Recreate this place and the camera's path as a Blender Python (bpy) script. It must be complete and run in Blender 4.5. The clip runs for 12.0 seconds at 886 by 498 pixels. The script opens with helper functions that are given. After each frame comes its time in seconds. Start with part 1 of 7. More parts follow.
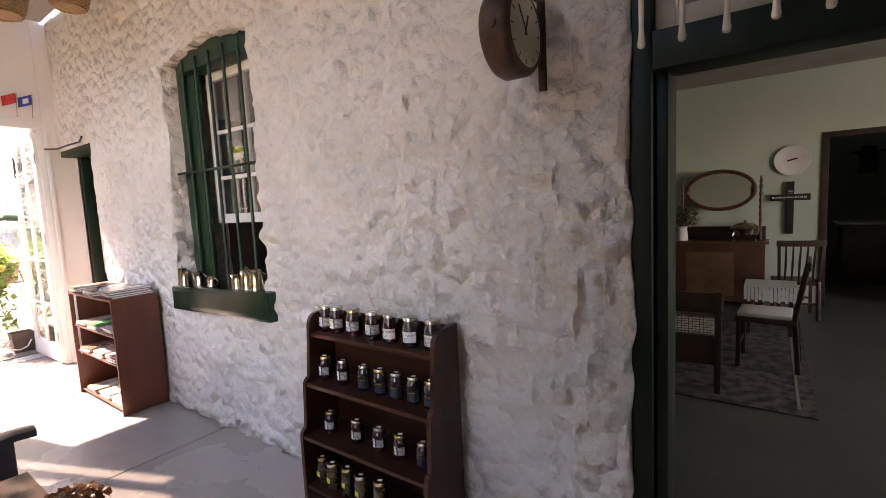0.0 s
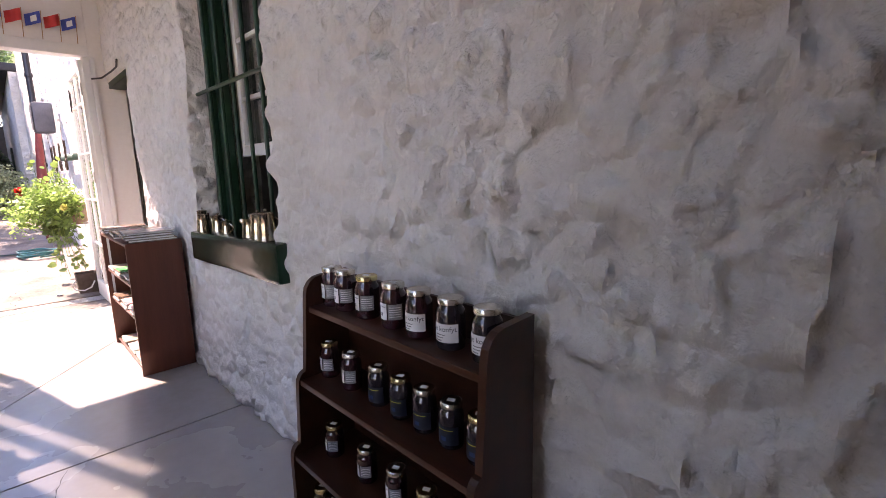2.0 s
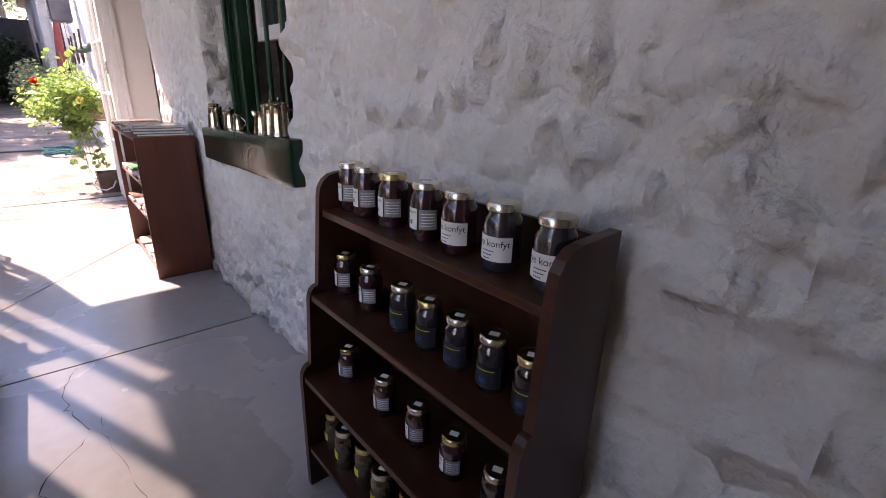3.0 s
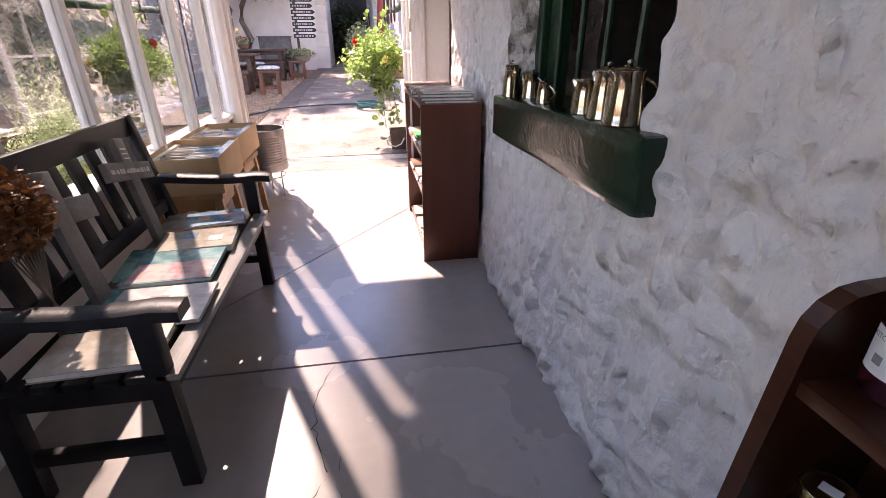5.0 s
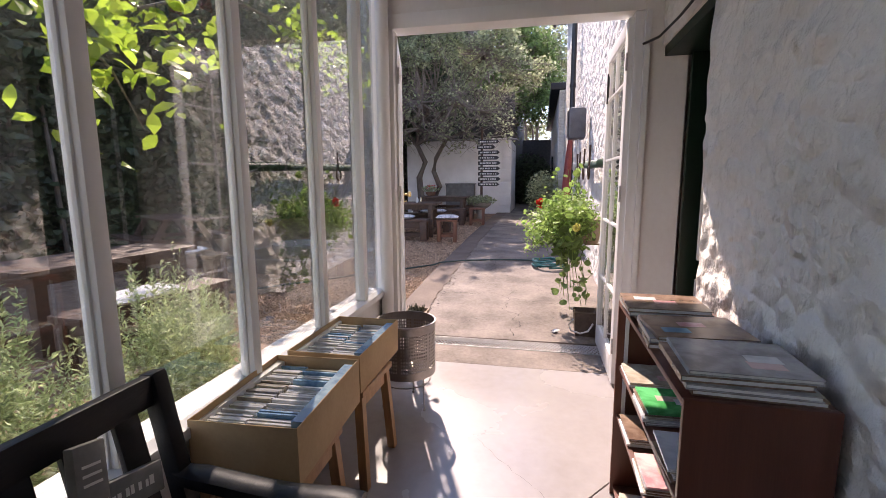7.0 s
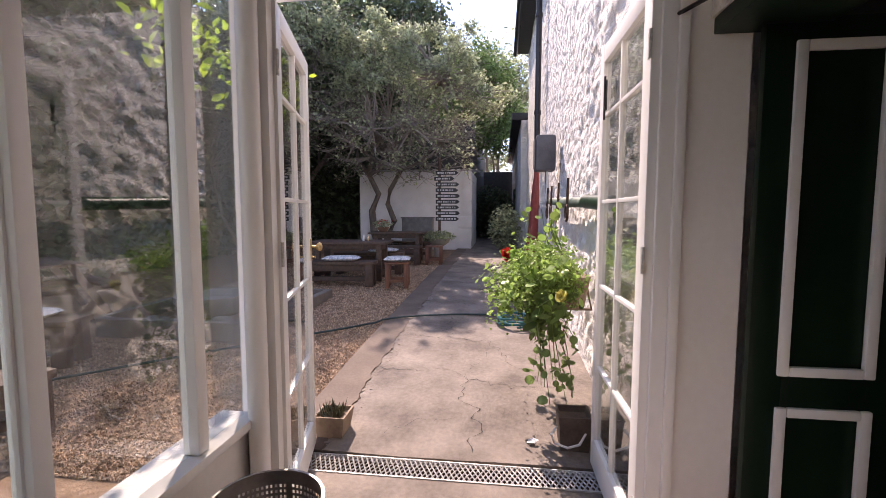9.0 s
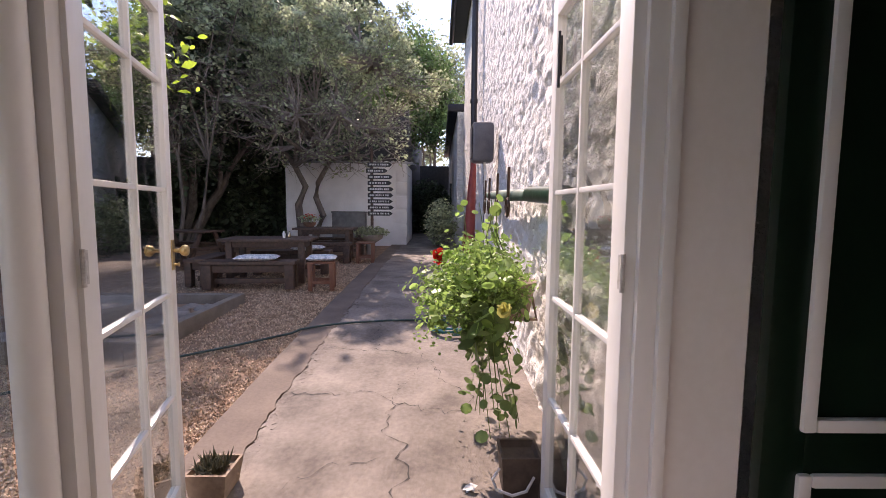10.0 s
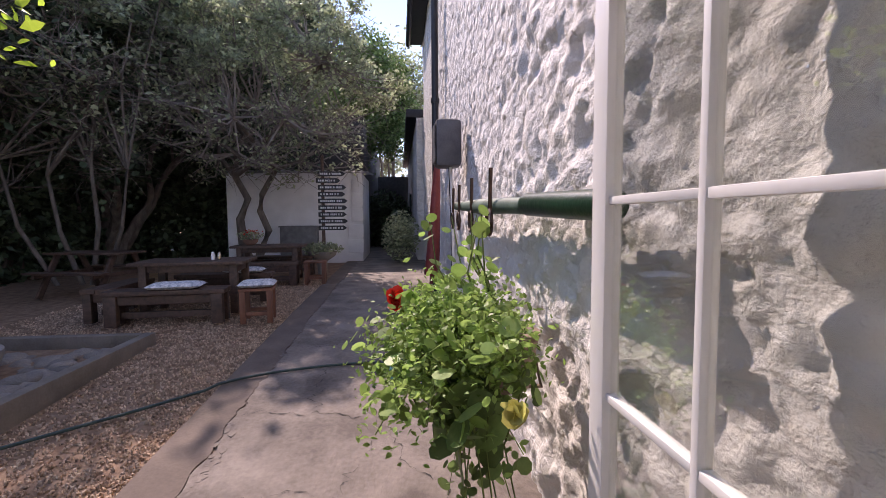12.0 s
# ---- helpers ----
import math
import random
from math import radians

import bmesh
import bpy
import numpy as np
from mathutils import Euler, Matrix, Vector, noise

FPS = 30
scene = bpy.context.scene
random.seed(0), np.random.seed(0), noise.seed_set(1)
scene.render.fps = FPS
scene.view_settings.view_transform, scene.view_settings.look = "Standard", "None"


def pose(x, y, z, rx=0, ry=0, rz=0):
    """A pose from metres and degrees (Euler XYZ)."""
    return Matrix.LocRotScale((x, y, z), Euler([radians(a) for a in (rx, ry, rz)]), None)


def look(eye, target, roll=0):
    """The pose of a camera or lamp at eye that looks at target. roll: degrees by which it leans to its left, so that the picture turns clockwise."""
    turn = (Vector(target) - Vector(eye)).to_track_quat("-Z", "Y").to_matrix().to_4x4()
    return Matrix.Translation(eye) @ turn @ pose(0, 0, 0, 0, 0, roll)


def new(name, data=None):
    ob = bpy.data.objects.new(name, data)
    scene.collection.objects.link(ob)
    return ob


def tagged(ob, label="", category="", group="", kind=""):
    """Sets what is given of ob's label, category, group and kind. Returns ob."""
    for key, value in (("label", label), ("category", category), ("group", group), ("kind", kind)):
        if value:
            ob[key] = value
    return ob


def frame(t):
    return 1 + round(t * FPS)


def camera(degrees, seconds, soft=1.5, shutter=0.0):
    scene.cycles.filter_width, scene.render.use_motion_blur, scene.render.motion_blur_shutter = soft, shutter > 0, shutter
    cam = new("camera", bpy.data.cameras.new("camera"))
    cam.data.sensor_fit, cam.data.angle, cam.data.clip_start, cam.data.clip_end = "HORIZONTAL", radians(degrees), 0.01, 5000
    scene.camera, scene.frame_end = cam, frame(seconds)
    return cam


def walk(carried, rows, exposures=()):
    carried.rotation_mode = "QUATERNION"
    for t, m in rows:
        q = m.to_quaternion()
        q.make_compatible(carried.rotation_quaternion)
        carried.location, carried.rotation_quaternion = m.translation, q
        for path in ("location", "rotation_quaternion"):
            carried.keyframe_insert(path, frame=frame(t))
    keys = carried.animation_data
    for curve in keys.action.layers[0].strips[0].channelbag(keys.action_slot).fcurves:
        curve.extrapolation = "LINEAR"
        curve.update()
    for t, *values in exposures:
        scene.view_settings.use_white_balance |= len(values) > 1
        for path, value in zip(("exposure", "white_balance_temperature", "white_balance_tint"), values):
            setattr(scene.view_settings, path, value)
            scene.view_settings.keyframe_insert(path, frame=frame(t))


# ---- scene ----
cam = camera(88.1, 12.0, 0.75)
METRES, EYE, TILT, LEAN, TURN = 6.5, 1.54, 0.0, 0.0, 35.8
ROWS = [
    (0.0, 0.0, 0.0, 0.0, -0.27, -5.68, 2.71),
    (0.5, 0.0041, 0.0294, -0.0057, 0.56, -5.48, 1.33),
    (1.0, 0.0035, 0.0713, -0.0143, 0.39, -4.51, 0.87),
    (1.5, 0.003, 0.1103, -0.0207, 4.48, -6.7, 1.66),
    (2.0, 0.003, 0.1373, -0.0272, 9.93, -9.9, 1.31),
    (2.5, -0.0049, 0.1575, -0.0376, 9.56, -14.75, -0.89),
    (4.5, -0.0635, 0.2406, -0.0548, 36.31, -29.3, -0.63),
    (5.0, -0.1053, 0.2686, -0.0458, 44.94, -24.64, 0.41),
    (5.5, -0.1482, 0.2966, -0.0367, 50.28, -19.28, 0.88),
    (6.0, -0.1875, 0.3328, -0.0297, 57.8, -14.69, 1.14),
    (6.5, -0.2294, 0.362, -0.024, 64.47, -11.14, 0.79),
    (7.0, -0.2828, 0.384, -0.0139, 66.14, -8.42, 0.27),
    (9.0, -0.4546, 0.4997, 0.0021, 61.51, -4.68, -0.07),
    (9.5, -0.495, 0.5299, -0.0006, 58.21, -4.93, 0.25),
    (10.0, -0.5296, 0.562, 0.0006, 53.76, -5.29, -0.44),
    (10.5, -0.5685, 0.5864, -0.0007, 44.29, -5.19, -1.17),
    (11.0, -0.602, 0.6046, 0.0, 39.99, -5.64, -1.2),
    (11.5, -0.6315, 0.6309, 0.0016, 45.14, -4.62, -0.65),
    (12.0, -0.6552, 0.6561, 0.0049, 48.78, -3.91, 0.39),
]
walk(cam, [(t, pose(0, 0, EYE, TILT, LEAN, TURN) @ pose(METRES * x, METRES * y, METRES * z, 90 + pitch, roll, yaw)) for t, x, y, z, yaw, pitch, roll in ROWS],
     exposures=[(0.0, 3.35, 8900, 39), (1.0, 3.15, 8700, 39), (2.5, 2.7, 7700, 39), (4.5, 2.75, 8000, 40), (5.5, 2.25, 7700, 37), (6.0, 2.0, 7500, 33), (7.0, 1.6, 7500, 30), (9.0, 1.42, 7700, 32), (10.5, 1.25, 7450, 32), (12.0, 0.88, 7200, 33)])

# ---- world, sun ----
world = bpy.data.worlds.new("world")
scene.world = world
world.use_nodes = True
wn = world.node_tree
sky = wn.nodes.new("ShaderNodeTexSky")
sky.sky_type, sky.sun_disc = "NISHITA", False
SUN_EL, SUN_AZ = 43.0, 202.5          # the sun stands over -x, a little towards -y
sky.sun_elevation, sky.sun_rotation = radians(SUN_EL), radians(90 - SUN_AZ)
sky.air_density, sky.dust_density, sky.ozone_density = 0.9, 0.02, 2.4
# soft cumulus in the sky
tco = wn.nodes.new("ShaderNodeTexCoord")
cn = wn.nodes.new("ShaderNodeTexNoise")
cn.inputs["Scale"].default_value, cn.inputs["Detail"].default_value, cn.inputs["Roughness"].default_value = 3.2, 8, 0.6
cr = wn.nodes.new("ShaderNodeValToRGB")
cr.color_ramp.elements[0].position, cr.color_ramp.elements[1].position = 0.56, 0.74
cmix = wn.nodes.new("ShaderNodeMix")
cmix.data_type = "RGBA"
cmix.inputs[7].default_value = (2.9, 3.0, 3.2, 1)
wn.links.new(tco.outputs["Generated"], cn.inputs["Vector"])
wn.links.new(cn.outputs["Fac"], cr.inputs["Fac"])
wn.links.new(cr.outputs["Color"], cmix.inputs[0])
wn.links.new(sky.outputs["Color"], cmix.inputs[6])
wn.links.new(cmix.outputs[2], wn.nodes["Background"].inputs["Color"])
wn.nodes["Background"].inputs["Strength"].default_value = 0.2

sun = new("sun", bpy.data.lights.new("sun", "SUN"))
sun.data.energy, sun.data.angle, sun.data.color = 3.1, radians(0.6), (1.0, 0.95, 0.87)
sun_way = Vector((math.cos(radians(SUN_EL)) * math.cos(radians(SUN_AZ)), math.cos(radians(SUN_EL)) * math.sin(radians(SUN_AZ)), math.sin(radians(SUN_EL))))
sun.matrix_world = look(sun_way * 60, (0, 0, 0))


# ---- materials ----
def nodes_of(m):
    return m.node_tree.nodes, m.node_tree.links


def surface(name, a, b, rough=0.6, metal=0.0, scale=8.0, fine=60.0, bump=0.2, fine_bump=0.1, stretch=(1, 1, 1), spec=0.5, per_object=0.0, per_island=0.0, contrast=0.25, rough_var=0.04, coat=0.0, mid=0.0, mid_scale=(9, 9, 9), chunk=0.0, chunk_scale=(8, 8, 8), mid_detail=7, mid_rough=0.58, warp=1.6):
    """A surface whose colour wanders between a and b at two scales, with relief at both."""
    m = bpy.data.materials.new(name)
    m.use_nodes = True
    n, l = nodes_of(m)
    p = n["Principled BSDF"]
    co = n.new("ShaderNodeTexCoord")
    mp = n.new("ShaderNodeMapping")
    mp.inputs["Scale"].default_value = stretch
    l.new(co.outputs["Object"], mp.inputs["Vector"])
    big, small = n.new("ShaderNodeTexNoise"), n.new("ShaderNodeTexNoise")
    for t, s, d in ((big, scale, 6), (small, fine, 4)):
        t.inputs["Scale"].default_value, t.inputs["Detail"].default_value = s, d
        l.new(mp.outputs["Vector"], t.inputs["Vector"])
    add = n.new("ShaderNodeMath")
    add.operation = "MULTIPLY_ADD"
    add.inputs[1].default_value = 0.35
    l.new(small.outputs["Fac"], add.inputs[0])
    l.new(big.outputs["Fac"], add.inputs[2])
    ramp = n.new("ShaderNodeMapRange")
    centre = 0.5 + 0.175
    ramp.inputs["From Min"].default_value, ramp.inputs["From Max"].default_value = centre - contrast, centre + contrast
    l.new(add.outputs[0], ramp.inputs["Value"])
    mix = n.new("ShaderNodeMix")
    mix.data_type = "RGBA"
    mix.inputs[6].default_value, mix.inputs[7].default_value = (*a, 1), (*b, 1)
    l.new(ramp.outputs[0], mix.inputs[0])
    colour = mix.outputs[2]
    for amount, kind, out in ((per_object, "ShaderNodeObjectInfo", "Random"), (per_island, "ShaderNodeNewGeometry", "Random Per Island")):
        if amount:
            rnd = n.new(kind)
            hs = n.new("ShaderNodeHueSaturation")
            mr = n.new("ShaderNodeMapRange")
            mr.inputs["To Min"].default_value, mr.inputs["To Max"].default_value = 1 - amount, 1 + amount
            l.new(rnd.outputs[out], mr.inputs["Value"])
            l.new(mr.outputs[0], hs.inputs["Value"])
            l.new(colour, hs.inputs["Color"])
            colour = hs.outputs["Color"]
    l.new(colour, p.inputs["Base Color"])
    rr = n.new("ShaderNodeMapRange")
    rr.inputs["To Min"].default_value, rr.inputs["To Max"].default_value = max(0.02, rough - rough_var), min(1, rough + rough_var)
    l.new(big.outputs["Fac"], rr.inputs["Value"])
    l.new(rr.outputs[0], p.inputs["Roughness"])
    p.inputs["Metallic"].default_value = metal
    p.inputs["Specular IOR Level"].default_value = spec
    p.inputs["Coat Weight"].default_value = coat
    prev = None
    for t, strength, dist in ((big, bump, 0.02), (small, fine_bump, 0.004)):
        if strength:
            bp = n.new("ShaderNodeBump")
            bp.inputs["Strength"].default_value, bp.inputs["Distance"].default_value = strength, dist
            l.new(t.outputs["Fac"], bp.inputs["Height"])
            if prev:
                l.new(prev.outputs[0], bp.inputs["Normal"])
            prev = bp
    if mid:
        mm, mt, bp = n.new("ShaderNodeMapping"), n.new("ShaderNodeTexNoise"), n.new("ShaderNodeBump")
        mm.inputs["Scale"].default_value = mid_scale
        mt.inputs["Scale"].default_value, mt.inputs["Detail"].default_value, mt.inputs["Roughness"].default_value, mt.inputs["Distortion"].default_value = 1.0, mid_detail, mid_rough, 0.15
        bp.inputs["Strength"].default_value, bp.inputs["Distance"].default_value = mid, 0.03
        l.new(co.outputs["Object"], mm.inputs["Vector"])
        l.new(mm.outputs["Vector"], mt.inputs["Vector"])
        l.new(mt.outputs["Fac"], bp.inputs["Height"])
        if prev:
            l.new(prev.outputs[0], bp.inputs["Normal"])
        prev = bp
    if chunk:
        mm, wob, mixv, vo, bp = n.new("ShaderNodeMapping"), n.new("ShaderNodeTexNoise"), n.new("ShaderNodeVectorMath"), n.new("ShaderNodeTexVoronoi"), n.new("ShaderNodeBump")
        mm.inputs["Scale"].default_value = chunk_scale
        wob.inputs["Scale"].default_value, wob.inputs["Detail"].default_value = 1.3, 4
        mixv.operation = "MULTIPLY_ADD"
        mixv.inputs[1].default_value = (warp, warp, warp)
        vo.feature = "SMOOTH_F1"
        vo.inputs["Smoothness"].default_value = 0.35
        vo.inputs["Scale"].default_value = 1.0
        bp.inputs["Strength"].default_value, bp.inputs["Distance"].default_value, bp.invert = chunk, 0.05, True
        l.new(co.outputs["Object"], mm.inputs["Vector"])
        l.new(mm.outputs["Vector"], wob.inputs["Vector"])
        l.new(wob.outputs["Color"], mixv.inputs[0])
        l.new(mm.outputs["Vector"], mixv.inputs[2])
        l.new(mixv.outputs[0], vo.inputs["Vector"])
        l.new(vo.outputs["Distance"], bp.inputs["Height"])
        if prev:
            l.new(prev.outputs[0], bp.inputs["Normal"])
        prev = bp
    if prev:
        l.new(prev.outputs[0], p.inputs["Normal"])
    return m


def foliage(name, a, b, rough=0.45, glow=0.35):
    """Leaves: each its own tint, letting some light through."""
    m = surface(name, a, b, rough=rough, scale=3, fine=40, bump=0, fine_bump=0.15, per_island=0.45, contrast=0.3, spec=0.35)
    n, l = nodes_of(m)
    p, out = n["Principled BSDF"], n["Material Output"]
    tr = n.new("ShaderNodeBsdfTranslucent")
    src = p.inputs["Base Color"].links[0].from_socket
    l.new(src, tr.inputs["Color"])
    ms = n.new("ShaderNodeMixShader")
    ms.inputs[0].default_value = glow
    l.new(p.outputs[0], ms.inputs[1])
    l.new(tr.outputs[0], ms.inputs[2])
    l.new(ms.outputs[0], out.inputs["Surface"])
    return m


def window_glass(name, dust=0.022):
    """A thin pane: clear, with a mirror's gloss at a grazing view and a little dust."""
    m = bpy.data.materials.new(name)
    m.use_nodes = True
    n, l = nodes_of(m)
    n.remove(n["Principled BSDF"])
    tr, gl, df = n.new("ShaderNodeBsdfTransparent"), n.new("ShaderNodeBsdfGlossy"), n.new("ShaderNodeBsdfDiffuse")
    tr.inputs["Color"].default_value = (0.93, 0.95, 0.94, 1)
    gl.inputs["Roughness"].default_value = 0.01
    df.inputs["Color"].default_value = (0.8, 0.8, 0.78, 1)
    lw, pw, fr = n.new("ShaderNodeLayerWeight"), n.new("ShaderNodeMath"), n.new("ShaderNodeMapRange")
    lw.inputs["Blend"].default_value = 0.5
    pw.operation = "POWER"
    pw.inputs[1].default_value = 2.3
    fr.inputs["To Min"].default_value, fr.inputs["To Max"].default_value = 0.07, 0.85
    l.new(lw.outputs["Facing"], pw.inputs[0])
    l.new(pw.outputs[0], fr.inputs["Value"])
    a, b = n.new("ShaderNodeMixShader"), n.new("ShaderNodeMixShader")
    no = n.new("ShaderNodeTexNoise")
    no.inputs["Scale"].default_value, no.inputs["Detail"].default_value = 5, 7
    mr = n.new("ShaderNodeMapRange")
    mr.inputs["From Min"].default_value, mr.inputs["From Max"].default_value = 0.35, 0.75
    mr.inputs["To Max"].default_value = dust * 2
    l.new(no.outputs["Fac"], mr.inputs["Value"])
    l.new(mr.outputs[0], a.inputs[0])
    l.new(tr.outputs[0], a.inputs[1])
    l.new(df.outputs[0], a.inputs[2])
    l.new(fr.outputs[0], b.inputs[0])
    l.new(a.outputs[0], b.inputs[1])
    l.new(gl.outputs[0], b.inputs[2])
    l.new(b.outputs[0], n["Material Output"].inputs["Surface"])
    return m


PLASTER = surface("limewashed_plaster", (0.58, 0.545, 0.50), (0.77, 0.74, 0.70), rough=0.62, scale=1.6, fine=45, bump=0.1, fine_bump=0.12, contrast=0.3, mid=1.0, mid_scale=(17, 17, 13), mid_detail=4, mid_rough=0.5, chunk=0.95, chunk_scale=(10, 10, 13), warp=0.5)
SMOOTH = surface("smooth_white_plaster", (0.74, 0.71, 0.67), (0.84, 0.82, 0.79), rough=0.7, scale=1.2, fine=30, bump=0.02, fine_bump=0.05)
STUCCO = surface("rough_white_stucco", (0.62, 0.59, 0.55), (0.86, 0.84, 0.8), rough=0.85, scale=3.0, fine=26, bump=0.4, fine_bump=0.6, contrast=0.35, mid=0.9, mid_scale=(17, 17, 19), mid_rough=0.62, chunk=0.75, chunk_scale=(7, 7, 10), warp=0.7)
# near-black wall colour: the dimness of these places is put into it
DIMWALL = surface("shade_dark_wall", (0.05, 0.045, 0.04), (0.09, 0.08, 0.07), rough=0.8)
ROOMWALL = surface("pale_room_paint", (0.44, 0.53, 0.44), (0.53, 0.62, 0.52), rough=0.8, scale=1.0, fine=20, bump=0.05, fine_bump=0.05)
# assumed ceiling tone, darkened so less light bounces into the passage
CEIL = surface("dimmed_ceiling_boards", (0.30, 0.28, 0.25), (0.42, 0.40, 0.36), rough=0.7, scale=2, fine=30, bump=0.1, fine_bump=0.1)
WHITE = surface("white_gloss_paint", (0.74, 0.73, 0.70), (0.82, 0.81, 0.79), rough=0.4, scale=3, fine=50, bump=0.0, fine_bump=0.0, stretch=(1, 1, 0.3))
HINGE = surface("chipped_painted_steel", (0.34, 0.32, 0.30), (0.64, 0.62, 0.59), rough=0.45, scale=40, fine=160, bump=0.1, fine_bump=0.2)
GREEN = surface("dark_green_gloss_paint", (0.003, 0.024, 0.011), (0.007, 0.046, 0.021), rough=0.36, spec=0.35, scale=7, fine=55, bump=0.25, fine_bump=0.3)
GREEN_DOOR = surface("dark_green_door_paint", (0.0015, 0.010, 0.005), (0.0035, 0.018, 0.009), rough=0.42, spec=0.3, scale=5, fine=45, bump=0.06, fine_bump=0.12)
SILLGREEN = surface("crackled_green_gloss_paint", (0.004, 0.020, 0.011), (0.008, 0.030, 0.017), rough=0.14, scale=9, fine=80, bump=0.1, fine_bump=0.2, mid=0.05, mid_scale=(30, 30, 24), mid_detail=3, spec=0.4)
TWIG = surface("pale_grey_twigs", (0.17, 0.145, 0.125), (0.34, 0.30, 0.265), rough=0.9)
CONCRETE = surface("polished_concrete", (0.27, 0.247, 0.236), (0.415, 0.388, 0.38), rough=0.26, scale=1.1, fine=16, bump=0.006, fine_bump=0.01, contrast=0.36, rough_var=0.1, spec=0.6)
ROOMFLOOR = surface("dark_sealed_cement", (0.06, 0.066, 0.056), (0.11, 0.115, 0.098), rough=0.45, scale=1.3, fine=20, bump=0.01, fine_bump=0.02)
PATH = surface("weathered_concrete_path", (0.115, 0.092, 0.077), (0.275, 0.232, 0.198), rough=0.85, scale=2.6, fine=30, bump=0.7, fine_bump=0.7, contrast=0.2, mid=0.5, mid_scale=(6, 11, 6), mid_detail=8, mid_rough=0.65)
GALV = surface("galvanised_steel", (0.40, 0.39, 0.37), (0.60, 0.58, 0.55), rough=0.5, metal=0.25, scale=20, fine=90, bump=0, fine_bump=0.05)
EDGING = surface("reddish_cement_edging", (0.095, 0.070, 0.056), (0.20, 0.152, 0.122), rough=0.88, scale=2.3, fine=44, bump=0.5, fine_bump=0.6)
GROOVE = surface("dark_joint_filler", (0.02, 0.02, 0.02), (0.05, 0.045, 0.04), rough=0.9)
GRAVEL = surface("ochre_gravel", (0.17, 0.095, 0.055), (0.34, 0.22, 0.14), rough=0.9, scale=9, fine=70, bump=0.6, fine_bump=0.9, contrast=0.2)
PEBBLE = surface("gravel_stones", (0.30, 0.19, 0.12), (0.56, 0.42, 0.30), rough=0.8, scale=9, fine=60, bump=0, fine_bump=0.2, per_island=0.55)
RIVERSTONE = surface("river_stone", (0.13, 0.105, 0.085), (0.29, 0.25, 0.21), rough=0.7, scale=14, fine=70, bump=0.1, fine_bump=0.2, per_object=0.25)
KERB = surface("cement_edging", (0.22, 0.20, 0.17), (0.36, 0.33, 0.29), rough=0.85, scale=4, fine=50, bump=0.3, fine_bump=0.4)
JARWOOD = surface("varnished_mahogany", (0.024, 0.0065, 0.0035), (0.062, 0.018, 0.008), rough=0.36, spec=0.35, scale=2.5, fine=40, bump=0.02, fine_bump=0.06, stretch=(0.5, 6, 6))
REDWOOD = surface("red_cherry_veneer", (0.095, 0.026, 0.014), (0.155, 0.046, 0.024), rough=0.42, scale=2.5, fine=34, bump=0.03, fine_bump=0.06, stretch=(7, 7, 0.6))
BENCHWOOD = surface("black_stained_wood", (0.006, 0.0065, 0.009), (0.018, 0.019, 0.022), rough=0.4, spec=0.28, scale=4, fine=45, bump=0.1, fine_bump=0.2, stretch=(1, 4, 4))
PINE = surface("oiled_pine", (0.34, 0.17, 0.07), (0.52, 0.30, 0.14), rough=0.5, scale=3, fine=30, bump=0.06, fine_bump=0.15, stretch=(6, 6, 0.7))
CARDBOARD = surface("brown_cardboard", (0.44, 0.29, 0.15), (0.56, 0.39, 0.22), rough=0.8, scale=4, fine=60, bump=0.05, fine_bump=0.1)
OLDWOOD = surface("weathered_brown_wood", (0.045, 0.025, 0.017), (0.125, 0.072, 0.050), rough=0.6, scale=4, fine=36, bump=0.2, fine_bump=0.4, stretch=(0.7, 5, 5))
REDSTOOL = surface("reddish_hardwood", (0.13, 0.045, 0.025), (0.24, 0.10, 0.055), rough=0.55, scale=4, fine=36, bump=0.15, fine_bump=0.3, stretch=(4, 4, 0.7))
DARKWOOD = surface("dark_dining_wood", (0.018, 0.008, 0.006), (0.05, 0.022, 0.014), rough=0.4, scale=4, fine=40, bump=0.08, fine_bump=0.15)
DRESSERWOOD = surface("brown_dresser_wood", (0.075, 0.028, 0.015), (0.15, 0.06, 0.03), rough=0.45, scale=3, fine=30, bump=0.05, fine_bump=0.1, stretch=(4, 4, 0.8))
STEEL = surface("perforated_steel", (0.27, 0.25, 0.235), (0.42, 0.395, 0.375), rough=0.34, metal=1.0, scale=8, fine=60, bump=0.04, fine_bump=0.05)
SILVER = surface("tarnished_silver_plate", (0.26, 0.215, 0.155), (0.66, 0.59, 0.48), rough=0.13, metal=1.0, scale=18, fine=70, bump=0.015, fine_bump=0.02)
IRON = surface("black_iron", (0.012, 0.013, 0.015), (0.03, 0.03, 0.033), rough=0.5, metal=0.3, scale=12, fine=60, bump=0.1, fine_bump=0.2)
BRASS = surface("worn_brass", (0.45, 0.32, 0.14), (0.68, 0.52, 0.27), rough=0.3, metal=1.0, scale=20, fine=80, bump=0.05, fine_bump=0.05)
RUST = surface("brown_clock_metal", (0.045, 0.026, 0.018), (0.11, 0.065, 0.045), rough=0.5, metal=0.5, scale=14, fine=60, bump=0.15, fine_bump=0.2)
PAPER = surface("white_paper", (0.70, 0.69, 0.66), (0.82, 0.81, 0.79), rough=0.6, scale=5, fine=40, bump=0, fine_bump=0.03)
INK = surface("black_ink", (0.012, 0.012, 0.012), (0.03, 0.03, 0.03), rough=0.6, bump=0, fine_bump=0)
GREYINK = surface("grey_print", (0.16, 0.16, 0.16), (0.30, 0.30, 0.30), rough=0.6, scale=200, fine=600, bump=0, fine_bump=0)
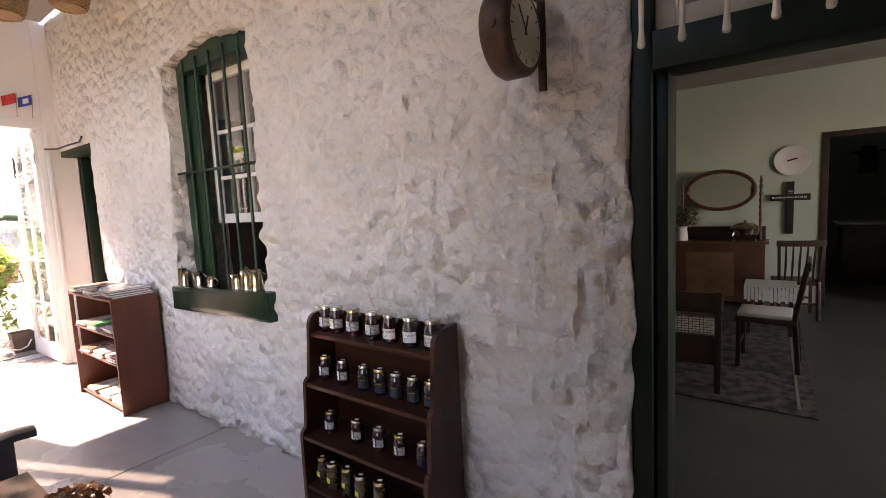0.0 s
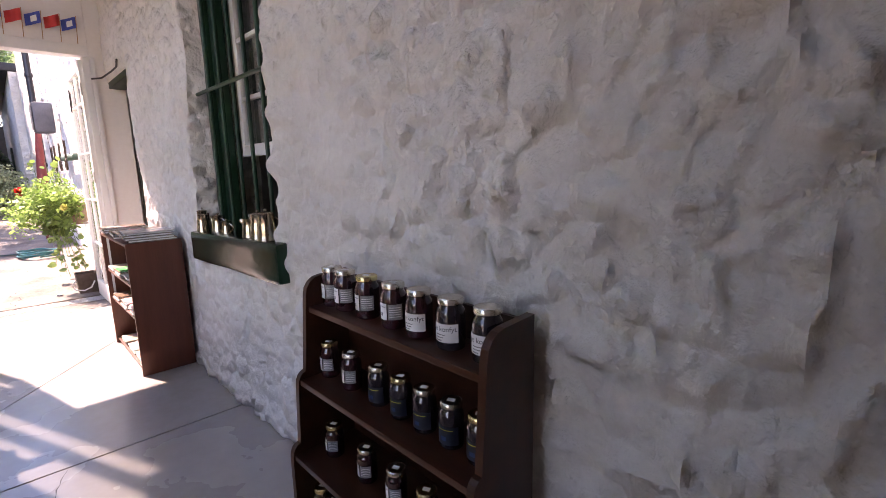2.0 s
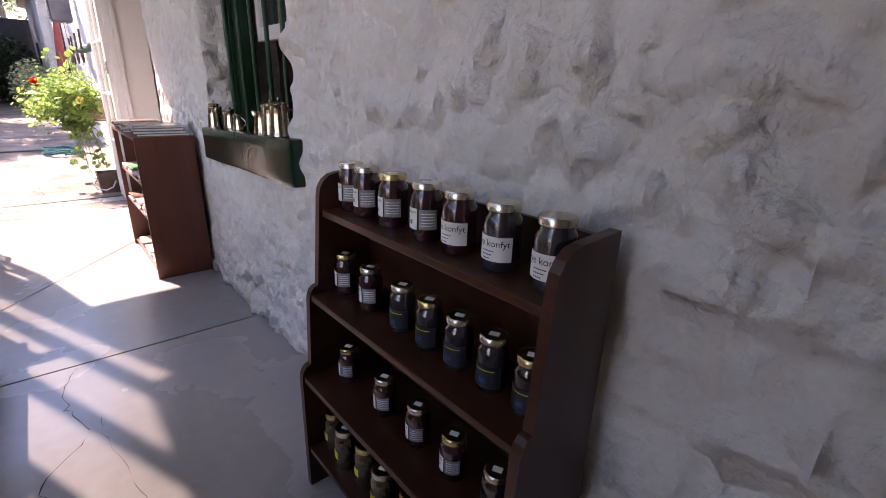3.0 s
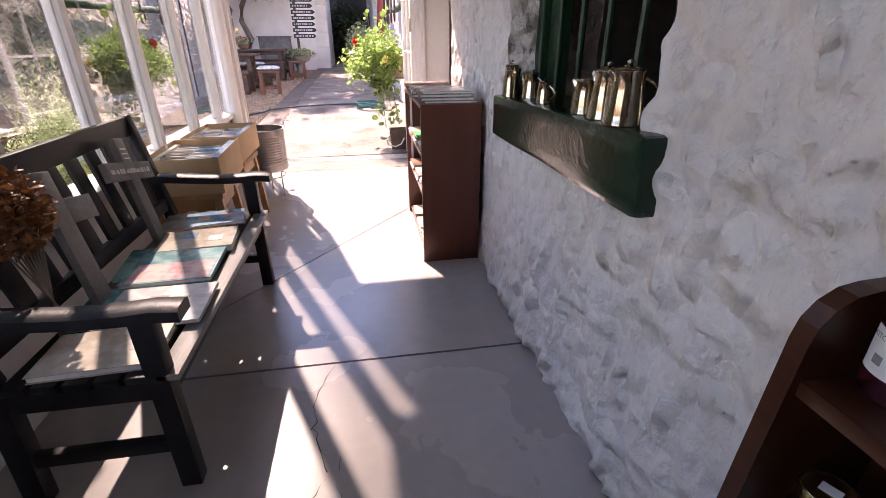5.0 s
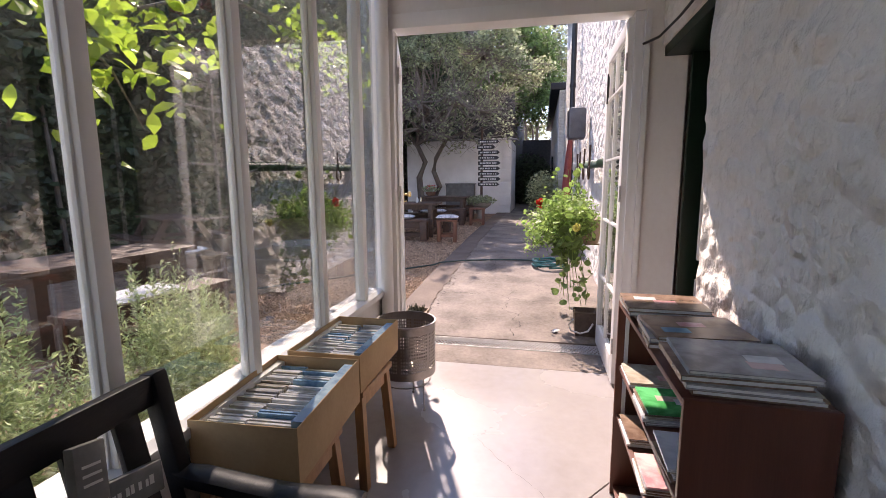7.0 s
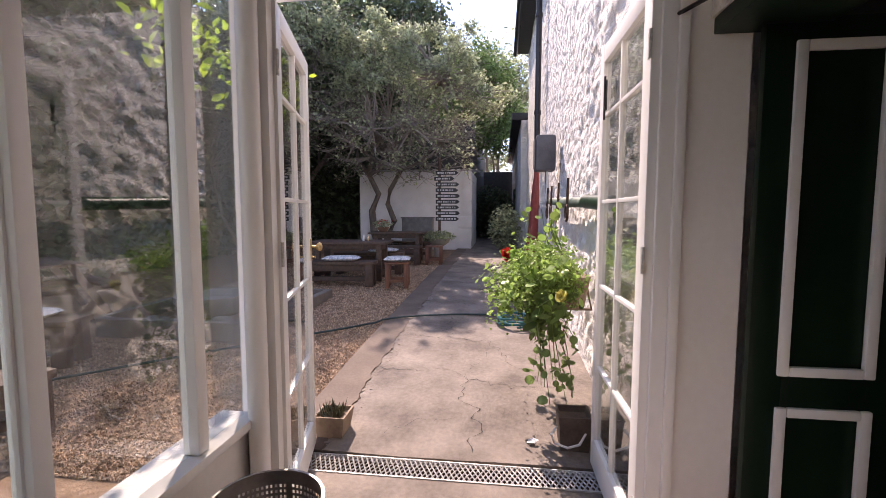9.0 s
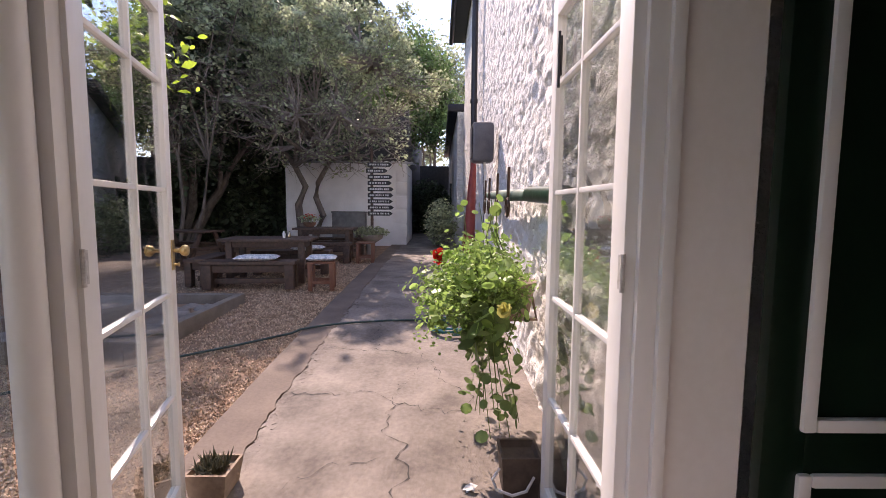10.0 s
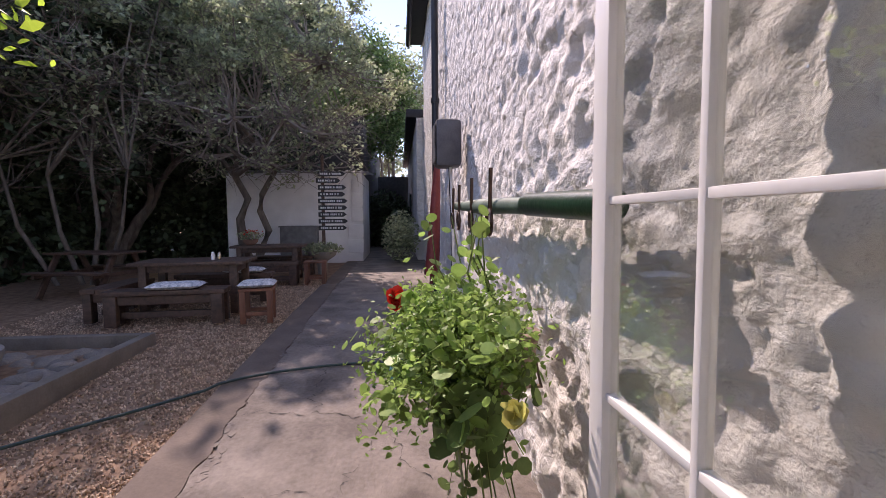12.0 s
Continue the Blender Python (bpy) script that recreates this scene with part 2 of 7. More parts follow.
PANE = window_glass("window_glass")
CLEANPANE = window_glass("door_glass", 0.006)
DARKPANE = window_glass("old_window_glass", 0.015)
TRUNK = surface("grey_bark", (0.075, 0.058, 0.045), (0.22, 0.18, 0.145), rough=0.9, scale=9, fine=45, bump=0.8, fine_bump=0.6, stretch=(1, 1, 0.35))
LEAF_TREE = foliage("tree_leaves", (0.26, 0.31, 0.17), (0.50, 0.55, 0.36), rough=0.36, glow=0.55)
LEAF_MID = foliage("green_tree_leaves", (0.09, 0.16, 0.05), (0.24, 0.34, 0.12), glow=0.45)
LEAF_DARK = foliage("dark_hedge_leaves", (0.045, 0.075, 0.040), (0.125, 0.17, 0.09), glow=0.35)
LEAF_BRIGHT = foliage("nasturtium_leaves", (0.15, 0.28, 0.06), (0.38, 0.53, 0.16), glow=0.5)
LEAF_LIME = foliage("lime_vine_leaves", (0.24, 0.40, 0.03), (0.46, 0.62, 0.08), glow=0.6)
LEAF_GREY = foliage("grey_green_shrub_leaves", (0.30, 0.39, 0.17), (0.54, 0.61, 0.35), glow=0.5)
PETAL_RED = foliage("red_petals", (0.55, 0.014, 0.010), (0.75, 0.05, 0.02))
PETAL_YELLOW = foliage("pale_yellow_petals", (0.55, 0.52, 0.14), (0.72, 0.68, 0.22))
DRIED = foliage("dried_brown_flowers", (0.10, 0.035, 0.015), (0.22, 0.09, 0.03), glow=0.2)


# ---- building helpers ----
def box(bm, x0, x1, y0, y1, z0, z1, bevel=0.0, m=None):
    """A box, its edges rounded by bevel, added to bm."""
    made = bmesh.ops.create_cube(bm, size=1)["verts"]
    for v in made:
        v.co = Vector(((x0 + x1) / 2 + v.co.x * (x1 - x0), (y0 + y1) / 2 + v.co.y * (y1 - y0), (z0 + z1) / 2 + v.co.z * (z1 - z0)))
    if bevel:
        edges = list({e for v in made for e in v.link_edges})
        made = bmesh.ops.bevel(bm, geom=edges, offset=bevel, segments=2, affect="EDGES", profile=0.6)["verts"]
    if m is not None:
        bmesh.ops.transform(bm, matrix=m, verts=made)
    return made


def slab(bm, corners, z0, z1):
    """A flat prism over a polygon in plan (corners anticlockwise)."""
    lo = [bm.verts.new((x, y, z0)) for x, y in corners]
    hi = [bm.verts.new((x, y, z1)) for x, y in corners]
    bm.faces.new(hi)
    bm.faces.new(lo[::-1])
    for i in range(len(corners)):
        j = (i + 1) % len(corners)
        bm.faces.new((lo[i], lo[j], hi[j], hi[i]))


def lathe(bm, profile, seg=20, m=None, cap=True):
    """A turned shape from (radius, height) pairs."""
    rings = []
    for r, z in profile:
        rings.append([bm.verts.new((r * math.cos(2 * math.pi * i / seg), r * math.sin(2 * math.pi * i / seg), z)) for i in range(seg)])
    for a, b in zip(rings, rings[1:]):
        for i in range(seg):
            j = (i + 1) % seg
            bm.faces.new((a[i], a[j], b[j], b[i]))
    if cap:
        bm.faces.new(rings[0][::-1])
        bm.faces.new(rings[-1])
    made = [v for ring in rings for v in ring]
    if m is not None:
        bmesh.ops.transform(bm, matrix=m, verts=made)
    return made


def tube(bm, pts, radii, seg=8):
    """A round bar along pts; radii is one number or one for each point."""
    pts = [Vector(p) for p in pts]
    if not isinstance(radii, (list, tuple)):
        radii = [radii] * len(pts)
    rings, up = [], Vector((0.13, 0.21, 0.97))
    for i, p in enumerate(pts):
        d = (pts[min(i + 1, len(pts) - 1)] - pts[max(i - 1, 0)]).normalized()
        a = d.cross(up)
        if a.length < 0.05:
            a = d.cross(Vector((1, 0, 0)))
        a.normalize()
        b = d.cross(a)
        rings.append([bm.verts.new(p + radii[i] * (a * math.cos(2 * math.pi * k / seg) + b * math.sin(2 * math.pi * k / seg))) for k in range(seg)])
    for r, s in zip(rings, rings[1:]):
        for i in range(seg):
            j = (i + 1) % seg
            bm.faces.new((r[i], r[j], s[j], s[i]))
    bm.faces.new(rings[0][::-1])
    bm.faces.new(rings[-1])


def solid(name, bm, material, smooth=False):
    """Links a bmesh as one mesh object."""
    bmesh.ops.recalc_face_normals(bm, faces=bm.faces)
    me = bpy.data.meshes.new(name)
    bm.to_mesh(me)
    bm.free()
    if smooth:
        me.shade_smooth()
        me.set_sharp_from_angle(angle=radians(40))
    me.materials.append(material)
    return new(name, me)


def part(name, bm, material, parent, label="", smooth=False):
    ob = solid(name, bm, material, smooth)
    ob.parent = parent
    if label:
        tagged(ob, label)
    return ob


def part_box(name, material, parent, dims, bevel=0.0, label="", m=None):
    bm = bmesh.new()
    box(bm, *dims, bevel=bevel, m=m)
    return part(name, bm, material, parent, label, smooth=bevel > 0)


def thing(name, label, category, m=None, group="", kind=""):
    """An Empty at a thing's base, which parents its parts."""
    ob = new(name)
    ob.empty_display_size = 0.1
    if m is not None:
        ob.matrix_world = m
    return tagged(ob, label, category, group, kind)


def sheet(name, verts, faces, material, smooth=True):
    me = bpy.data.meshes.new(name)
    me.from_pydata(verts, [], faces)
    me.materials.append(material)
    if smooth:
        me.shade_smooth()
    return new(name, me)


def brush(points, material, name, parent, radius, length, rng, n, droop=0.2):
    """n fine bare twigs springing from the points, joined as one mesh."""
    verts, faces = [], []
    for _ in range(n):
        p = Vector(rng.choice(points))
        d = Vector((rng.uniform(-1, 1), rng.uniform(-1, 1), rng.uniform(-0.5, 1) - droop)).normalized()
        a = d.orthogonal().normalized() * radius
        b = d.cross(a)
        q = p + d * length * rng.uniform(0.5, 1.2) * 0.5
        e = q + (d + Vector((rng.uniform(-0.6, 0.6), rng.uniform(-0.6, 0.6), rng.uniform(-0.4, 0.4)))).normalized() * length * 0.5
        base = len(verts)
        for c, f in ((p, 1.0), (q, 0.75), (e, 0.35)):
            verts += [tuple(c + a * f), tuple(c - a * 0.5 * f + b * 0.87 * f), tuple(c - a * 0.5 * f - b * 0.87 * f)]
        for k in range(2):
            for i in range(3):
                j = (i + 1) % 3
                faces.append((base + 3 * k + i, base + 3 * k + j, base + 3 * k + 3 + j, base + 3 * k + 3 + i))
    ob = sheet(name, verts, faces, material)
    ob.parent = parent
    return ob


def ground_z(x):
    """The yard rises gently away from the house door."""
    if x > -7.0:
        return 0.0
    return 0.34 * (1 - math.exp((x + 7.0) / 5.0))


# ---- large structure ----
def relief(u, v, seed, kind):
    """Height of the plaster at u metres along and v metres up."""
    p = Vector((u, v, seed))
    if kind == "plaster":
        h = 0.030 * noise.noise(p * 0.9) + 0.020 * noise.noise(Vector((u * 3.2, v * 2.2, seed)))
        lump = noise.noise(Vector((u * 9.5 + 1.5 * noise.noise(p * 3), v * 5.2, seed + 7)))
        low = max(0.55, min(1.0, 1.25 - abs(v - 0.25) * 0.28 + 0.5 * noise.noise(Vector((u * 0.8, v * 0.8, seed + 3)))))
        calm = max(0.35, min(1.0, u + 3.6 + max(0.0, 0.9 - v)))
        low *= calm
        h += low * (0.024 * max(lump, -0.18) + 0.016 * noise.noise(Vector((u * 21, v * 9, seed + 11))))
        dab = noise.noise(Vector((u * 20 + 2 * noise.noise(p * 4), v * 9.0, seed + 21)))
        h += calm * 0.046 * max(0.0, dab - 0.12) + 0.006 * noise.noise(Vector((u * 2.0, v * 11.5, seed + 31)))
        if v < 0.5:
            h += (0.5 - v) * (0.05 + 0.06 * noise.noise(Vector((u * 6, v * 9, seed + 5))))
        return h
    h = 0.022 * noise.noise(p * 1.1)
    h += 0.016 * abs(noise.noise(Vector((u * 3.6, v * 4.2, seed + 2)))) + 0.012 * max(-0.2, noise.noise(Vector((u * 12, v * 8.5, seed + 4))))
    h += 0.011 * noise.noise(Vector((u * 20, v * 15, seed + 9)))
    if u > -9.5:
        # bigger chipped stones under thin plaster beside the doors
        w = Vector((u * 4.4 + 0.6 * noise.noise(p * 2.6), v * 6.0 + 0.6 * noise.noise(p * 2.9 + Vector((7, 3, 1))), seed))
        d, spots = noise.voronoi(w)
        near = min(1.0, (u + 9.5) / 1.2)
        chips = noise.turbulence(Vector((u * 4.2, v * 6.2, seed + 13)), 4, True)
        h += near * (0.022 * noise.cell(spots[0] * 7.3) * min(1.0, 6.0 * (d[1] - d[0])) + 0.014 * chips)
    return h


def rough_wall(name, u0, u1, z0, z1, face, step, depth, seed, kind, material, holes=(), jag=0.02, face_sign=-1):
    """A wall along x whose face bulges; holes go through it and their edges are ragged. face: y of the face; the wall's body lies beyond."""
    nu, nv = int(round((u1 - u0) / step)), int(round((z1 - z0) / step))
    bm = bmesh.new()
    grid = []
    for j in range(nv + 1):
        row = []
        for i in range(nu + 1):
            u, v = u0 + (u1 - u0) * i / nu, z0 + (z1 - z0) * j / nv
            row.append(bm.verts.new((u, face + face_sign * relief(u, v, seed, kind), v)))
        grid.append(row)
    def open_at(u, v):
        for a, b, c, d, arch in holes:
            top = d + arch * (1 - ((u - (a + b) / 2) / ((b - a) / 2)) ** 2) if a < u < b else d
            if a < u < b and c < v < top:
                return True
        return False
    for j in range(nv):
        for i in range(nu):
            if not open_at(u0 + (u1 - u0) * (i + 0.5) / nu, z0 + (z1 - z0) * (j + 0.5) / nv):
                bm.faces.new((grid[j][i], grid[j][i + 1], grid[j + 1][i + 1], grid[j + 1][i]))
    loose = [v for v in bm.verts if not v.link_faces]
    bmesh.ops.delete(bm, geom=loose, context="VERTS")
    rim = [e for e in bm.edges if e.is_boundary]
    for v in {v for e in rim for v in e.verts}:
        a = noise.noise(v.co * 7) * jag
        if u0 + 0.01 < v.co.x < u1 - 0.01 or v.co.z > z0 + 0.01:
            v.co.x += a
        if v.co.z > z0 + 0.01:
            v.co.z += noise.noise(v.co * 6 + Vector((5, 5, 5))) * jag
        v.co.y -= face_sign * 0.012
    out = bmesh.ops.extrude_edge_only(bm, edges=rim)["geom"]
    for g in out:
        if isinstance(g, bmesh.types.BMVert):
            g.co.y = face - face_sign * depth
    ob = solid(name, bm, material)
    ob.data.shade_smooth()
    ob.data.set_sharp_from_angle(angle=radians(55))
    return ob


CEIL_Z = 3.6
# the limewashed stone wall with its barred window; its end is a ragged doorway edge
wall = rough_wall("wall_north", -5.28, -0.4, 0.0, CEIL_Z, 1.67, 0.017, 0.42, 3.0, "plaster", PLASTER, holes=((-3.74, -2.59, 0.98, 2.66, 0.07),))
tagged(wall, "lumpy whitewashed stone wall with a barred window", "wall", kind="structure")
wall = rough_wall("wall_north_over_side_door", -6.2, -5.28, 2.28, CEIL_Z, 1.67, 0.04, 0.42, 3.0, "plaster", PLASTER)
tagged(wall, "whitewashed plaster above the side doorway", "wall", kind="structure")
wall = rough_wall("wall_north_beyond_door", 1.0, 2.6, 0.0, CEIL_Z, 1.66, 0.06, 0.42, 8.0, "plaster", PLASTER)
tagged(wall, "whitewashed stone wall beside the house door", "wall", kind="structure")
wall = rough_wall("wall_north_over_house_door", -0.4, 1.0, 2.62, CEIL_Z, 1.66, 0.04, 0.42, 4.0, "plaster", PLASTER)
tagged(wall, "whitewashed wall above the house door", "wall", kind="structure")

# end wall with the opening for the glazed doors
bm = bmesh.new()
box(bm, -6.262, -6.20, -0.265, -0.15, 0, CEIL_Z)
box(bm, -6.42, -6.20, 1.565, 1.83, 0, CEIL_Z)
box(bm, -6.42, -6.20, -0.148, 1.562, 2.602, CEIL_Z)
tagged(solid("wall_west", bm, SMOOTH), "smooth white end wall round the glazed doors", "wall", kind="structure")
bm = bmesh.new()
box(bm, 2.6, 2.85, -0.42, 2.08, 0, CEIL_Z)
tagged(solid("wall_east", bm, SMOOTH), "plain white wall closing the passage", "wall", kind="structure")
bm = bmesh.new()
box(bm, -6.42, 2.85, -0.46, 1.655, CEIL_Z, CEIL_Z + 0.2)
tagged(solid("ceiling", bm, CEIL), "boarded ceiling, toned down to cut bounced light", "ceiling", kind="structure")

# concrete floor in slabs with dark sawn joints
floor = tagged(new("floor"), "polished grey concrete floor with sawn joints", "floor", kind="structure")
bm = bmesh.new()
box(bm, -6.43, 2.85, -0.46, 2.12, -0.12, -0.014)
part("joint_bed", bm, GROOVE, floor, "dark joint filler")
G = 0.006
for poly in (((-3.19 + G, -0.45), (2.84, -0.45), (2.84, 2.1), (-3.19 + G, 2.1)),
             ((-3.19 - G, -0.19), (-3.19 - G, 2.1), (-6.10 + G, 2.1)),
             ((-6.10 - G, 2.1), (-6.42, 2.1), (-6.42, -0.45), (-3.19 - G, -0.45), (-3.19 - G, -0.19 - 2 * G))):
    bm = bmesh.new()
    slab(bm, poly, -0.013, 0.0)
    part("floor_slab", bm, CONCRETE, floor)

# glazed side: low wall, sill, posts, panes, head beam
GY, GX = -0.235, -0.76
POSTS = [-5.235, -4.59] + [-4.59 + 0.64 * i for i in range(1, 6)]
bm = bmesh.new()
box(bm, -6.2, GX, -0.40, -0.22, 0.0, 0.60)
# unseen full-height stretch, added past GX to limit light on the far wall
box(bm, GX, 2.6, -0.42, -0.20, 0.0, CEIL_Z)
tagged(solid("wall_south", bm, SMOOTH), "low white plastered wall under the glazing, with an added full-height unseen stretch", "wall", kind="structure")
bm = bmesh.new()
box(bm, -6.2, GX - 0.002, -0.42, -0.25, 3.50, CEIL_Z)
tagged(solid("wall_south_upper", bm, SMOOTH), "white boarding above the glazing", "wall", kind="structure")
glazing = tagged(new("window_1"), "tall white-painted timber glazing with clear panes", "window", kind="structure")
part_box("window_sill", WHITE, glazing, (-6.19, GX - 0.002, -0.36, -0.17, 0.603, 0.645), 0.008)
part_box("head_beam", WHITE, glazing, (-6.19, GX - 0.002, -0.29, -0.17, 3.40, 3.498), 0.006)
for i, x in enumerate(POSTS):
    bm = bmesh.new()
    box(bm, x - 0.026, x + 0.026, -0.262, -0.196, 0.646, 3.399, 0.006)
    box(bm, x - 0.034, x + 0.034, -0.250, -0.220, 0.647, 3.398, 0.004)
    part("post", bm, WHITE, glazing, smooth=True)
bm = bmesh.new()
box(bm, -5.86, -5.80, -0.262, -0.196, 0.646, 3.399, 0.006)
part("post", bm, WHITE, glazing, smooth=True)
EDGES = [-6.185, -5.83] + POSTS + [GX]
for a, b in zip(EDGES, EDGES[1:]):
    for z0, z1 in ((0.646, 3.399),):
        bm = bmesh.new()
        box(bm, a + 0.03, b - 0.03, GY - 0.002, GY + 0.002, z0, z1)
        part("pane", bm, PANE, glazing)
# rounded corner post beside the door
bm = bmesh.new()
tube(bm, [(-6.145, -0.155, 0.0), (-6.145, -0.155, 3.40)], 0.045, 16)
tagged(solid("trim_corner_post", bm, WHITE, True), "round white corner post beside the glazed doors", "post", kind="structure")

# frame of the glazed doors
dframe = tagged(new("door_frame"), "white-painted frame of the double glazed doors", "door frame", kind="structure")
part_box("jamb", WHITE, dframe, (-6.29, -6.19, -0.148, -0.09, 0, 2.50), 0.006)
part_box("jamb", WHITE, dframe, (-6.36, -6.19, 1.505, 1.563, 0, 2.50), 0.006)
part_box("jamb", WHITE, dframe, (-6.30, -6.175, 1.563, 1.60, 0, 2.50), 0.006)
part_box("head", WHITE, dframe, (-6.36, -6.19, -0.148, 1.563, 2.502, 2.60), 0.006)


def glazed_leaf(label, m, mirror, W, mid):
    """A tall door leaf with ten panes; its hinge edge is at the origin and it runs along +x."""
    H = 2.47
    d = thing("door_leaf", label, "door", m, group="pair of glazed doors")
    s = mirror
    T = 0.022
    part_box("stile", WHITE, d, (0.0, 0.10, -T, T, 0.02, H), 0.005)
    part_box("stile", WHITE, d, (W - 0.075, W, -T, T, 0.02, H), 0.005)
    part_box("bottom_rail", WHITE, d, (0.10, W - 0.075, -T, T, 0.02, 0.20), 0.005)
    part_box("top_rail", WHITE, d, (0.10, W - 0.075, -T, T, H - 0.09, H), 0.005)
    part_box("mullion", WHITE, d, (mid - 0.010, mid + 0.010, -T + 0.006, T - 0.006, 0.20, H - 0.09), 0.004)
    levels = [0.20, 0.64, 1.126, 1.61, 2.09, H - 0.09]
    for z in levels[1:-1]:
        for a, b in ((0.10, mid - 0.010), (mid + 0.010, W - 0.075)):
            part_box("glazing_bar", WHITE, d, (a, b, -T + 0.008, T - 0.008, z - 0.010, z + 0.010), 0.004)
    for z0, z1 in zip(levels, levels[1:]):
        for a, b in ((0.095, mid), (mid, W - 0.07)):
            bm = bmesh.new()
            box(bm, a + 0.002, b - 0.002, -0.0015, 0.0015, z0 + 0.002, z1 - 0.002)
            ob = part("pane", bm, CLEANPANE, d)
            ob.visible_shadow = False
    for z in (0.30, 1.36, 2.2):
        bm = bmesh.new()
        box(bm, -0.004, 0.03, s * (T + 0.001) - 0.002, s * (T + 0.001) + 0.002, z - 0.05, z + 0.05)
        tube(bm, [(-0.006, s * (T + 0.004), z - 0.055), (-0.006, s * (T + 0.004), z + 0.055)], 0.007, 8)
        part("hinge", bm, HINGE, d, "painted-over steel hinge", True)
    return d


left_leaf = glazed_leaf("white glazed door leaf standing open outwards, brass knob", pose(-6.235, -0.095, 0, 0, 0, 195), -1, 0.89, 0.475)
bm = bmesh.new()
lathe(bm, [(0.008, 0.0), (0.010, 0.03), (0.024, 0.042), (0.028, 0.055), (0.022, 0.068), (0.004, 0.072)], 16, pose(0.85, -0.022, 1.33, 90, 0, 0))
box(bm, 0.83, 0.87, -0.027, -0.021, 1.24, 1.38)
lathe(bm, [(0.006, 0.0), (0.006, 0.02), (0.012, 0.026), (0.002, 0.03)], 10, pose(0.85, -0.022, 1.265, 90, 0, 0))
part("door_knob", bm, BRASS, left_leaf, "pale brass knob on a worn plate", True)
right_leaf = glazed_leaf("white glazed door leaf folded back along the house wall", pose(-6.21, 1.492, 0, 0, 0, 180.6), 1, 0.88, 0.465)
bm = bmesh.new()
box(bm, 0.70, 0.72, 0.024, 0.030, 2.10, 2.26)
tube(bm, [(0.71, 0.035, 2.05), (0.71, 0.035, 2.28)], 0.006, 6)
part("bolt", bm, IRON, right_leaf, "black iron bolt", True)

# side doorway with its green panelled door standing open into the dark room
door = thing("green_door", "dark green panelled door with white mouldings standing open", "door", pose(-6.14, 1.835, 0, 0, 0, 90))
part_box("stile", GREEN_DOOR, door, (0, 0.12, -0.02, 0.02, 0.01, 2.24), 0.004)
part_box("stile", GREEN_DOOR, door, (0.41, 0.54, -0.02, 0.02, 0.01, 2.24), 0.004)
part_box("rail", GREEN_DOOR, door, (0.12, 0.41, -0.02, 0.02, 0.01, 0.22), 0.004)
part_box("rail", GREEN_DOOR, door, (0.12, 0.41, -0.02, 0.02, 0.80, 0.96), 0.004)
part_box("rail", GREEN_DOOR, door, (0.12, 0.41, -0.02, 0.02, 2.14, 2.24), 0.004)
for z0, z1 in ((0.22, 0.80), (0.96, 2.14)):
    part_box("panel", GREEN_DOOR, door, (0.12, 0.41, -0.006, 0.006, z0, z1))
    for dims in ((0.10, 0.138, -0.034, -0.008, z0 - 0.02, z1 + 0.02), (0.392, 0.43, -0.034, -0.008, z0 - 0.02, z1 + 0.02)):
        part_box("moulding", WHITE, door, dims, 0.008, "white-painted moulding")
    for dims in ((0.139, 0.391, -0.034, -0.008, z0 - 0.02, z0 + 0.018), (0.139, 0.391, -0.034, -0.008, z1 - 0.018, z1 + 0.02)):
        part_box("moulding", WHITE, door, dims, 0.008, "white-painted moulding")
bm = bmesh.new()
box(bm, -6.2, -5.26, 1.69, 2.05, 2.22, 2.28, 0.004)
tagged(solid("trim_side_lintel", bm, GREEN_DOOR), "dark green lintel of the side doorway", "lintel", kind="structure")
bm = bmesh.new()
tube(bm, [(-6.19, 1.56, 2.30), (-6.0, 1.61, 2.285), (-5.7, 1.64, 2.30), (-5.40, 1.63, 2.29), (-5.30, 1.62, 2.33)], 0.008, 6)
tagged(solid("cable", bm, IRON, True), "thin dark cable slung over the side doorway", "cable")
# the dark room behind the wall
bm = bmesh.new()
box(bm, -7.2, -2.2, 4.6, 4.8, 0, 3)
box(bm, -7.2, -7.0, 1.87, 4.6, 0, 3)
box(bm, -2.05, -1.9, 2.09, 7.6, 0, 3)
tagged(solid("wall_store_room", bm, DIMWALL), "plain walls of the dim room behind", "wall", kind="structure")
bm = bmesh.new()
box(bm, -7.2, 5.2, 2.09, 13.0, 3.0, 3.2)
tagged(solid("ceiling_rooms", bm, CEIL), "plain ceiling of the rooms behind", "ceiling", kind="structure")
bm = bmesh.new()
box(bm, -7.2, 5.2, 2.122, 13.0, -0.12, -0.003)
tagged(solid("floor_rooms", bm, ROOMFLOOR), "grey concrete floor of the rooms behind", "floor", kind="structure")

# barred window
win = thing("window_2", "green-framed sash window behind iron bars", "window", kind="structure")
WX0, WX1, WZ1 = -3.72, -2.50, 2.70
part_box("frame_side", GREEN, win, (WX0 - 0.02, WX0 + 0.09, 1.79, 1.88, 1.0, WZ1), 0.006)
part_box("frame_side", GREEN, win, (WX1 - 0.09, WX1 + 0.03, 1.79, 1.88, 1.0, WZ1), 0.006)
part_box("frame_head", GREEN, win, (WX0 + 0.09, WX1 - 0.09, 1.76, 1.88, WZ1 - 0.11, WZ1 + 0.06), 0.006)
part_box("frame_board", GREEN, win, (WX0 + 0.09, WX0 + 0.20, 1.81, 1.86, 1.0, WZ1 - 0.11), 0.006)
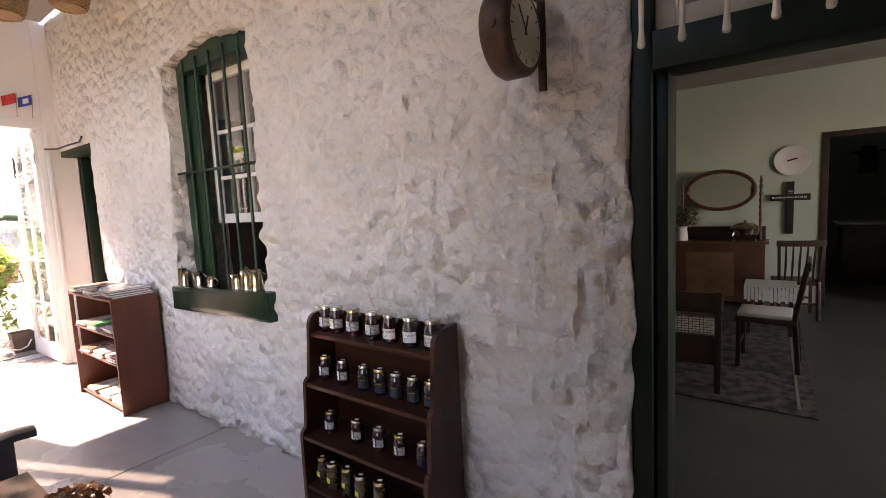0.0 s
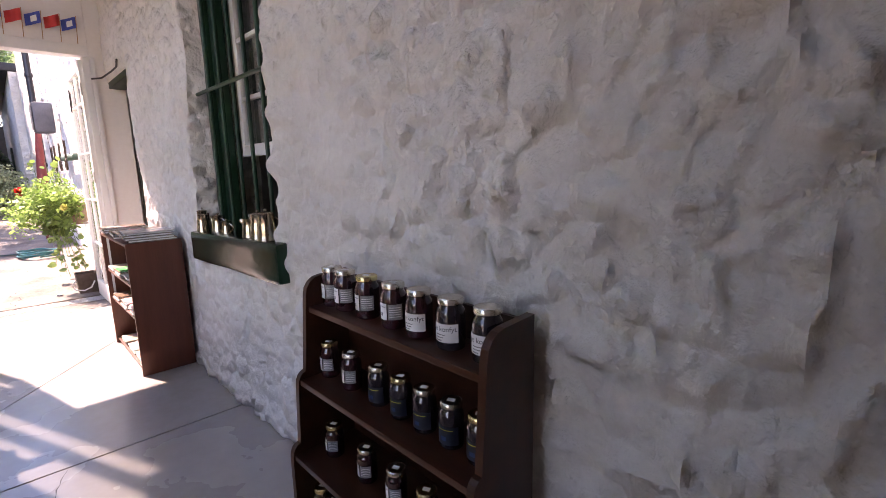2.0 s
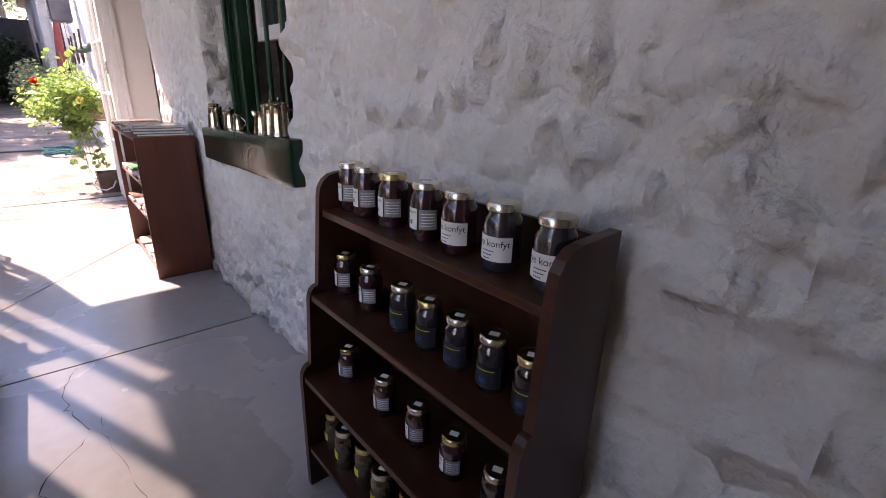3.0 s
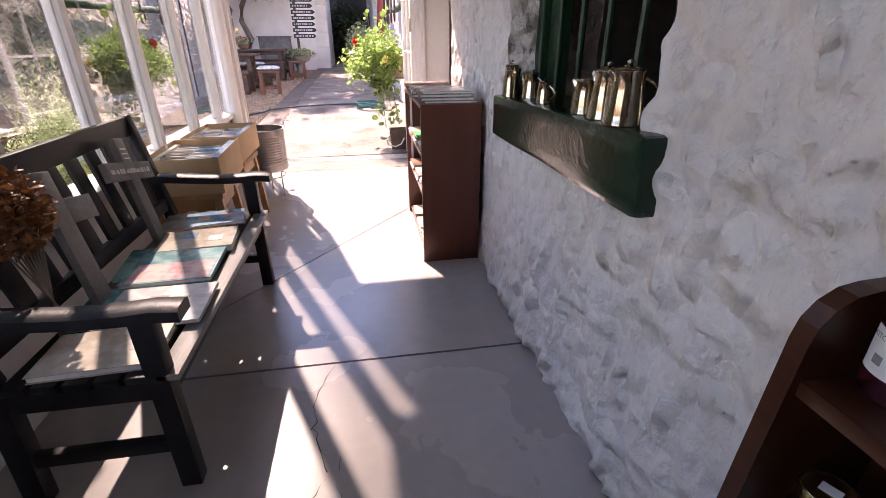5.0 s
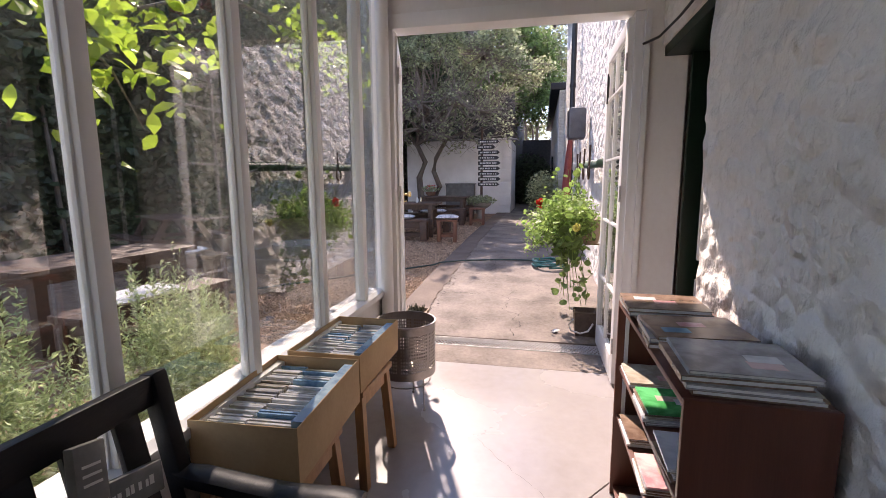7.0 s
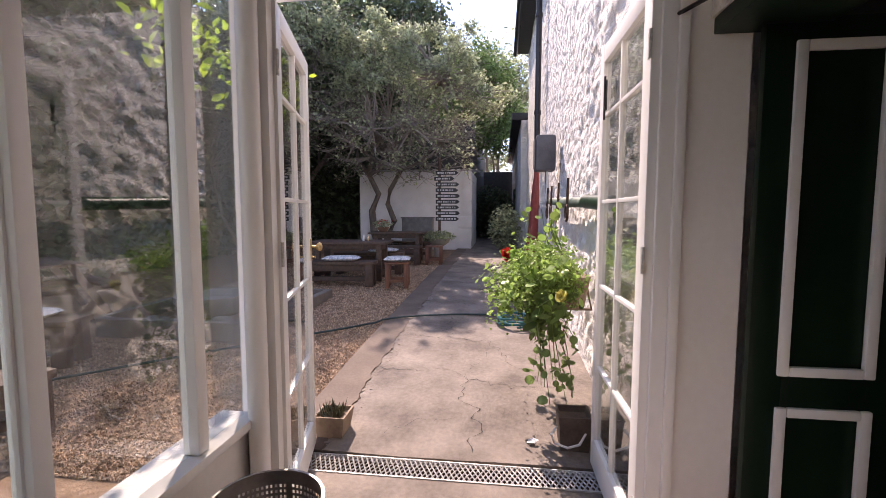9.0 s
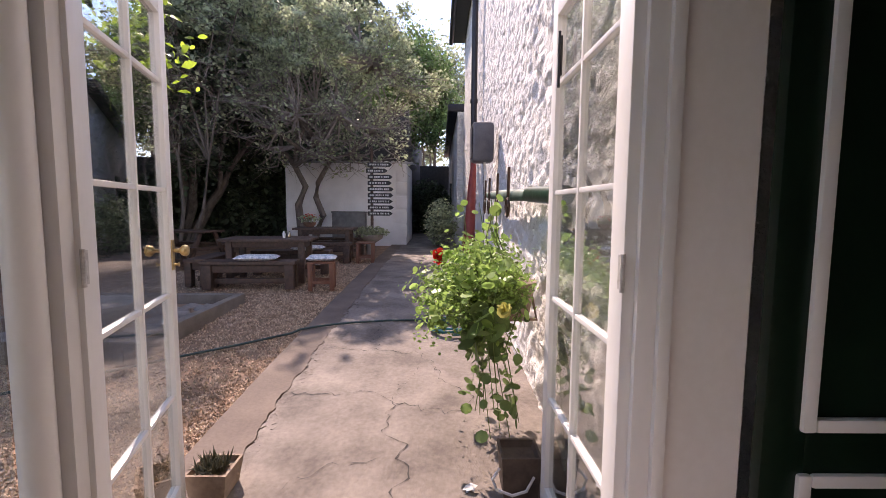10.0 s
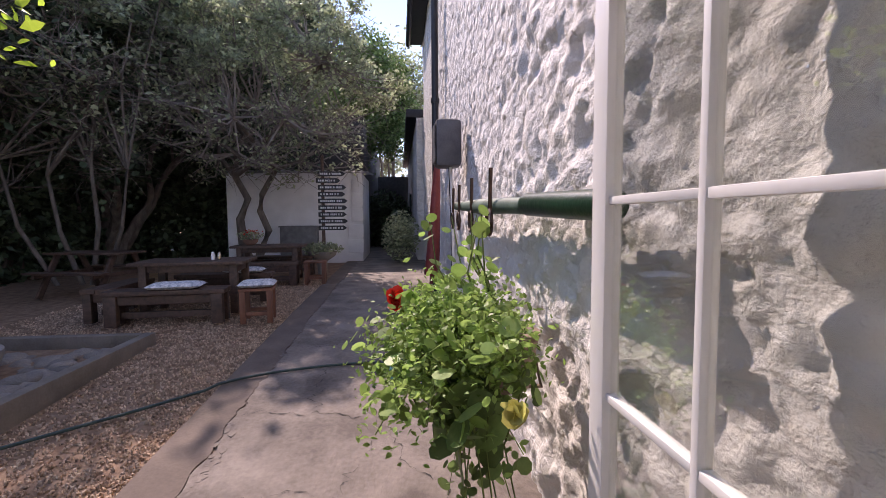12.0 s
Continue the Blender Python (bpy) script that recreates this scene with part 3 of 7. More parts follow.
for i in range(6):
    x = WX0 + 0.16 + i * 0.185
    bm = bmesh.new()
    tube(bm, [(x, 1.755, 0.99), (x, 1.755, 2.67)], 0.011, 8)
    part("bar", bm, GREEN, win, "iron bar painted dark green", True)
bm = bmesh.new()
tube(bm, [(WX0 - 0.02, 1.735, 1.86), (WX1 + 0.02, 1.735, 1.86)], 0.011, 8)
part("cross_bar", bm, GREEN, win, "iron cross bar", True)
for a, b, c, d in ((WX0 + 0.20, WX0 + 0.25, 1.47, 2.59), (WX1 - 0.14, WX1 - 0.09, 1.47, 2.59), (-3.07, -3.04, 1.52, 2.53), (WX0 + 0.25, WX1 - 0.14, 1.47, 1.54), (WX0 + 0.25, WX1 - 0.14, 2.53, 2.59)):
    part_box("sash", WHITE, win, (a, b, 1.90, 1.94, c, d), 0.004, "white-painted sash")
part_box("sash", WHITE, win, (WX0 + 0.25, WX1 - 0.14, 1.905, 1.935, 2.14, 2.165), 0.003, "white-painted sash bar")
part_box("sash", WHITE, win, (WX0 + 0.25, WX1 - 0.14, 1.905, 1.935, 1.80, 1.825), 0.003, "white-painted sash bar")
bm = bmesh.new()
box(bm, WX0 + 0.24, WX1 - 0.13, 1.918, 1.922, 1.5, 2.55)
part("pane", bm, DARKPANE, win).visible_shadow = False

# heavy green sill
bm = bmesh.new()
box(bm, -3.775, -2.495, 1.610, 1.93, 0.823, 1.003, 0.018)
bmesh.ops.subdivide_edges(bm, edges=bm.edges[:], cuts=3, use_grid_fill=True)
for v in bm.verts:
    v.co += Vector((0.3, 1, 0.6)) * 0.004 * noise.noise(v.co * 9)
    v.co.z += (0.045 if v.co.z > 0.9 else 0.03) * (v.co.x + 3.775) / 1.32
tagged(solid("sill", bm, SILLGREEN, True), "thick glossy dark green stone window sill", "window sill", kind="structure")

# outside: one ground sheet, the path, the grating, the house wall
xs = [2000, 300, 60, 20, 4, -2, -6.3, -7, -8, -9, -10, -11, -12, -13.5, -15, -17, -20, -24, -30, -40, -80, -300, -2000]
ys = [-2000, -300, -80, -30, -15, -8, -4, -2, -0.5, 1, 3, 15, 60, 300, 2000]
verts = [(x, y, min(ground_z(x), 0.34) - 0.03) for x in xs for y in ys]
ny = len(ys)
faces = [(i * ny + j, i * ny + j + 1, (i + 1) * ny + j + 1, (i + 1) * ny + j) for i in range(len(xs) - 1) for j in range(ny - 1) if not (xs[i] <= 20 and xs[i + 1] >= -6.3 and ys[j] >= -0.5 and ys[j + 1] <= 15)]
tagged(sheet("ground", verts, faces, GRAVEL), "ochre gravel yard rising away from the house", "ground", kind="structure")


def path_strip(name, label, edge_a, edge_b, seed, material, x0=-7.02, x1=-34.0, lift=0.012):
    """A slab along x between two wandering edges."""
    n = 420
    bm = bmesh.new()
    rows = []
    for i in range(n + 1):
        x = x0 + (x1 - x0) * (i / n) ** 1.4
        a, b = edge_a(x), edge_b(x)
        row = []
        for k in range(13):
            y = a + (b - a) * k / 12
            z = ground_z(x) + lift + 0.010 * noise.noise(Vector((x * 1.3, y * 1.3, seed))) + 0.004 * noise.noise(Vector((x * 5, y * 5, seed)))
            row.append(bm.verts.new((x, y, z)))
        rows.append(row)
    for r, s in zip(rows, rows[1:]):
        for k in range(12):
            bm.faces.new((r[k], r[k + 1], s[k + 1], s[k]))
    rim = [e for e in bm.edges if e.is_boundary]
    for g in bmesh.ops.extrude_edge_only(bm, edges=rim)["geom"]:
        if isinstance(g, bmesh.types.BMVert):
            g.co.z -= 0.08
    return tagged(solid(name, bm, material, True), label, "path", kind="structure")


crack = lambda x: -0.24 + 0.02 * noise.noise(Vector((x * 13, 0, 8))) + 0.05 * noise.noise(Vector((x * 1.1, 0, 2))) + 0.035 * noise.noise(Vector((x * 5.5, 0, 5)))
pavement = path_strip("pavement", "cracked weathered concrete path", lambda x: crack(x) + 0.002 + 0.05 * max(0, noise.noise(Vector((x * 5, 4, 4)))), lambda x: 1.9, 1.0, PATH)
path_strip("kerb", "worn cement edging strip beside the gravel", lambda x: -0.56, lambda x: crack(x) - 0.001 - 0.03 * max(0, noise.noise(Vector((x * 6, 9, 4)))), 5.0, EDGING)
path_strip("trim_crack_fill", "crumbled cement and soil in the crack beside the path", lambda x: crack(x) - 0.06, lambda x: crack(x) + 0.10, 1.0, EDGING, lift=0.001)
rng = random.Random(77)
bm = bmesh.new()
for k in range(260):
    x = -7.1 - 4.5 * rng.random() ** 1.3
    y = crack(x) + rng.uniform(-0.01, 0.10)
    n, r = rng.randint(4, 6), rng.uniform(0.008, 0.032)
    a0 = rng.uniform(0, 6.28)
    z = ground_z(x) + rng.uniform(0.004, 0.013)
    slab(bm, [(x + 1.5 * r * rng.uniform(0.6, 1.1) * math.cos(a0 + 6.28 * i / n), y + r * rng.uniform(0.6, 1.1) * math.sin(a0 + 6.28 * i / n)) for i in range(n)], z - 0.02, z)
tagged(solid("cement_crumbs", bm, PATH), "broken cement crumbs along the cracked path edge", "rubble", kind="stuff")
bm = bmesh.new()
box(bm, -7.03, -6.42, -0.6, 1.9, -0.10, -0.03)
tagged(solid("drain_bed", bm, GROOVE), "dark drain channel under the grating", "drain", kind="structure")
bm = bmesh.new()
box(bm, -6.80, -6.42, -0.6, 1.9, -0.029, 0.002, 0.004)
tagged(solid("threshold", bm, PATH), "worn concrete threshold outside the doors", "threshold", kind="structure")
grate = thing("drain_grating", "grey steel mesh grating over the drain channel", "grating", pose(0, 0, 0))
part_box("rim", GALV, grate, (-6.815, -6.805, -0.28, 1.50, -0.03, 0.006))
part_box("rim", GALV, grate, (-7.005, -6.995, -0.28, 1.50, -0.03, 0.006))
bm = bmesh.new()
for i in range(58):
    y = -0.30 + i * 0.031
    for a, b in ((y, y + 0.09), (y + 0.09, y)):
        tube(bm, [(-6.81, a, 0.0), (-7.0, b, 0.0)], 0.0048, 4)
part("mesh", bm, GALV, grate)

# the tall stucco house wall along the path
wall = rough_wall("wall_house", -19.5, -6.42, -0.1, 6.6, 1.70, 0.026, 0.4, 21.0, "stucco", STUCCO)
tagged(wall, "tall rough white stucco house wall in the sun", "wall", kind="structure")


def crack_line(name, parent, start, end, width, seed, z, wander=0.05):
    """A dark wandering crack drawn as a thin ribbon lying on a slab."""
    rng = random.Random(seed)
    a, b = Vector(start), Vector(end)
    n = max(8, int((b - a).length / 0.035))
    side = Vector((-(b - a).y, (b - a).x)).normalized()
    off, verts, faces = 0.0, [], []
    for i in range(n + 1):
        off += rng.gauss(0, wander * 0.35)
        off *= 0.92
        c = a.lerp(b, i / n) + side * off
        w = width * rng.uniform(0.1, 0.9) ** 1.5
        verts += [(c.x + side.x * w, c.y + side.y * w, z(c.x, c.y)), (c.x - side.x * w, c.y - side.y * w, z(c.x, c.y))]
    faces = [(2 * i, 2 * i + 1, 2 * i + 3, 2 * i + 2) for i in range(n)]
    ob = sheet(name, verts, faces, GROOVE, False)
    ob.parent = parent
    return ob


for k, (a, b, w) in enumerate((((-3.17, 0.80), (-2.83, 0.74), 0.003), ((-2.83, 0.74), (-2.64, 0.80), 0.003), ((-2.64, 0.80), (-2.38, 0.66), 0.0035), ((-2.38, 0.66), (-2.2, 0.71), 0.003), ((-2.2, 0.71), (-1.2, 0.60), 0.003), ((-2.7, 0.86), (-2.0, 0.95), 0.0012), ((-5.4, 0.6), (-4.9, 1.0), 0.0012))):
    crack_line("crack", floor, a, b, w, k, lambda x, y: 0.0007, 0.025)
SLAB_Z = lambda x, y: ground_z(x) + 0.016 + 0.010 * noise.noise(Vector((x * 1.3, y * 1.3, 1.0))) + 0.004 * noise.noise(Vector((x * 5, y * 5, 1.0)))
for k, (a, b, w) in enumerate((((-8.35, -0.2), (-8.1, 1.5), 0.007), ((-9.3, -0.2), (-9.2, 0.75), 0.008), ((-7.1, 0.75), (-8.2, 0.62), 0.006), ((-9.2, 0.75), (-8.3, 1.3), 0.007), ((-9.4, 0.3), (-10.3, 0.2), 0.005), ((-7.3, 0.1), (-7.5, 0.6), 0.004), ((-10.9, -0.1), (-10.8, 1.2), 0.005), ((-12.6, -0.1), (-12.5, 1.3), 0.006), ((-8.2, 0.62), (-8.9, 0.85), 0.005))):
    crack_line("crack", pavement, a, b, w, k + 20, SLAB_Z, 0.09)


# ---- the passage: jar shelf ----
def text_mesh(words, size):
    """Words in the built-in font as a flat mesh, centred."""
    cu = bpy.data.curves.new("words", "FONT")
    cu.body, cu.size, cu.align_x, cu.align_y = words, size, "CENTER", "CENTER"
    ob = bpy.data.objects.new("words", cu)
    me = bpy.data.meshes.new_from_object(ob)
    bpy.data.objects.remove(ob)
    return me


shelf = thing("jar_shelf", "dark mahogany stepped shelf holding rows of preserve jars", "shelf", pose(0, 0, 0))
SX0, SX1 = -1.885, -1.12
FRONT = (1.43, 1.38, 1.34)
STEP = (1.02, 0.70, 0.45)
LEVEL = (0.92, 0.675, 0.415, 0.155)


def stepped_side(x0, x1):
    """A side board whose front steps out tier by tier, each step rounded."""
    outline = [(1.60, 0.0), (1.60, STEP[0] + 0.005)]
    for f, top in zip(FRONT, STEP):
        r = 0.06
        for k in range(5):
            a = math.pi / 2 * k / 4
            outline.append((f + r - r * math.sin(a) if top == STEP[0] else f + 0.03 - 0.03 * math.sin(a), top - r + r * math.cos(a) if top == STEP[0] else top - 0.045 + 0.045 * math.cos(a)))
    outline.append((FRONT[2], 0.0))
    bm = bmesh.new()
    a = [bm.verts.new((x0, y, z)) for y, z in outline]
    b = [bm.verts.new((x1, y, z)) for y, z in outline]
    bm.faces.new(a)
    bm.faces.new(b[::-1])
    for i in range(len(a)):
        j = (i + 1) % len(a)
        bm.faces.new((a[j], a[i], b[i], b[j]))
    bmesh.ops.bevel(bm, geom=[e for e in bm.edges if len(e.link_faces) == 2 and e.calc_face_angle(0) > 1.2 and abs(e.verts[0].co.x - e.verts[1].co.x) < 0.001], offset=0.003, segments=2, affect="EDGES")
    return bm


part("side_panel", stepped_side(SX0 - 0.022, SX0), JARWOOD, shelf)
part("side_panel", stepped_side(SX1, SX1 + 0.022), JARWOOD, shelf)
for z, f in zip(LEVEL, (FRONT[0], FRONT[1], FRONT[2], FRONT[2])):
    part_box("board", JARWOOD, shelf, (SX0, SX1, f + 0.006, 1.585, z - 0.02, z), 0.003)
part_box("back_panel", JARWOOD, shelf, (SX0, SX1, 1.586, 1.598, 0.02, 1.01))

JAM_RED = surface("dark_berry_jam", (0.016, 0.0035, 0.007), (0.050, 0.008, 0.013), rough=0.10, scale=40, fine=120, bump=0.1, fine_bump=0, coat=1.0, rough_var=0.04)
JAM_BLACK = surface("black_fig_preserve", (0.008, 0.007, 0.012), (0.030, 0.022, 0.030), rough=0.10, scale=60, fine=150, bump=0.15, fine_bump=0, coat=1.0, rough_var=0.04)
JAM_OLIVE = surface("dark_olive_pickle", (0.020, 0.016, 0.008), (0.07, 0.05, 0.02), rough=0.12, scale=60, fine=150, bump=0.15, fine_bump=0, coat=1.0, rough_var=0.04)
LID_GOLD = surface("gold_tin_lid", (0.52, 0.40, 0.18), (0.75, 0.62, 0.34), rough=0.26, metal=1.0, scale=30, fine=90, bump=0.03, fine_bump=0.03)
LID_SILVER = surface("pale_tin_lid", (0.56, 0.52, 0.44), (0.78, 0.74, 0.66), rough=0.26, metal=1.0, scale=30, fine=90, bump=0.03, fine_bump=0.03)
LABEL_BLUE = surface("dark_blue_label", (0.008, 0.010, 0.018), (0.018, 0.022, 0.034), rough=0.45, bump=0, fine_bump=0)
BLUE_PRINT = surface("blue_print", (0.012, 0.035, 0.11), (0.03, 0.07, 0.18), rough=0.5, bump=0, fine_bump=0)
YELLOW_PRINT = surface("yellow_print", (0.55, 0.55, 0.05), (0.70, 0.65, 0.08), rough=0.5, bump=0, fine_bump=0)


def wrap(bm_or_me, r, z, turn):
    """Bends a flat mesh (x along, y up) round an upright cylinder."""
    for v in bm_or_me:
        a = turn + v.co.x / r
        v.co = Vector((r * math.sin(a), -r * math.cos(a), z + v.co.y))


def label_patch(w, h, r, z, turn, seg=10):
    bm = bmesh.new()
    cols = []
    for i in range(seg + 1):
        x = -w / 2 + w * i / seg
        cols.append([bm.verts.new((x, -h / 2, 0)), bm.verts.new((x, h / 2, 0))])
    for a, b in zip(cols, cols[1:]):
        bm.faces.new((a[0], b[0], b[1], a[1]))
    wrap(bm.verts, r, z, turn)
    return bm


def jar(x, y, z, r, h, fill, lid, style, turn, group):
    """A glass jar of preserve; style says what its label shows."""
    word = {"konfyt": "dark fig preserve jar, white lettered label", "split": "red preserve jar, half white, half grey label", "blue": "black preserve jar, dark blue label", "olive": "dark pickle jar, small yellow mark"}[style]
    j = thing("preserve_jar", word + (", gold lid" if lid is LID_GOLD else ", pale tin lid"), "jar", pose(x, y, z, 0, 0, 0), group=group)
    bm = bmesh.new()
    lathe(bm, [(r * 0.82, 0.0), (r * 0.96, 0.004), (r, 0.012), (r, h * 0.70), (r * 0.95, h * 0.77), (r * 0.80, h * 0.83), (r * 0.80, h * 0.88)], 24)
    part("body", bm, fill, j, "glass full of dark preserve", True)
    bm = bmesh.new()
    lathe(bm, [(r * 0.86, h * 0.885), (r * 0.90, h * 0.89), (r * 0.90, h * 0.975), (r * 0.86, h * 0.99), (r * 0.80, h * 0.985), (r * 0.78, h * 0.993), (r * 0.3, h * 0.997)], 24)
    lidpart = part("lid", bm, lid, j, "round tin screw lid", True)
    if style != "konfyt":
        bm = bmesh.new()
        box(bm, -0.010, 0.010, -0.007, 0.007, h * 0.998, h * 1.003, m=pose(0, 0, 0, 0, 0, 25))
        part("price_sticker", bm, PAPER, lidpart, "small white price sticker")
    if style == "konfyt":
        lab = part("label", label_patch(r * 2.3, h * 0.36, r + 0.0008, h * 0.36, turn), PAPER, j, "white paper label", True)
        me = text_mesh("vye konfyt", 0.0185)
        wrap(me.vertices, r + 0.0016, h * 0.44, turn)
        me.materials.append(INK)
        ob = new("lettering", me)
        ob.parent = lab
        bm = bmesh.new()
        for k in range(3):
            for a in range(6 - k):
                s = label_patch(0.0035, 0.0022, r + 0.0014, h * (0.33 - 0.055 * k), turn - 0.45 + a * 0.12, 2)
                me2 = bpy.data.meshes.new("tmp")
                s.to_mesh(me2)
                s.free()
                bm.from_mesh(me2)
                bpy.data.meshes.remove(me2)
        tagged(part("small_print", bm, INK, lab), kind="stuff")
    elif style == "split":
        lab = part("label", label_patch(r * 1.0, h * 0.36, r + 0.0008, h * 0.40, turn - 0.62), PAPER, j, "white front label", True)
        me = text_mesh("KITCHEN", 0.0075)
        wrap(me.vertices, r + 0.0016, h * 0.51, turn - 0.62)
        me.materials.append(INK)
        ob = new("lettering", me)
        ob.parent = lab
        part("mark", label_patch(0.010, 0.010, r + 0.0014, h * 0.34, turn - 0.62, 3), GREYINK, lab)
        back = part("label", label_patch(r * 1.15, h * 0.34, r + 0.0009, h * 0.40, turn + 0.55), GREYINK, j, "grey printed side label", True)
        bm = bmesh.new()
        for k in range(5):
            s = label_patch(r * 0.9, 0.0018, r + 0.0016, h * (0.50 - 0.05 * k), turn + 0.55, 4)
            me2 = bpy.data.meshes.new("tmp")
            s.to_mesh(me2)
            s.free()
            bm.from_mesh(me2)
            bpy.data.meshes.remove(me2)
        tagged(part("small_print", bm, PAPER, back), kind="stuff")
    elif style == "blue":
        lab = part("label", label_patch(r * 2.2, h * 0.40, r + 0.0008, h * 0.33, turn), LABEL_BLUE, j, "dark blue label", True)
        part("mark", label_patch(r * 0.5, h * 0.09, r + 0.0016, h * 0.27, turn - 0.15, 4), BLUE_PRINT, lab)
        part("band", label_patch(r * 1.3, 0.002, r + 0.0016, h * 0.46, turn, 6), YELLOW_PRINT, lab)
    else:
        lab = part("label", label_patch(r * 0.8, h * 0.2, r + 0.0008, h * 0.4, turn), YELLOW_PRINT, j, "yellow paper mark", True)
    return j


random.seed(5)
for i, x in enumerate((-1.845, -1.765, -1.645, -1.515, -1.405, -1.285, -1.165)):
    jar(x, 1.51, LEVEL[0], 0.037, 0.132, JAM_BLACK if i > 4 else JAM_RED, LID_GOLD if i == 2 else LID_SILVER, "konfyt" if i > 3 else "split", 0.15 if i > 3 else 0.35 + 0.1 * (i % 2), "jars on the top board")
for i, x in enumerate((-1.845, -1.71, -1.565, -1.46, -1.36, -1.26, -1.165)):
    jar(x, 1.48, LEVEL[1], 0.032, 0.122, JAM_RED if i < 2 else JAM_BLACK, LID_SILVER if i % 3 else LID_GOLD, "split" if i < 2 else "blue", 0.25, "jars on the second board")
for i, x in enumerate((-1.795, -1.605, -1.46, -1.33, -1.20)):
    jar(x, 1.45, LEVEL[2], 0.031, 0.112, JAM_RED if i < 4 else JAM_BLACK, LID_GOLD if i in (0, 3) else LID_SILVER, "split" if i < 4 else "blue", 0.2, "jars on the third board")
for i, x in enumerate((-1.84, -1.75, -1.655, -1.55, -1.44)):
    jar(x, 1.415 - 0.012 * (i % 2), LEVEL[3], 0.034, 0.135, JAM_OLIVE, LID_GOLD if i % 2 == 0 else LID_SILVER, "olive", -0.1, "jars on the lowest board")

# ---- red bookcase with magazines ----
case = thing("bookcase", "low reddish-brown open bookcase filled with magazines", "bookcase", pose(0, 0, 0))
BX0, BX1, BY0, BY1, BZ = -5.04, -4.085, 1.30, 1.635, 0.925
part_box("side_panel", REDWOOD, case, (BX1 - 0.018, BX1, BY0, BY1, 0, BZ), 0.002)
part_box("side_panel", REDWOOD, case, (BX0, BX0 + 0.018, BY0, BY1, 0, BZ), 0.002)
part_box("top_panel", REDWOOD, case, (BX0 + 0.018, BX1 - 0.018, BY0, BY1, BZ - 0.020, BZ - 0.002), 0.002)
part_box("back_panel", REDWOOD, case, (BX0 + 0.018, BX1 - 0.018, BY1 - 0.012, BY1 - 0.004, 0.03, BZ - 0.02))
SHELVES = (0.045, 0.40, 0.63)
for z in SHELVES:
    part_box("board", REDWOOD, case, (BX0 + 0.018, BX1 - 0.018, BY0 + 0.012, BY1 - 0.012, z - 0.016, z), 0.002)
for x in (BX0 + 0.024, BX1 - 0.024):
    part_box("shelf_strip", PAPER, case, (x - 0.005, x + 0.005, BY0 + 0.03, BY0 + 0.045, 0.35, BZ - 0.03), 0, "pale metal shelf strip")

COVERS = [surface("cover_%s" % n, a, b, rough=0.25, scale=9, fine=40, bump=0, fine_bump=0.02, contrast=0.12) for n, a, b in (
    ("green", (0.03, 0.30, 0.08), (0.10, 0.55, 0.20)), ("pink", (0.55, 0.25, 0.27), (0.75, 0.55, 0.52)), ("grey", (0.28, 0.27, 0.27), (0.46, 0.45, 0.44)),
    ("white", (0.54, 0.55, 0.56), (0.76, 0.76, 0.75)), ("teal", (0.05, 0.24, 0.26), (0.20, 0.48, 0.50)), ("brown", (0.16, 0.10, 0.07), (0.32, 0.22, 0.16)),
    ("blue", (0.10, 0.25, 0.42), (0.30, 0.50, 0.62)), ("cream", (0.40, 0.35, 0.27), (0.58, 0.53, 0.44)))]


def book(label, m, w, d, h, cover, group="", marks=0):
    """A book lying flat: boards, page block, and plain printed shapes on the cover."""
    b = thing("book", label, "book", m, group=group)
    bm = bmesh.new()
    box(bm, -w / 2, w / 2, -d / 2, d / 2, h - 0.003, h, 0.0008)
    box(bm, -w / 2, w / 2, -d / 2, d / 2, 0, 0.003, 0.0008)
    box(bm, -w / 2, -w / 2 + 0.003, -d / 2, d / 2, 0.003, h - 0.003)
    cov = part("cover", bm, cover, b)
    part_box("page_block", PAPER, b, (-w / 2 + 0.0035, w / 2 - 0.004, -d / 2 + 0.004, d / 2 - 0.004, 0.0032, h - 0.0032))
    for k in range(marks):
        mx, my = random.uniform(-0.25, 0.2) * w, random.uniform(-0.25, 0.25) * d
        part_box("printed_shape", random.choice((COVERS[3], COVERS[7], COVERS[6], COVERS[1])), cov, (mx - 0.14 * w, mx + 0.14 * w, my - 0.1 * d, my + 0.1 * d, h + 0.0003, h + 0.0008 + 0.0004 * k))
    return b


random.seed(11)
for x, y, n, w in ((-4.86, 1.45, 3, 0.24), (-4.545, 1.46, 3, 0.24), (-4.235, 1.465, 4, 0.25)):
    z = BZ
    for k in range(n):
        h = random.uniform(0.013, 0.019)
        book("grey-covered magazine in a pile on the bookcase", pose(x + random.uniform(-0.012, 0.012), y + random.uniform(-0.02, 0.015), z, 0, 0, 90 + random.uniform(-4, 4)), 0.29, w, h, COVERS[2] if k % 2 else COVERS[5], "magazines piled on the bookcase", 2 if k == n - 1 else 0)
        z += h + 0.0006
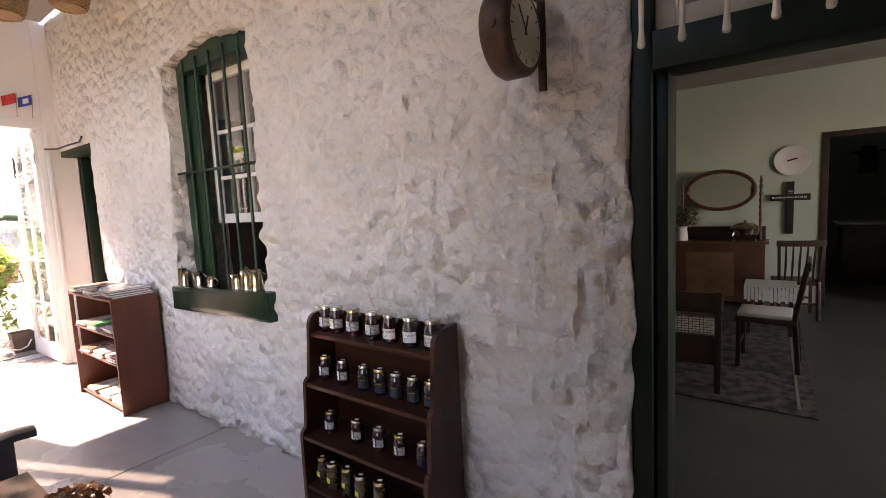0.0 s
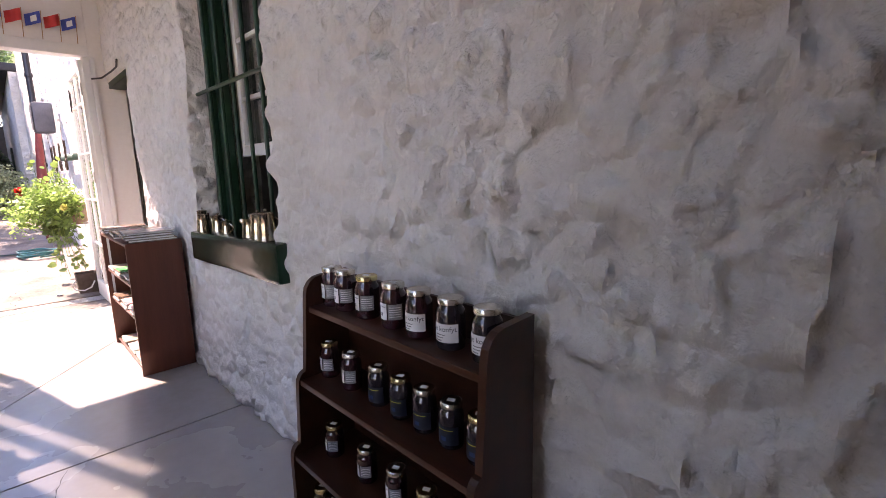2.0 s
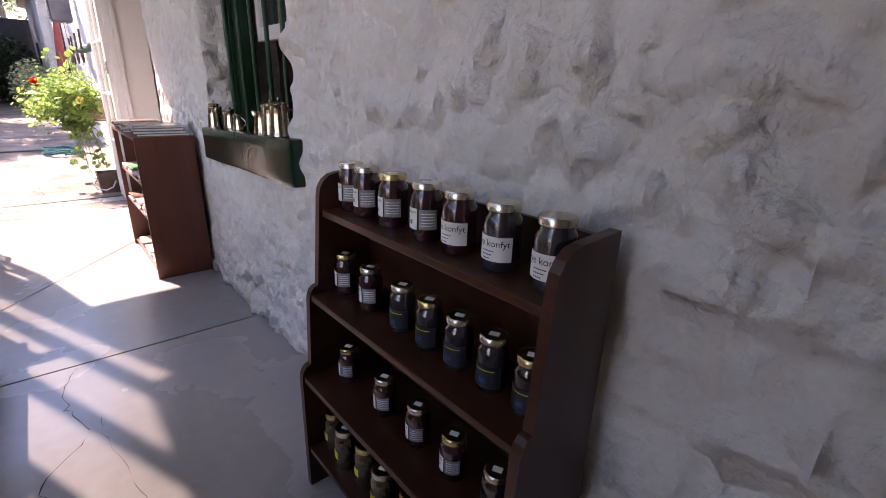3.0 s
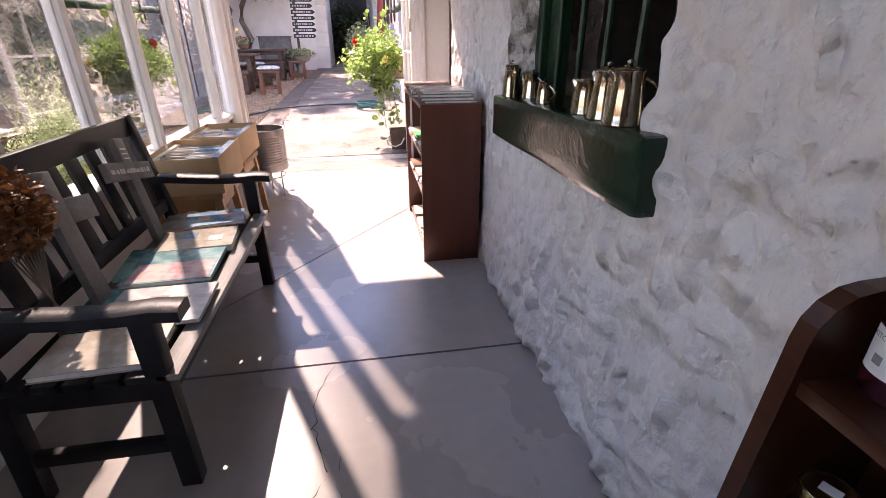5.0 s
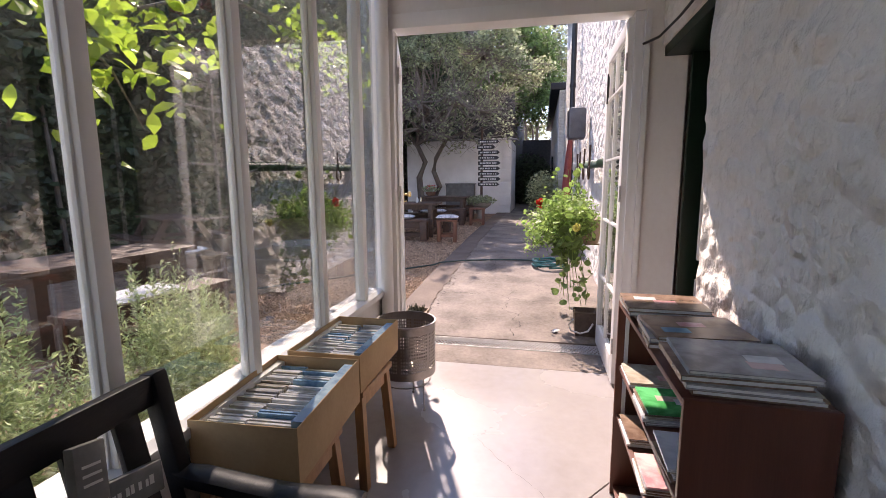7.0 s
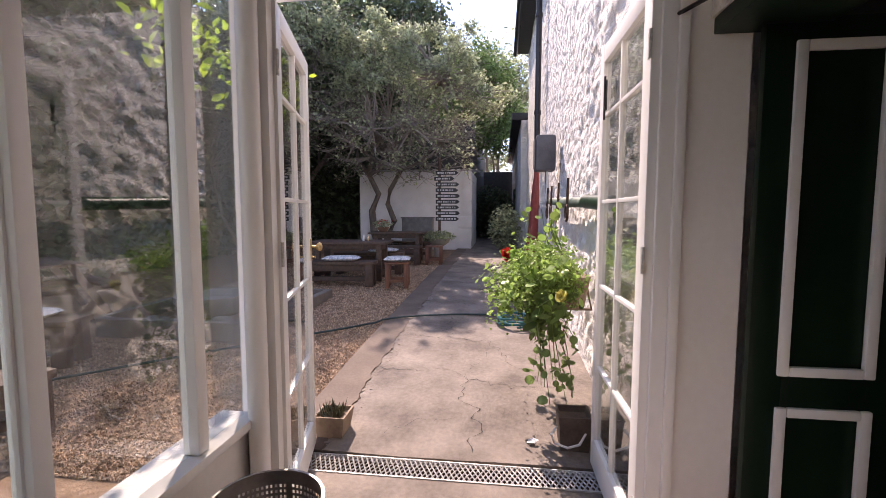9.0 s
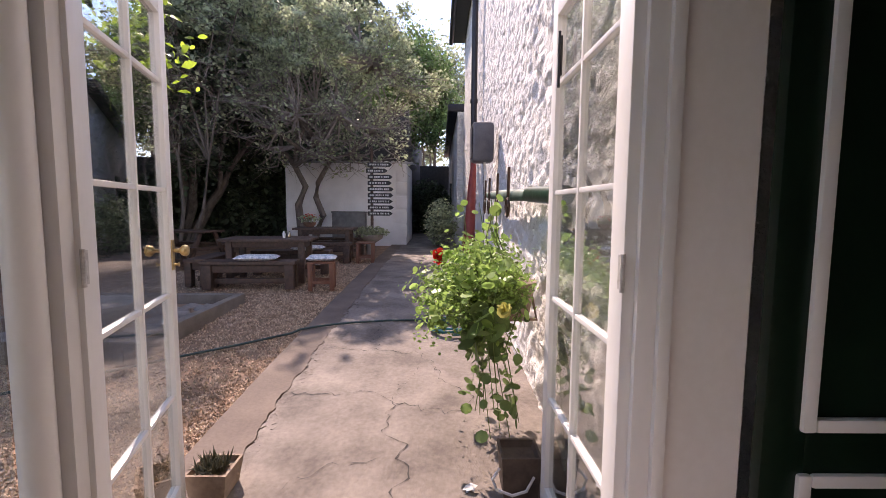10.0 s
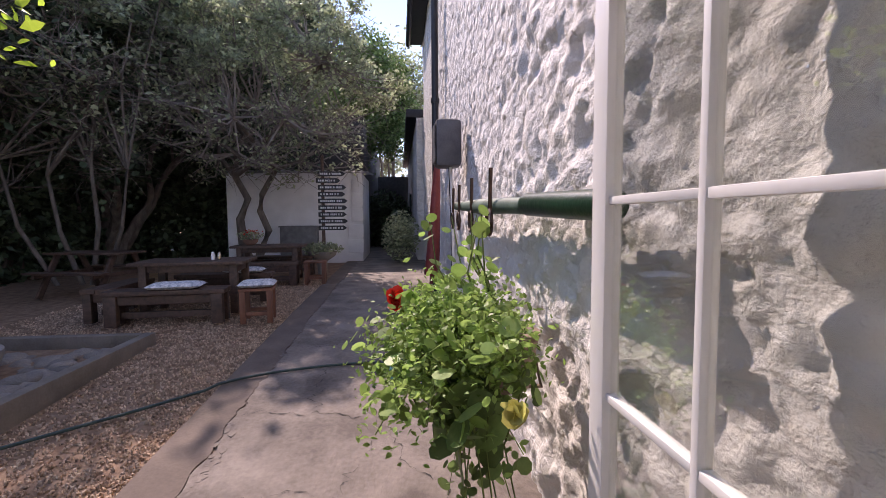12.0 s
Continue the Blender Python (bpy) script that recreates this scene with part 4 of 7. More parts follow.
for z, items in ((SHELVES[2], ((-4.87, 3), (-4.60, 0), (-4.30, 3))), (SHELVES[1], ((-4.86, 4), (-4.55, 1), (-4.27, 1))), (SHELVES[0], ((-4.82, 7), (-4.52, 3), (-4.26, 7)))):
    for i, (x, c) in enumerate(items):
        zz = z
        for k in range(4 if i == 0 else 5):
            h = random.uniform(0.006, 0.012)
            ob = book("glossy magazine lying on a shelf of the bookcase", pose(x + random.uniform(-0.01, 0.01), 1.463 + random.uniform(-0.012, 0.006), zz, 0, 0, 90 + random.uniform(-3, 3)), 0.285, 0.20 if x < -4.4 else 0.205, h, COVERS[c if k > 3 else (2, 3, 7, 5)[(c + k) % 4]], "magazines in the bookcase", 3 if k > 2 else 0)
            zz += h + 0.0006


# ---- pots on the sill ----
def pot(label, x, y, h, r0, r1, lid, spout, turn):
    """A silver-plated pot: tapering body, rolled rims, handle, hinged lid and knob, spout."""
    h *= 0.88
    p = thing("coffee_pot", label, "pot", pose(x, y - 0.025, 1.004 + 0.045 * (x + 3.775) / 1.32, 0, 0, turn), group="silver pots on the sill")
    bm = bmesh.new()
    lathe(bm, [(r0 * 0.9, 0), (r0 * 1.06, 0.002), (r0 * 1.06, 0.007), (r0, 0.012), (r0 * 1.0, h * 0.2), ((r0 + r1) / 2, h * 0.6), (r1, h * 0.92), (r1 * 1.05, h * 0.95), (r1 * 1.05, h * 0.98), (r1 * 0.9, h * 0.99)], 28)
    part("body", bm, SILVER, p, "", True)
    bm = bmesh.new()
    r = (r0 + r1) / 2
    pts = []
    for k in range(11):
        a = math.pi * (k / 10)
        pts.append((r * 0.97 + 0.032 * math.sin(a) * 1.25, 0, h * 0.18 + (h * 0.66) * (k / 10)))
    tube(bm, pts, 0.0042, 8)
    part("handle", bm, SILVER, p, "curved loop handle", True)
    if lid:
        bm = bmesh.new()
        lathe(bm, [(r1 * 1.02, h * 0.992), (r1 * 0.98, h * 1.01), (r1 * 0.6, h * 1.05), (r1 * 0.2, h * 1.065), (r1 * 0.12, h * 1.08), (r1 * 0.26, h * 1.11), (r1 * 0.22, h * 1.15), (0.002, h * 1.165)], 24)
        part("lid", bm, SILVER, p, "domed lid with a round knob", True)
    bm = bmesh.new()
    if spout == "long":
        tube(bm, [(-r0 * 0.9, 0, h * 0.25), (-r0 * 1.25, 0, h * 0.45), (-r0 * 1.45, 0, h * 0.72), (-r0 * 1.7, 0, h * 0.90)], [0.011, 0.009, 0.007, 0.006], 10)
    else:
        tube(bm, [(-r1 * 0.9, 0, h * 0.78), (-r1 * 1.12, 0, h * 0.90), (-r1 * 1.3, 0, h * 0.97)], [0.012, 0.011, 0.006], 8)
    part("spout", bm, SILVER, p, "", True)
    return p


pot("tall silver-plated coffee pot with a loop handle on the sill", -3.735, 1.71, 0.145, 0.036, 0.030, True, "long", 200)
pot("silver-plated jug with a tapering body on the sill", -3.62, 1.675, 0.125, 0.036, 0.028, False, "lip", 190)
pot("dull silver-plated teapot with a curved spout on the sill", -3.52, 1.735, 0.11, 0.040, 0.032, True, "long", 20)
pot("small silver-plated milk jug with a lid on the sill", -3.275, 1.70, 0.085, 0.032, 0.026, True, "lip", 10)
pot("plain silver-plated tankard on the sill", -2.935, 1.70, 0.115, 0.042, 0.034, False, "lip", 60)
pot("tall silver-plated coffee pot with a lid on the sill", -2.80, 1.69, 0.145, 0.041, 0.032, True, "lip", 40)
pot("large silver-plated coffee pot with a lid on the sill", -2.68, 1.68, 0.15, 0.046, 0.037, True, "lip", 70)
pot("silver-plated hot water jug with a lid on the sill", -2.635, 1.79, 0.15, 0.044, 0.034, True, "lip", 30)

# ---- slatted bench ----
bench = thing("garden_bench", "black-stained slatted wooden bench covered with books", "bench", pose(0, 0, 0))
NX0, NX1 = -4.0, -2.66
def bar(name, parent, a, b, w, t, material, roll=0.0, bevel=0.004):
    """A rectangular bar from a to b, w wide and t thick."""
    a, b = Vector(a), Vector(b)
    d = b - a
    q = d.to_track_quat("Z", "Y")
    bm = bmesh.new()
    box(bm, -w / 2, w / 2, -t / 2, t / 2, 0, d.length, bevel, Matrix.Translation(a) @ q.to_matrix().to_4x4() @ pose(0, 0, 0, 0, 0, roll))
    return part(name, bm, material, parent, "", True)


for x in (NX0 + 0.03, NX1 - 0.03):
    part_box("front_leg", BENCHWOOD, bench, (x - 0.025, x + 0.025, 0.375, 0.435, 0, 0.60), 0.006)
    bar("back_leg", bench, (x, -0.02, 0.0), (x, 0.0, 0.42), 0.05, 0.06, BENCHWOOD)
    bar("back_post", bench, (x, 0.0, 0.42), (x, -0.10, 0.93), 0.05, 0.055, BENCHWOOD, bevel=0.012)
    bar("stretcher", bench, (x, 0.0, 0.16), (x, 0.385, 0.16), 0.03, 0.045, BENCHWOOD)
    part_box("seat_side", BENCHWOOD, bench, (x - 0.02, x + 0.02, 0.0, 0.40, 0.34, 0.40), 0.004)
    bm = bmesh.new()
    prev = None
    ring = []
    for k in range(9):
        y = -0.04 + 0.55 * k / 8
        z = 0.622 + 0.010 * math.cos(k / 8 * math.pi * 1.6) - (0.012 if k == 8 else 0)
        hw = 0.036 - 0.008 * (k == 0) + 0.004 * (k > 5)
        ring.append([bm.verts.new((x + sx * hw, y, z + sz)) for sx, sz in ((-1, -0.020), (1, -0.020), (1, 0.010), (0.6, 0.018), (-0.6, 0.018), (-1, 0.010))])
    for r, s in zip(ring, ring[1:]):
        for i in range(6):
            j = (i + 1) % 6
            bm.faces.new((r[i], r[j], s[j], s[i]))
    bm.faces.new(ring[0])
    bm.faces.new(ring[-1][::-1])
    part("armrest", bm, BENCHWOOD, bench, "gently curved armrest", True)
part_box("front_rail", BENCHWOOD, bench, (NX0 + 0.055, NX1 - 0.055, 0.395, 0.425, 0.33, 0.395), 0.004)
# the front slat is a paler grey than the rest
GREYSLAT = surface("grey_front_slat", (0.13, 0.125, 0.12), (0.30, 0.29, 0.28), rough=0.5, scale=4, fine=40, bump=0.1, fine_bump=0.2, stretch=(1, 5, 5))
for i in range(6):
    y = 0.02 + i * 0.076
    part_box("seat_slat", GREYSLAT if i == 5 else BENCHWOOD, bench, (NX0 + 0.005, NX1 - 0.005, y, y + 0.062, 0.402, 0.424), 0.004)
bar("top_rail", bench, (NX0 + 0.055, -0.093, 0.885), (NX1 - 0.055, -0.093, 0.885), 0.03, 0.085, BENCHWOOD, 0)
bar("lower_rail", bench, (NX0 + 0.055, -0.015, 0.50), (NX1 - 0.055, -0.015, 0.50), 0.03, 0.06, BENCHWOOD, 0)
for i in range(9):
    x = NX0 + 0.14 + i * (NX1 - NX0 - 0.28) / 8
    bar("back_slat", bench, (x, -0.02, 0.52), (x, -0.088, 0.85), 0.07, 0.018, BENCHWOOD)

for label, x, y, rz, w, d, h, c, k, z in (
        ("grey-blue picture book lying on the bench", -3.86, 0.15, 4, 0.23, 0.30, 0.016, 2, 2, 0.425),
        ("pale blue book lying on top of another", -3.83, 0.25, 12, 0.19, 0.26, 0.016, 6, 2, 0.4417),
        ("cream picture book with sketched figures on the bench", -3.57, 0.25, 6, 0.22, 0.30, 0.032, 7, 3, 0.425),
        ("blue picture book under the red one on the bench", -3.40, 0.10, 8, 0.28, 0.17, 0.012, 4, 2, 0.425),
        ("glossy teal and rose picture book on the bench", -3.31, 0.245, 3, 0.28, 0.31, 0.018, 4, 0, 0.438),
        ("dark teal picture book lying on the bench", -3.06, 0.14, 5, 0.26, 0.22, 0.010, 4, 2, 0.425),
        ("glossy white and blue picture book on the bench", -3.02, 0.29, 2, 0.25, 0.31, 0.014, 3, 2, 0.436),
        ("pale brown album with a red spine on the bench", -2.79, 0.23, 3, 0.20, 0.31, 0.022, 7, 1, 0.425)):
    b = book(label, pose(x, y, z, 0, 0, rz), w, d, h, COVERS[c], "books on the bench", k)
    if "rose" in label:
        bm = bmesh.new()
        box(bm, -0.02, w / 2 - 0.01, -d / 2 + 0.02, d / 2 - 0.01, h + 0.0003, h + 0.0008)
        part("printed_shape", bm, COVERS[1], b, "rose printed field")

GREYWOOD = surface("grey_painted_board", (0.10, 0.10, 0.098), (0.23, 0.23, 0.225), rough=0.65, scale=5, fine=50, bump=0.1, fine_bump=0.25)
CHALK = surface("chalk_white", (0.55, 0.55, 0.53), (0.7, 0.7, 0.68), rough=0.8, bump=0, fine_bump=0)


def cross(m, tall, arm, w, material, lettered, label, t=0.028):
    c = thing("wooden_cross", label, "cross", m)
    part_box("upright", material, c, (-w / 2, w / 2, -t / 2, t / 2, 0, tall), 0.004)
    zc = tall * 0.70
    for a, b in ((-arm / 2, -w / 2), (w / 2, arm / 2)):
        part_box("arm", material, c, (a, b, -t / 2, t / 2, zc - w / 2, zc + w / 2), 0.004)
    if lettered:
        bm = bmesh.new()
        random.seed(3)
        x = -arm / 2 + 0.02
        while x < arm / 2 - 0.03:
            n = random.uniform(0.006, 0.014)
            box(bm, x, x + n, -t / 2 - 0.0012, -t / 2 - 0.0004, zc - 0.010, zc + random.uniform(0.004, 0.012))
            x += n + random.choice((0.004, 0.004, 0.012))
        for k in range(3):
            box(bm, -w * 0.3, w * 0.3, -t / 2 - 0.0012, -t / 2 - 0.0004, zc + 0.05 + 0.02 * k, zc + 0.056 + 0.02 * k)
        tagged(part("lettering", bm, CHALK, c, "rows of chalked marks"), kind="stuff")
    return c


cross(pose(-3.62, 0.075, 0.425, -14, 12, 180), 0.47, 0.37, 0.075, GREYWOOD, True, "grey wooden cross leaning on the bench back")
cross(pose(-3.11, 0.075, 0.425, 14, -10, 0), 0.46, 0.38, 0.085, GREYWOOD, False, "pale grey wooden cross leaning on the bench back")


def leaf_cloud(name, material, parent, n, place, size, seed, shape="leaf", droop=0.4, label=""):
    """n small leaves joined as one mesh; place(rng) gives each one's spot."""
    rng = random.Random(seed)
    verts, faces = [], []
    outline = {"leaf": ((0, -0.5), (0.26, -0.12), (0.20, 0.22), (0, 0.5), (-0.20, 0.22), (-0.26, -0.12)), "round": tuple((0.5 * math.cos(a * math.pi / 4), 0.5 * math.sin(a * math.pi / 4)) for a in range(8)), "needle": ((0, -0.5), (0.07, 0.0), (0, 0.5), (-0.07, 0.0)), "diamond": ((0, -0.5), (0.27, 0.0), (0, 0.5), (-0.27, 0.0))}[shape]
    for _ in range(n):
        p = place(rng)
        s = size * rng.uniform(0.55, 1.35)
        m = Euler((rng.uniform(-1.1, 1.1) + droop, rng.uniform(-1.1, 1.1), rng.uniform(0, 6.28))).to_matrix()
        base = len(verts)
        for k, (x, y) in enumerate(outline):
            v = m @ Vector((x * s, y * s, abs(x) * s * 0.35 if shape != "round" else (x * x + y * y) * s * -0.3))
            verts.append((p[0] + v.x, p[1] + v.y, p[2] + v.z))
        faces.append(tuple(range(base, base + len(outline))))
    ob = sheet(name, verts, faces, material, smooth=False)
    if parent is not None:
        ob.parent = parent
    if label:
        tagged(ob, label)
    return ob


def ball(c, r):
    def spot(rng):
        while True:
            v = Vector((rng.uniform(-1, 1), rng.uniform(-1, 1), rng.uniform(-1, 1)))
            if v.length < 1:
                v = v * (0.6 + 0.4 * v.length)
                return (c[0] + v.x * r[0], c[1] + v.y * r[1], c[2] + v.z * r[2])
    return spot


flowers = thing("dried_flowers", "bunch of rust-brown dried flower heads on the bench", "dried flowers", pose(0, 0, 0))
leaf_cloud("flower_mass", DRIED, flowers, 900, ball((-2.98, 0.0, 0.80), (0.13, 0.09, 0.13)), 0.030, 4)
bm = bmesh.new()
for k in range(9):
    tube(bm, [(-2.90 - 0.01 * k, 0.05, 0.428), (-2.98 + 0.02 * (k - 4), 0.0, 0.72)], 0.003, 5)
tagged(part("stem_bunch", bm, TRUNK, flowers), kind="stuff")

# side table with more dried flowers near the entrance
table = thing("side_table", "worn brown side table with a dark edge", "table", pose(0, 0, 0))
part_box("tabletop", OLDWOOD, table, (-1.78, -1.15, -0.18, 0.31, 0.78, 0.81), 0.006)
for x in (-1.74, -1.19):
    for y in (-0.14, 0.27):
        part_box("leg", BENCHWOOD, table, (x - 0.025, x + 0.025, y - 0.025, y + 0.025, 0, 0.78), 0.004)
flowers = thing("dried_flowers", "reddish dried flower sprays lying on the side table", "dried flowers", pose(0, 0, 0))
leaf_cloud("flower_mass", DRIED, flowers, 320, ball((-1.40, 0.31, 0.84), (0.09, 0.08, 0.03)), 0.026, 9)

# ---- boxes of discs on pine stools ----
def pine_stool(m, w, d, h):
    s = thing("pine_stool", "plain oiled pine stool carrying a cardboard box", "stool", m, group="pine stools")
    part_box("seat", PINE, s, (-w / 2, w / 2, -d / 2, d / 2, h - 0.03, h), 0.004)
    for x in (-w / 2 + 0.035, w / 2 - 0.035):
        for y in (-d / 2 + 0.035, d / 2 - 0.035):
            bm = bmesh.new()
            box(bm, -0.021, 0.021, -0.021, 0.021, 0, h - 0.03, 0.003)
            for v in bm.verts:
                f = 1 - v.co.z / h
                v.co.x += x + (0.03 * f if x > 0 else -0.03 * f)
                v.co.y += y + (0.03 * f if y > 0 else -0.03 * f)
            part("leg", bm, PINE, s)
    for y in (-d / 2 + 0.03, d / 2 - 0.03):
        part_box("apron", PINE, s, (-w / 2 + 0.06, w / 2 - 0.06, y - 0.009, y + 0.009, h - 0.10, h - 0.031), 0.002)
    for x in (-w / 2 + 0.03, w / 2 - 0.03):
        part_box("apron", PINE, s, (x - 0.009, x + 0.009, -d / 2 + 0.06, d / 2 - 0.06, h - 0.10, h - 0.031), 0.002)
    return s


pine_stool(pose(-4.37, 0.0, 0, 0, 0, 1), 0.38, 0.38, 0.47)
pine_stool(pose(-5.015, 0.0, 0, 0, 0, -2), 0.38, 0.36, 0.49)


def disc_box(m, w, d, h, seed):
    b = thing("cardboard_box", "open cardboard box packed with disc cases", "box", m, group="boxes of discs")
    t = 0.005
    for dims in ((-w / 2, w / 2, -d / 2, -d / 2 + t, 0, h), (-w / 2, w / 2, d / 2 - t, d / 2, 0, h), (-w / 2, -w / 2 + t, -d / 2 + t, d / 2 - t, 0, h), (w / 2 - t, w / 2, -d / 2 + t, d / 2 - t, 0, h)):
        part_box("side", CARDBOARD, b, dims, 0.0015)
    part_box("bottom", CARDBOARD, b, (-w / 2 + t, w / 2 - t, -d / 2 + t, d / 2 - t, 0, t))
    rng = random.Random(seed)
    out = []
    for row, (y0, y1) in enumerate(((-d / 2 + 0.015, -d / 2 + 0.157), (-d / 2 + 0.165, d / 2 - 0.06))):
        x = -w / 2 + 0.014
        while x < w / 2 - 0.03:
            th = rng.choice((0.0105, 0.0105, 0.012, 0.007))
            out.append((x, x + th, y0, y1, rng.uniform(-0.012, 0.012), rng.choice((3, 3, 3, 3, 3, 2, 7, 6))))
            x += th + rng.uniform(0.0015, 0.006)
    for x0, x1, y0, y1, dz, c in out:
        ob = part_box("disc_case", COVERS[c], b, (x0, x1, y0, y1, t + 0.001, h - 0.045 + dz))
    part_box("disc_case", COVERS[6], b, (-w / 2 + 0.04, w / 2 - 0.06, d / 2 - 0.052, d / 2 - 0.012, t + 0.001, h - 0.01), 0, "blue cardboard divider")
    return b


disc_box(pose(-4.465, 0.0, 0.4705, 0, 0, 3), 0.585, 0.39, 0.20, 1)
disc_box(pose(-5.085, -0.01, 0.4905, 0, 0, 0), 0.565, 0.36, 0.18, 2)

# ---- perforated steel drum on a wire stand ----
drum = thing("steel_drum", "perforated steel drum on a thin wire stand", "basket", pose(-5.69, 0.12, 0))
bm = bmesh.new()
SEG, ROWSN, R = 72, 15, 0.19
rings = [[bm.verts.new((R * math.cos(2 * math.pi * i / SEG), R * math.sin(2 * math.pi * i / SEG), 0.23 + 0.335 * j / ROWSN)) for i in range(SEG)] for j in range(ROWSN + 1)]
for j in range(ROWSN):
    for i in range(SEG):
        k = (i + 1) % SEG
        q = (rings[j][i], rings[j][k], rings[j + 1][k], rings[j + 1][i])
        if 1 < j < ROWSN - 2 and i % 12:
            c = sum((v.co for v in q), Vector()) / 4
            inner = [bm.verts.new(c + (v.co - c) * 0.52) for v in q]
            for a in range(4):
                b2 = (a + 1) % 4
                bm.faces.new((q[a], q[b2], inner[b2], inner[a]))
        else:
            bm.faces.new(q)
part("perforated_wall", bm, STEEL, drum, "", True)
bm = bmesh.new()
lathe(bm, [(0.03, 0.225), (R, 0.23)], 48, cap=False)
part("floor_plate", bm, STEEL, drum, "", True)
bm = bmesh.new()
lathe(bm, [(R - 0.004, 0.557), (R + 0.005, 0.562), (R + 0.005, 0.572), (R - 0.005, 0.572), (R - 0.005, 0.557)], 48, cap=False)
part("rim", bm, STEEL, drum, "rolled steel rim", True)
for k in range(3):
    a = math.radians(60 + 120 * k)
    bm = bmesh.new()
    tube(bm, [(0.155 * math.cos(a), 0.155 * math.sin(a), 0.23), (0.155 * math.cos(a), 0.155 * math.sin(a), 0.12), (0.158 * math.cos(a), 0.158 * math.sin(a), 0.008)], 0.005, 6)
    lathe(bm, [(0.010, 0.0), (0.010, 0.01), (0.005, 0.014)], 8, pose(0.158 * math.cos(a), 0.158 * math.sin(a), 0))
    part("leg", bm, STEEL, drum, "", True)
bm = bmesh.new()
tube(bm, [(0.155 * math.cos(t * math.pi / 12), 0.155 * math.sin(t * math.pi / 12), 0.17) for t in range(25)], 0.004, 6)
part("ring", bm, STEEL, drum, "", True)

# ---- station clock on its bracket ----
clock = thing("wall_clock", "round brown metal double-faced clock on an iron wall bracket", "clock", pose(-0.73, 1.47, 2.10, 0, 0, 90))
bm = bmesh.new()
lathe(bm, [(0.10, -0.055), (0.135, -0.05), (0.145, -0.035), (0.145, 0.035), (0.135, 0.05), (0.118, 0.055), (0.118, 0.045)], 40, pose(0, 0, 0, 90, 0, 0), cap=False)
part("case", bm, RUST, clock, "", True)
DIAL = surface("yellowed_clock_dial", (0.42, 0.42, 0.33), (0.55, 0.55, 0.45), rough=0.5, scale=10, fine=50, bump=0, fine_bump=0.03)
for s in (-1, 1):
    bm = bmesh.new()
    lathe(bm, [(0.001, 0.0), (0.118, 0.0), (0.118, 0.004), (0.001, 0.004)], 40, pose(0, s * 0.048, 0, 90, 0, 0))
    dial = part("dial", bm, DIAL, clock, "yellowed plain dial")
    bm = bmesh.new()
    for ang, ln, w in ((35, 0.085, 0.006), (-20, 0.055, 0.008)):
        box(bm, -w / 2, w / 2, s * 0.053 - 0.001, s * 0.053 + 0.001, -0.015, ln, 0, pose(0, 0, 0, 0, ang * s, 0))
    part("clock_hand", bm, IRON, dial, "black pointer")
    bm = bmesh.new()
    for k in range(12):
        box(bm, -0.002, 0.002, s * 0.0525 - 0.0006, s * 0.0525 + 0.0006, 0.092, 0.108, 0, pose(0, 0, 0, 0, 30 * k, 0))
    part("marks", bm, IRON, dial, "hour marks")
bm = bmesh.new()
lathe(bm, [(0.02, 0), (0.02, 0.008), (0.008, 0.014)], 12, pose(-0.144, 0, 0, 0, -90, 0))
part("key_plate", bm, RUST, clock, "", True)

bm = bmesh.new()
box(bm, -0.700, -0.672, 1.612, 1.628, 1.93, 2.36, 0.003)
box(bm, -0.70, -0.675, 1.50, 1.615, 2.236, 2.256, 0.003)
tube(bm, [(-0.688, 1.618, 2.0), (-0.688, 1.585, 2.06), (-0.69, 1.575, 2.15), (-0.688, 1.60, 2.21)], 0.007, 6)
br = solid("clock_bracket", bm, RUST, True)
tagged(br, "brown iron strap bracket screwed to the wall", "bracket")

# ---- baskets, flags, candles ----
WICKER = surface("woven_wicker", (0.26, 0.15, 0.07), (0.46, 0.30, 0.15), rough=0.7, scale=30, fine=120, bump=0.3, fine_bump=0.4)


def basket(x, y, z, r, h):
    b = thing("wicker_basket", "round woven wicker basket hanging from the ceiling", "basket", pose(x, y, z), group="hanging baskets")
    bm = bmesh.new()
    n = int(h / 0.017)
    for j in range(n):
        rr = r * (0.72 + 0.28 * (j / n) ** 0.6)
        pts = [((rr + 0.004 * (-1) ** (i + j)) * math.cos(2 * math.pi * i / 36), (rr + 0.004 * (-1) ** (i + j)) * math.sin(2 * math.pi * i / 36), j * 0.017) for i in range(37)]
        tube(bm, pts, 0.0095, 5)
    lathe(bm, [(0.005, 0.0), (r * 0.72, 0.0)], 24, cap=False)
    part("weave", bm, WICKER, b, "", True)
    bm = bmesh.new()
    tube(bm, [(r, 0, h)] + [(r * math.cos(a * math.pi / 8), 0, h + 0.30 * r / 0.2 * math.sin(a * math.pi / 8) * 0.7) for a in range(1, 8)] + [(-r, 0, h)], 0.010, 6)
    part("handle", bm, WICKER, b, "", True)
    bm = bmesh.new()
    tube(bm, [(0, 0, h + 0.2), (0, 0, CEIL_Z - z)], 0.003, 5)
    part("cord", bm, IRON, b, "thin hanging cord")
    return b


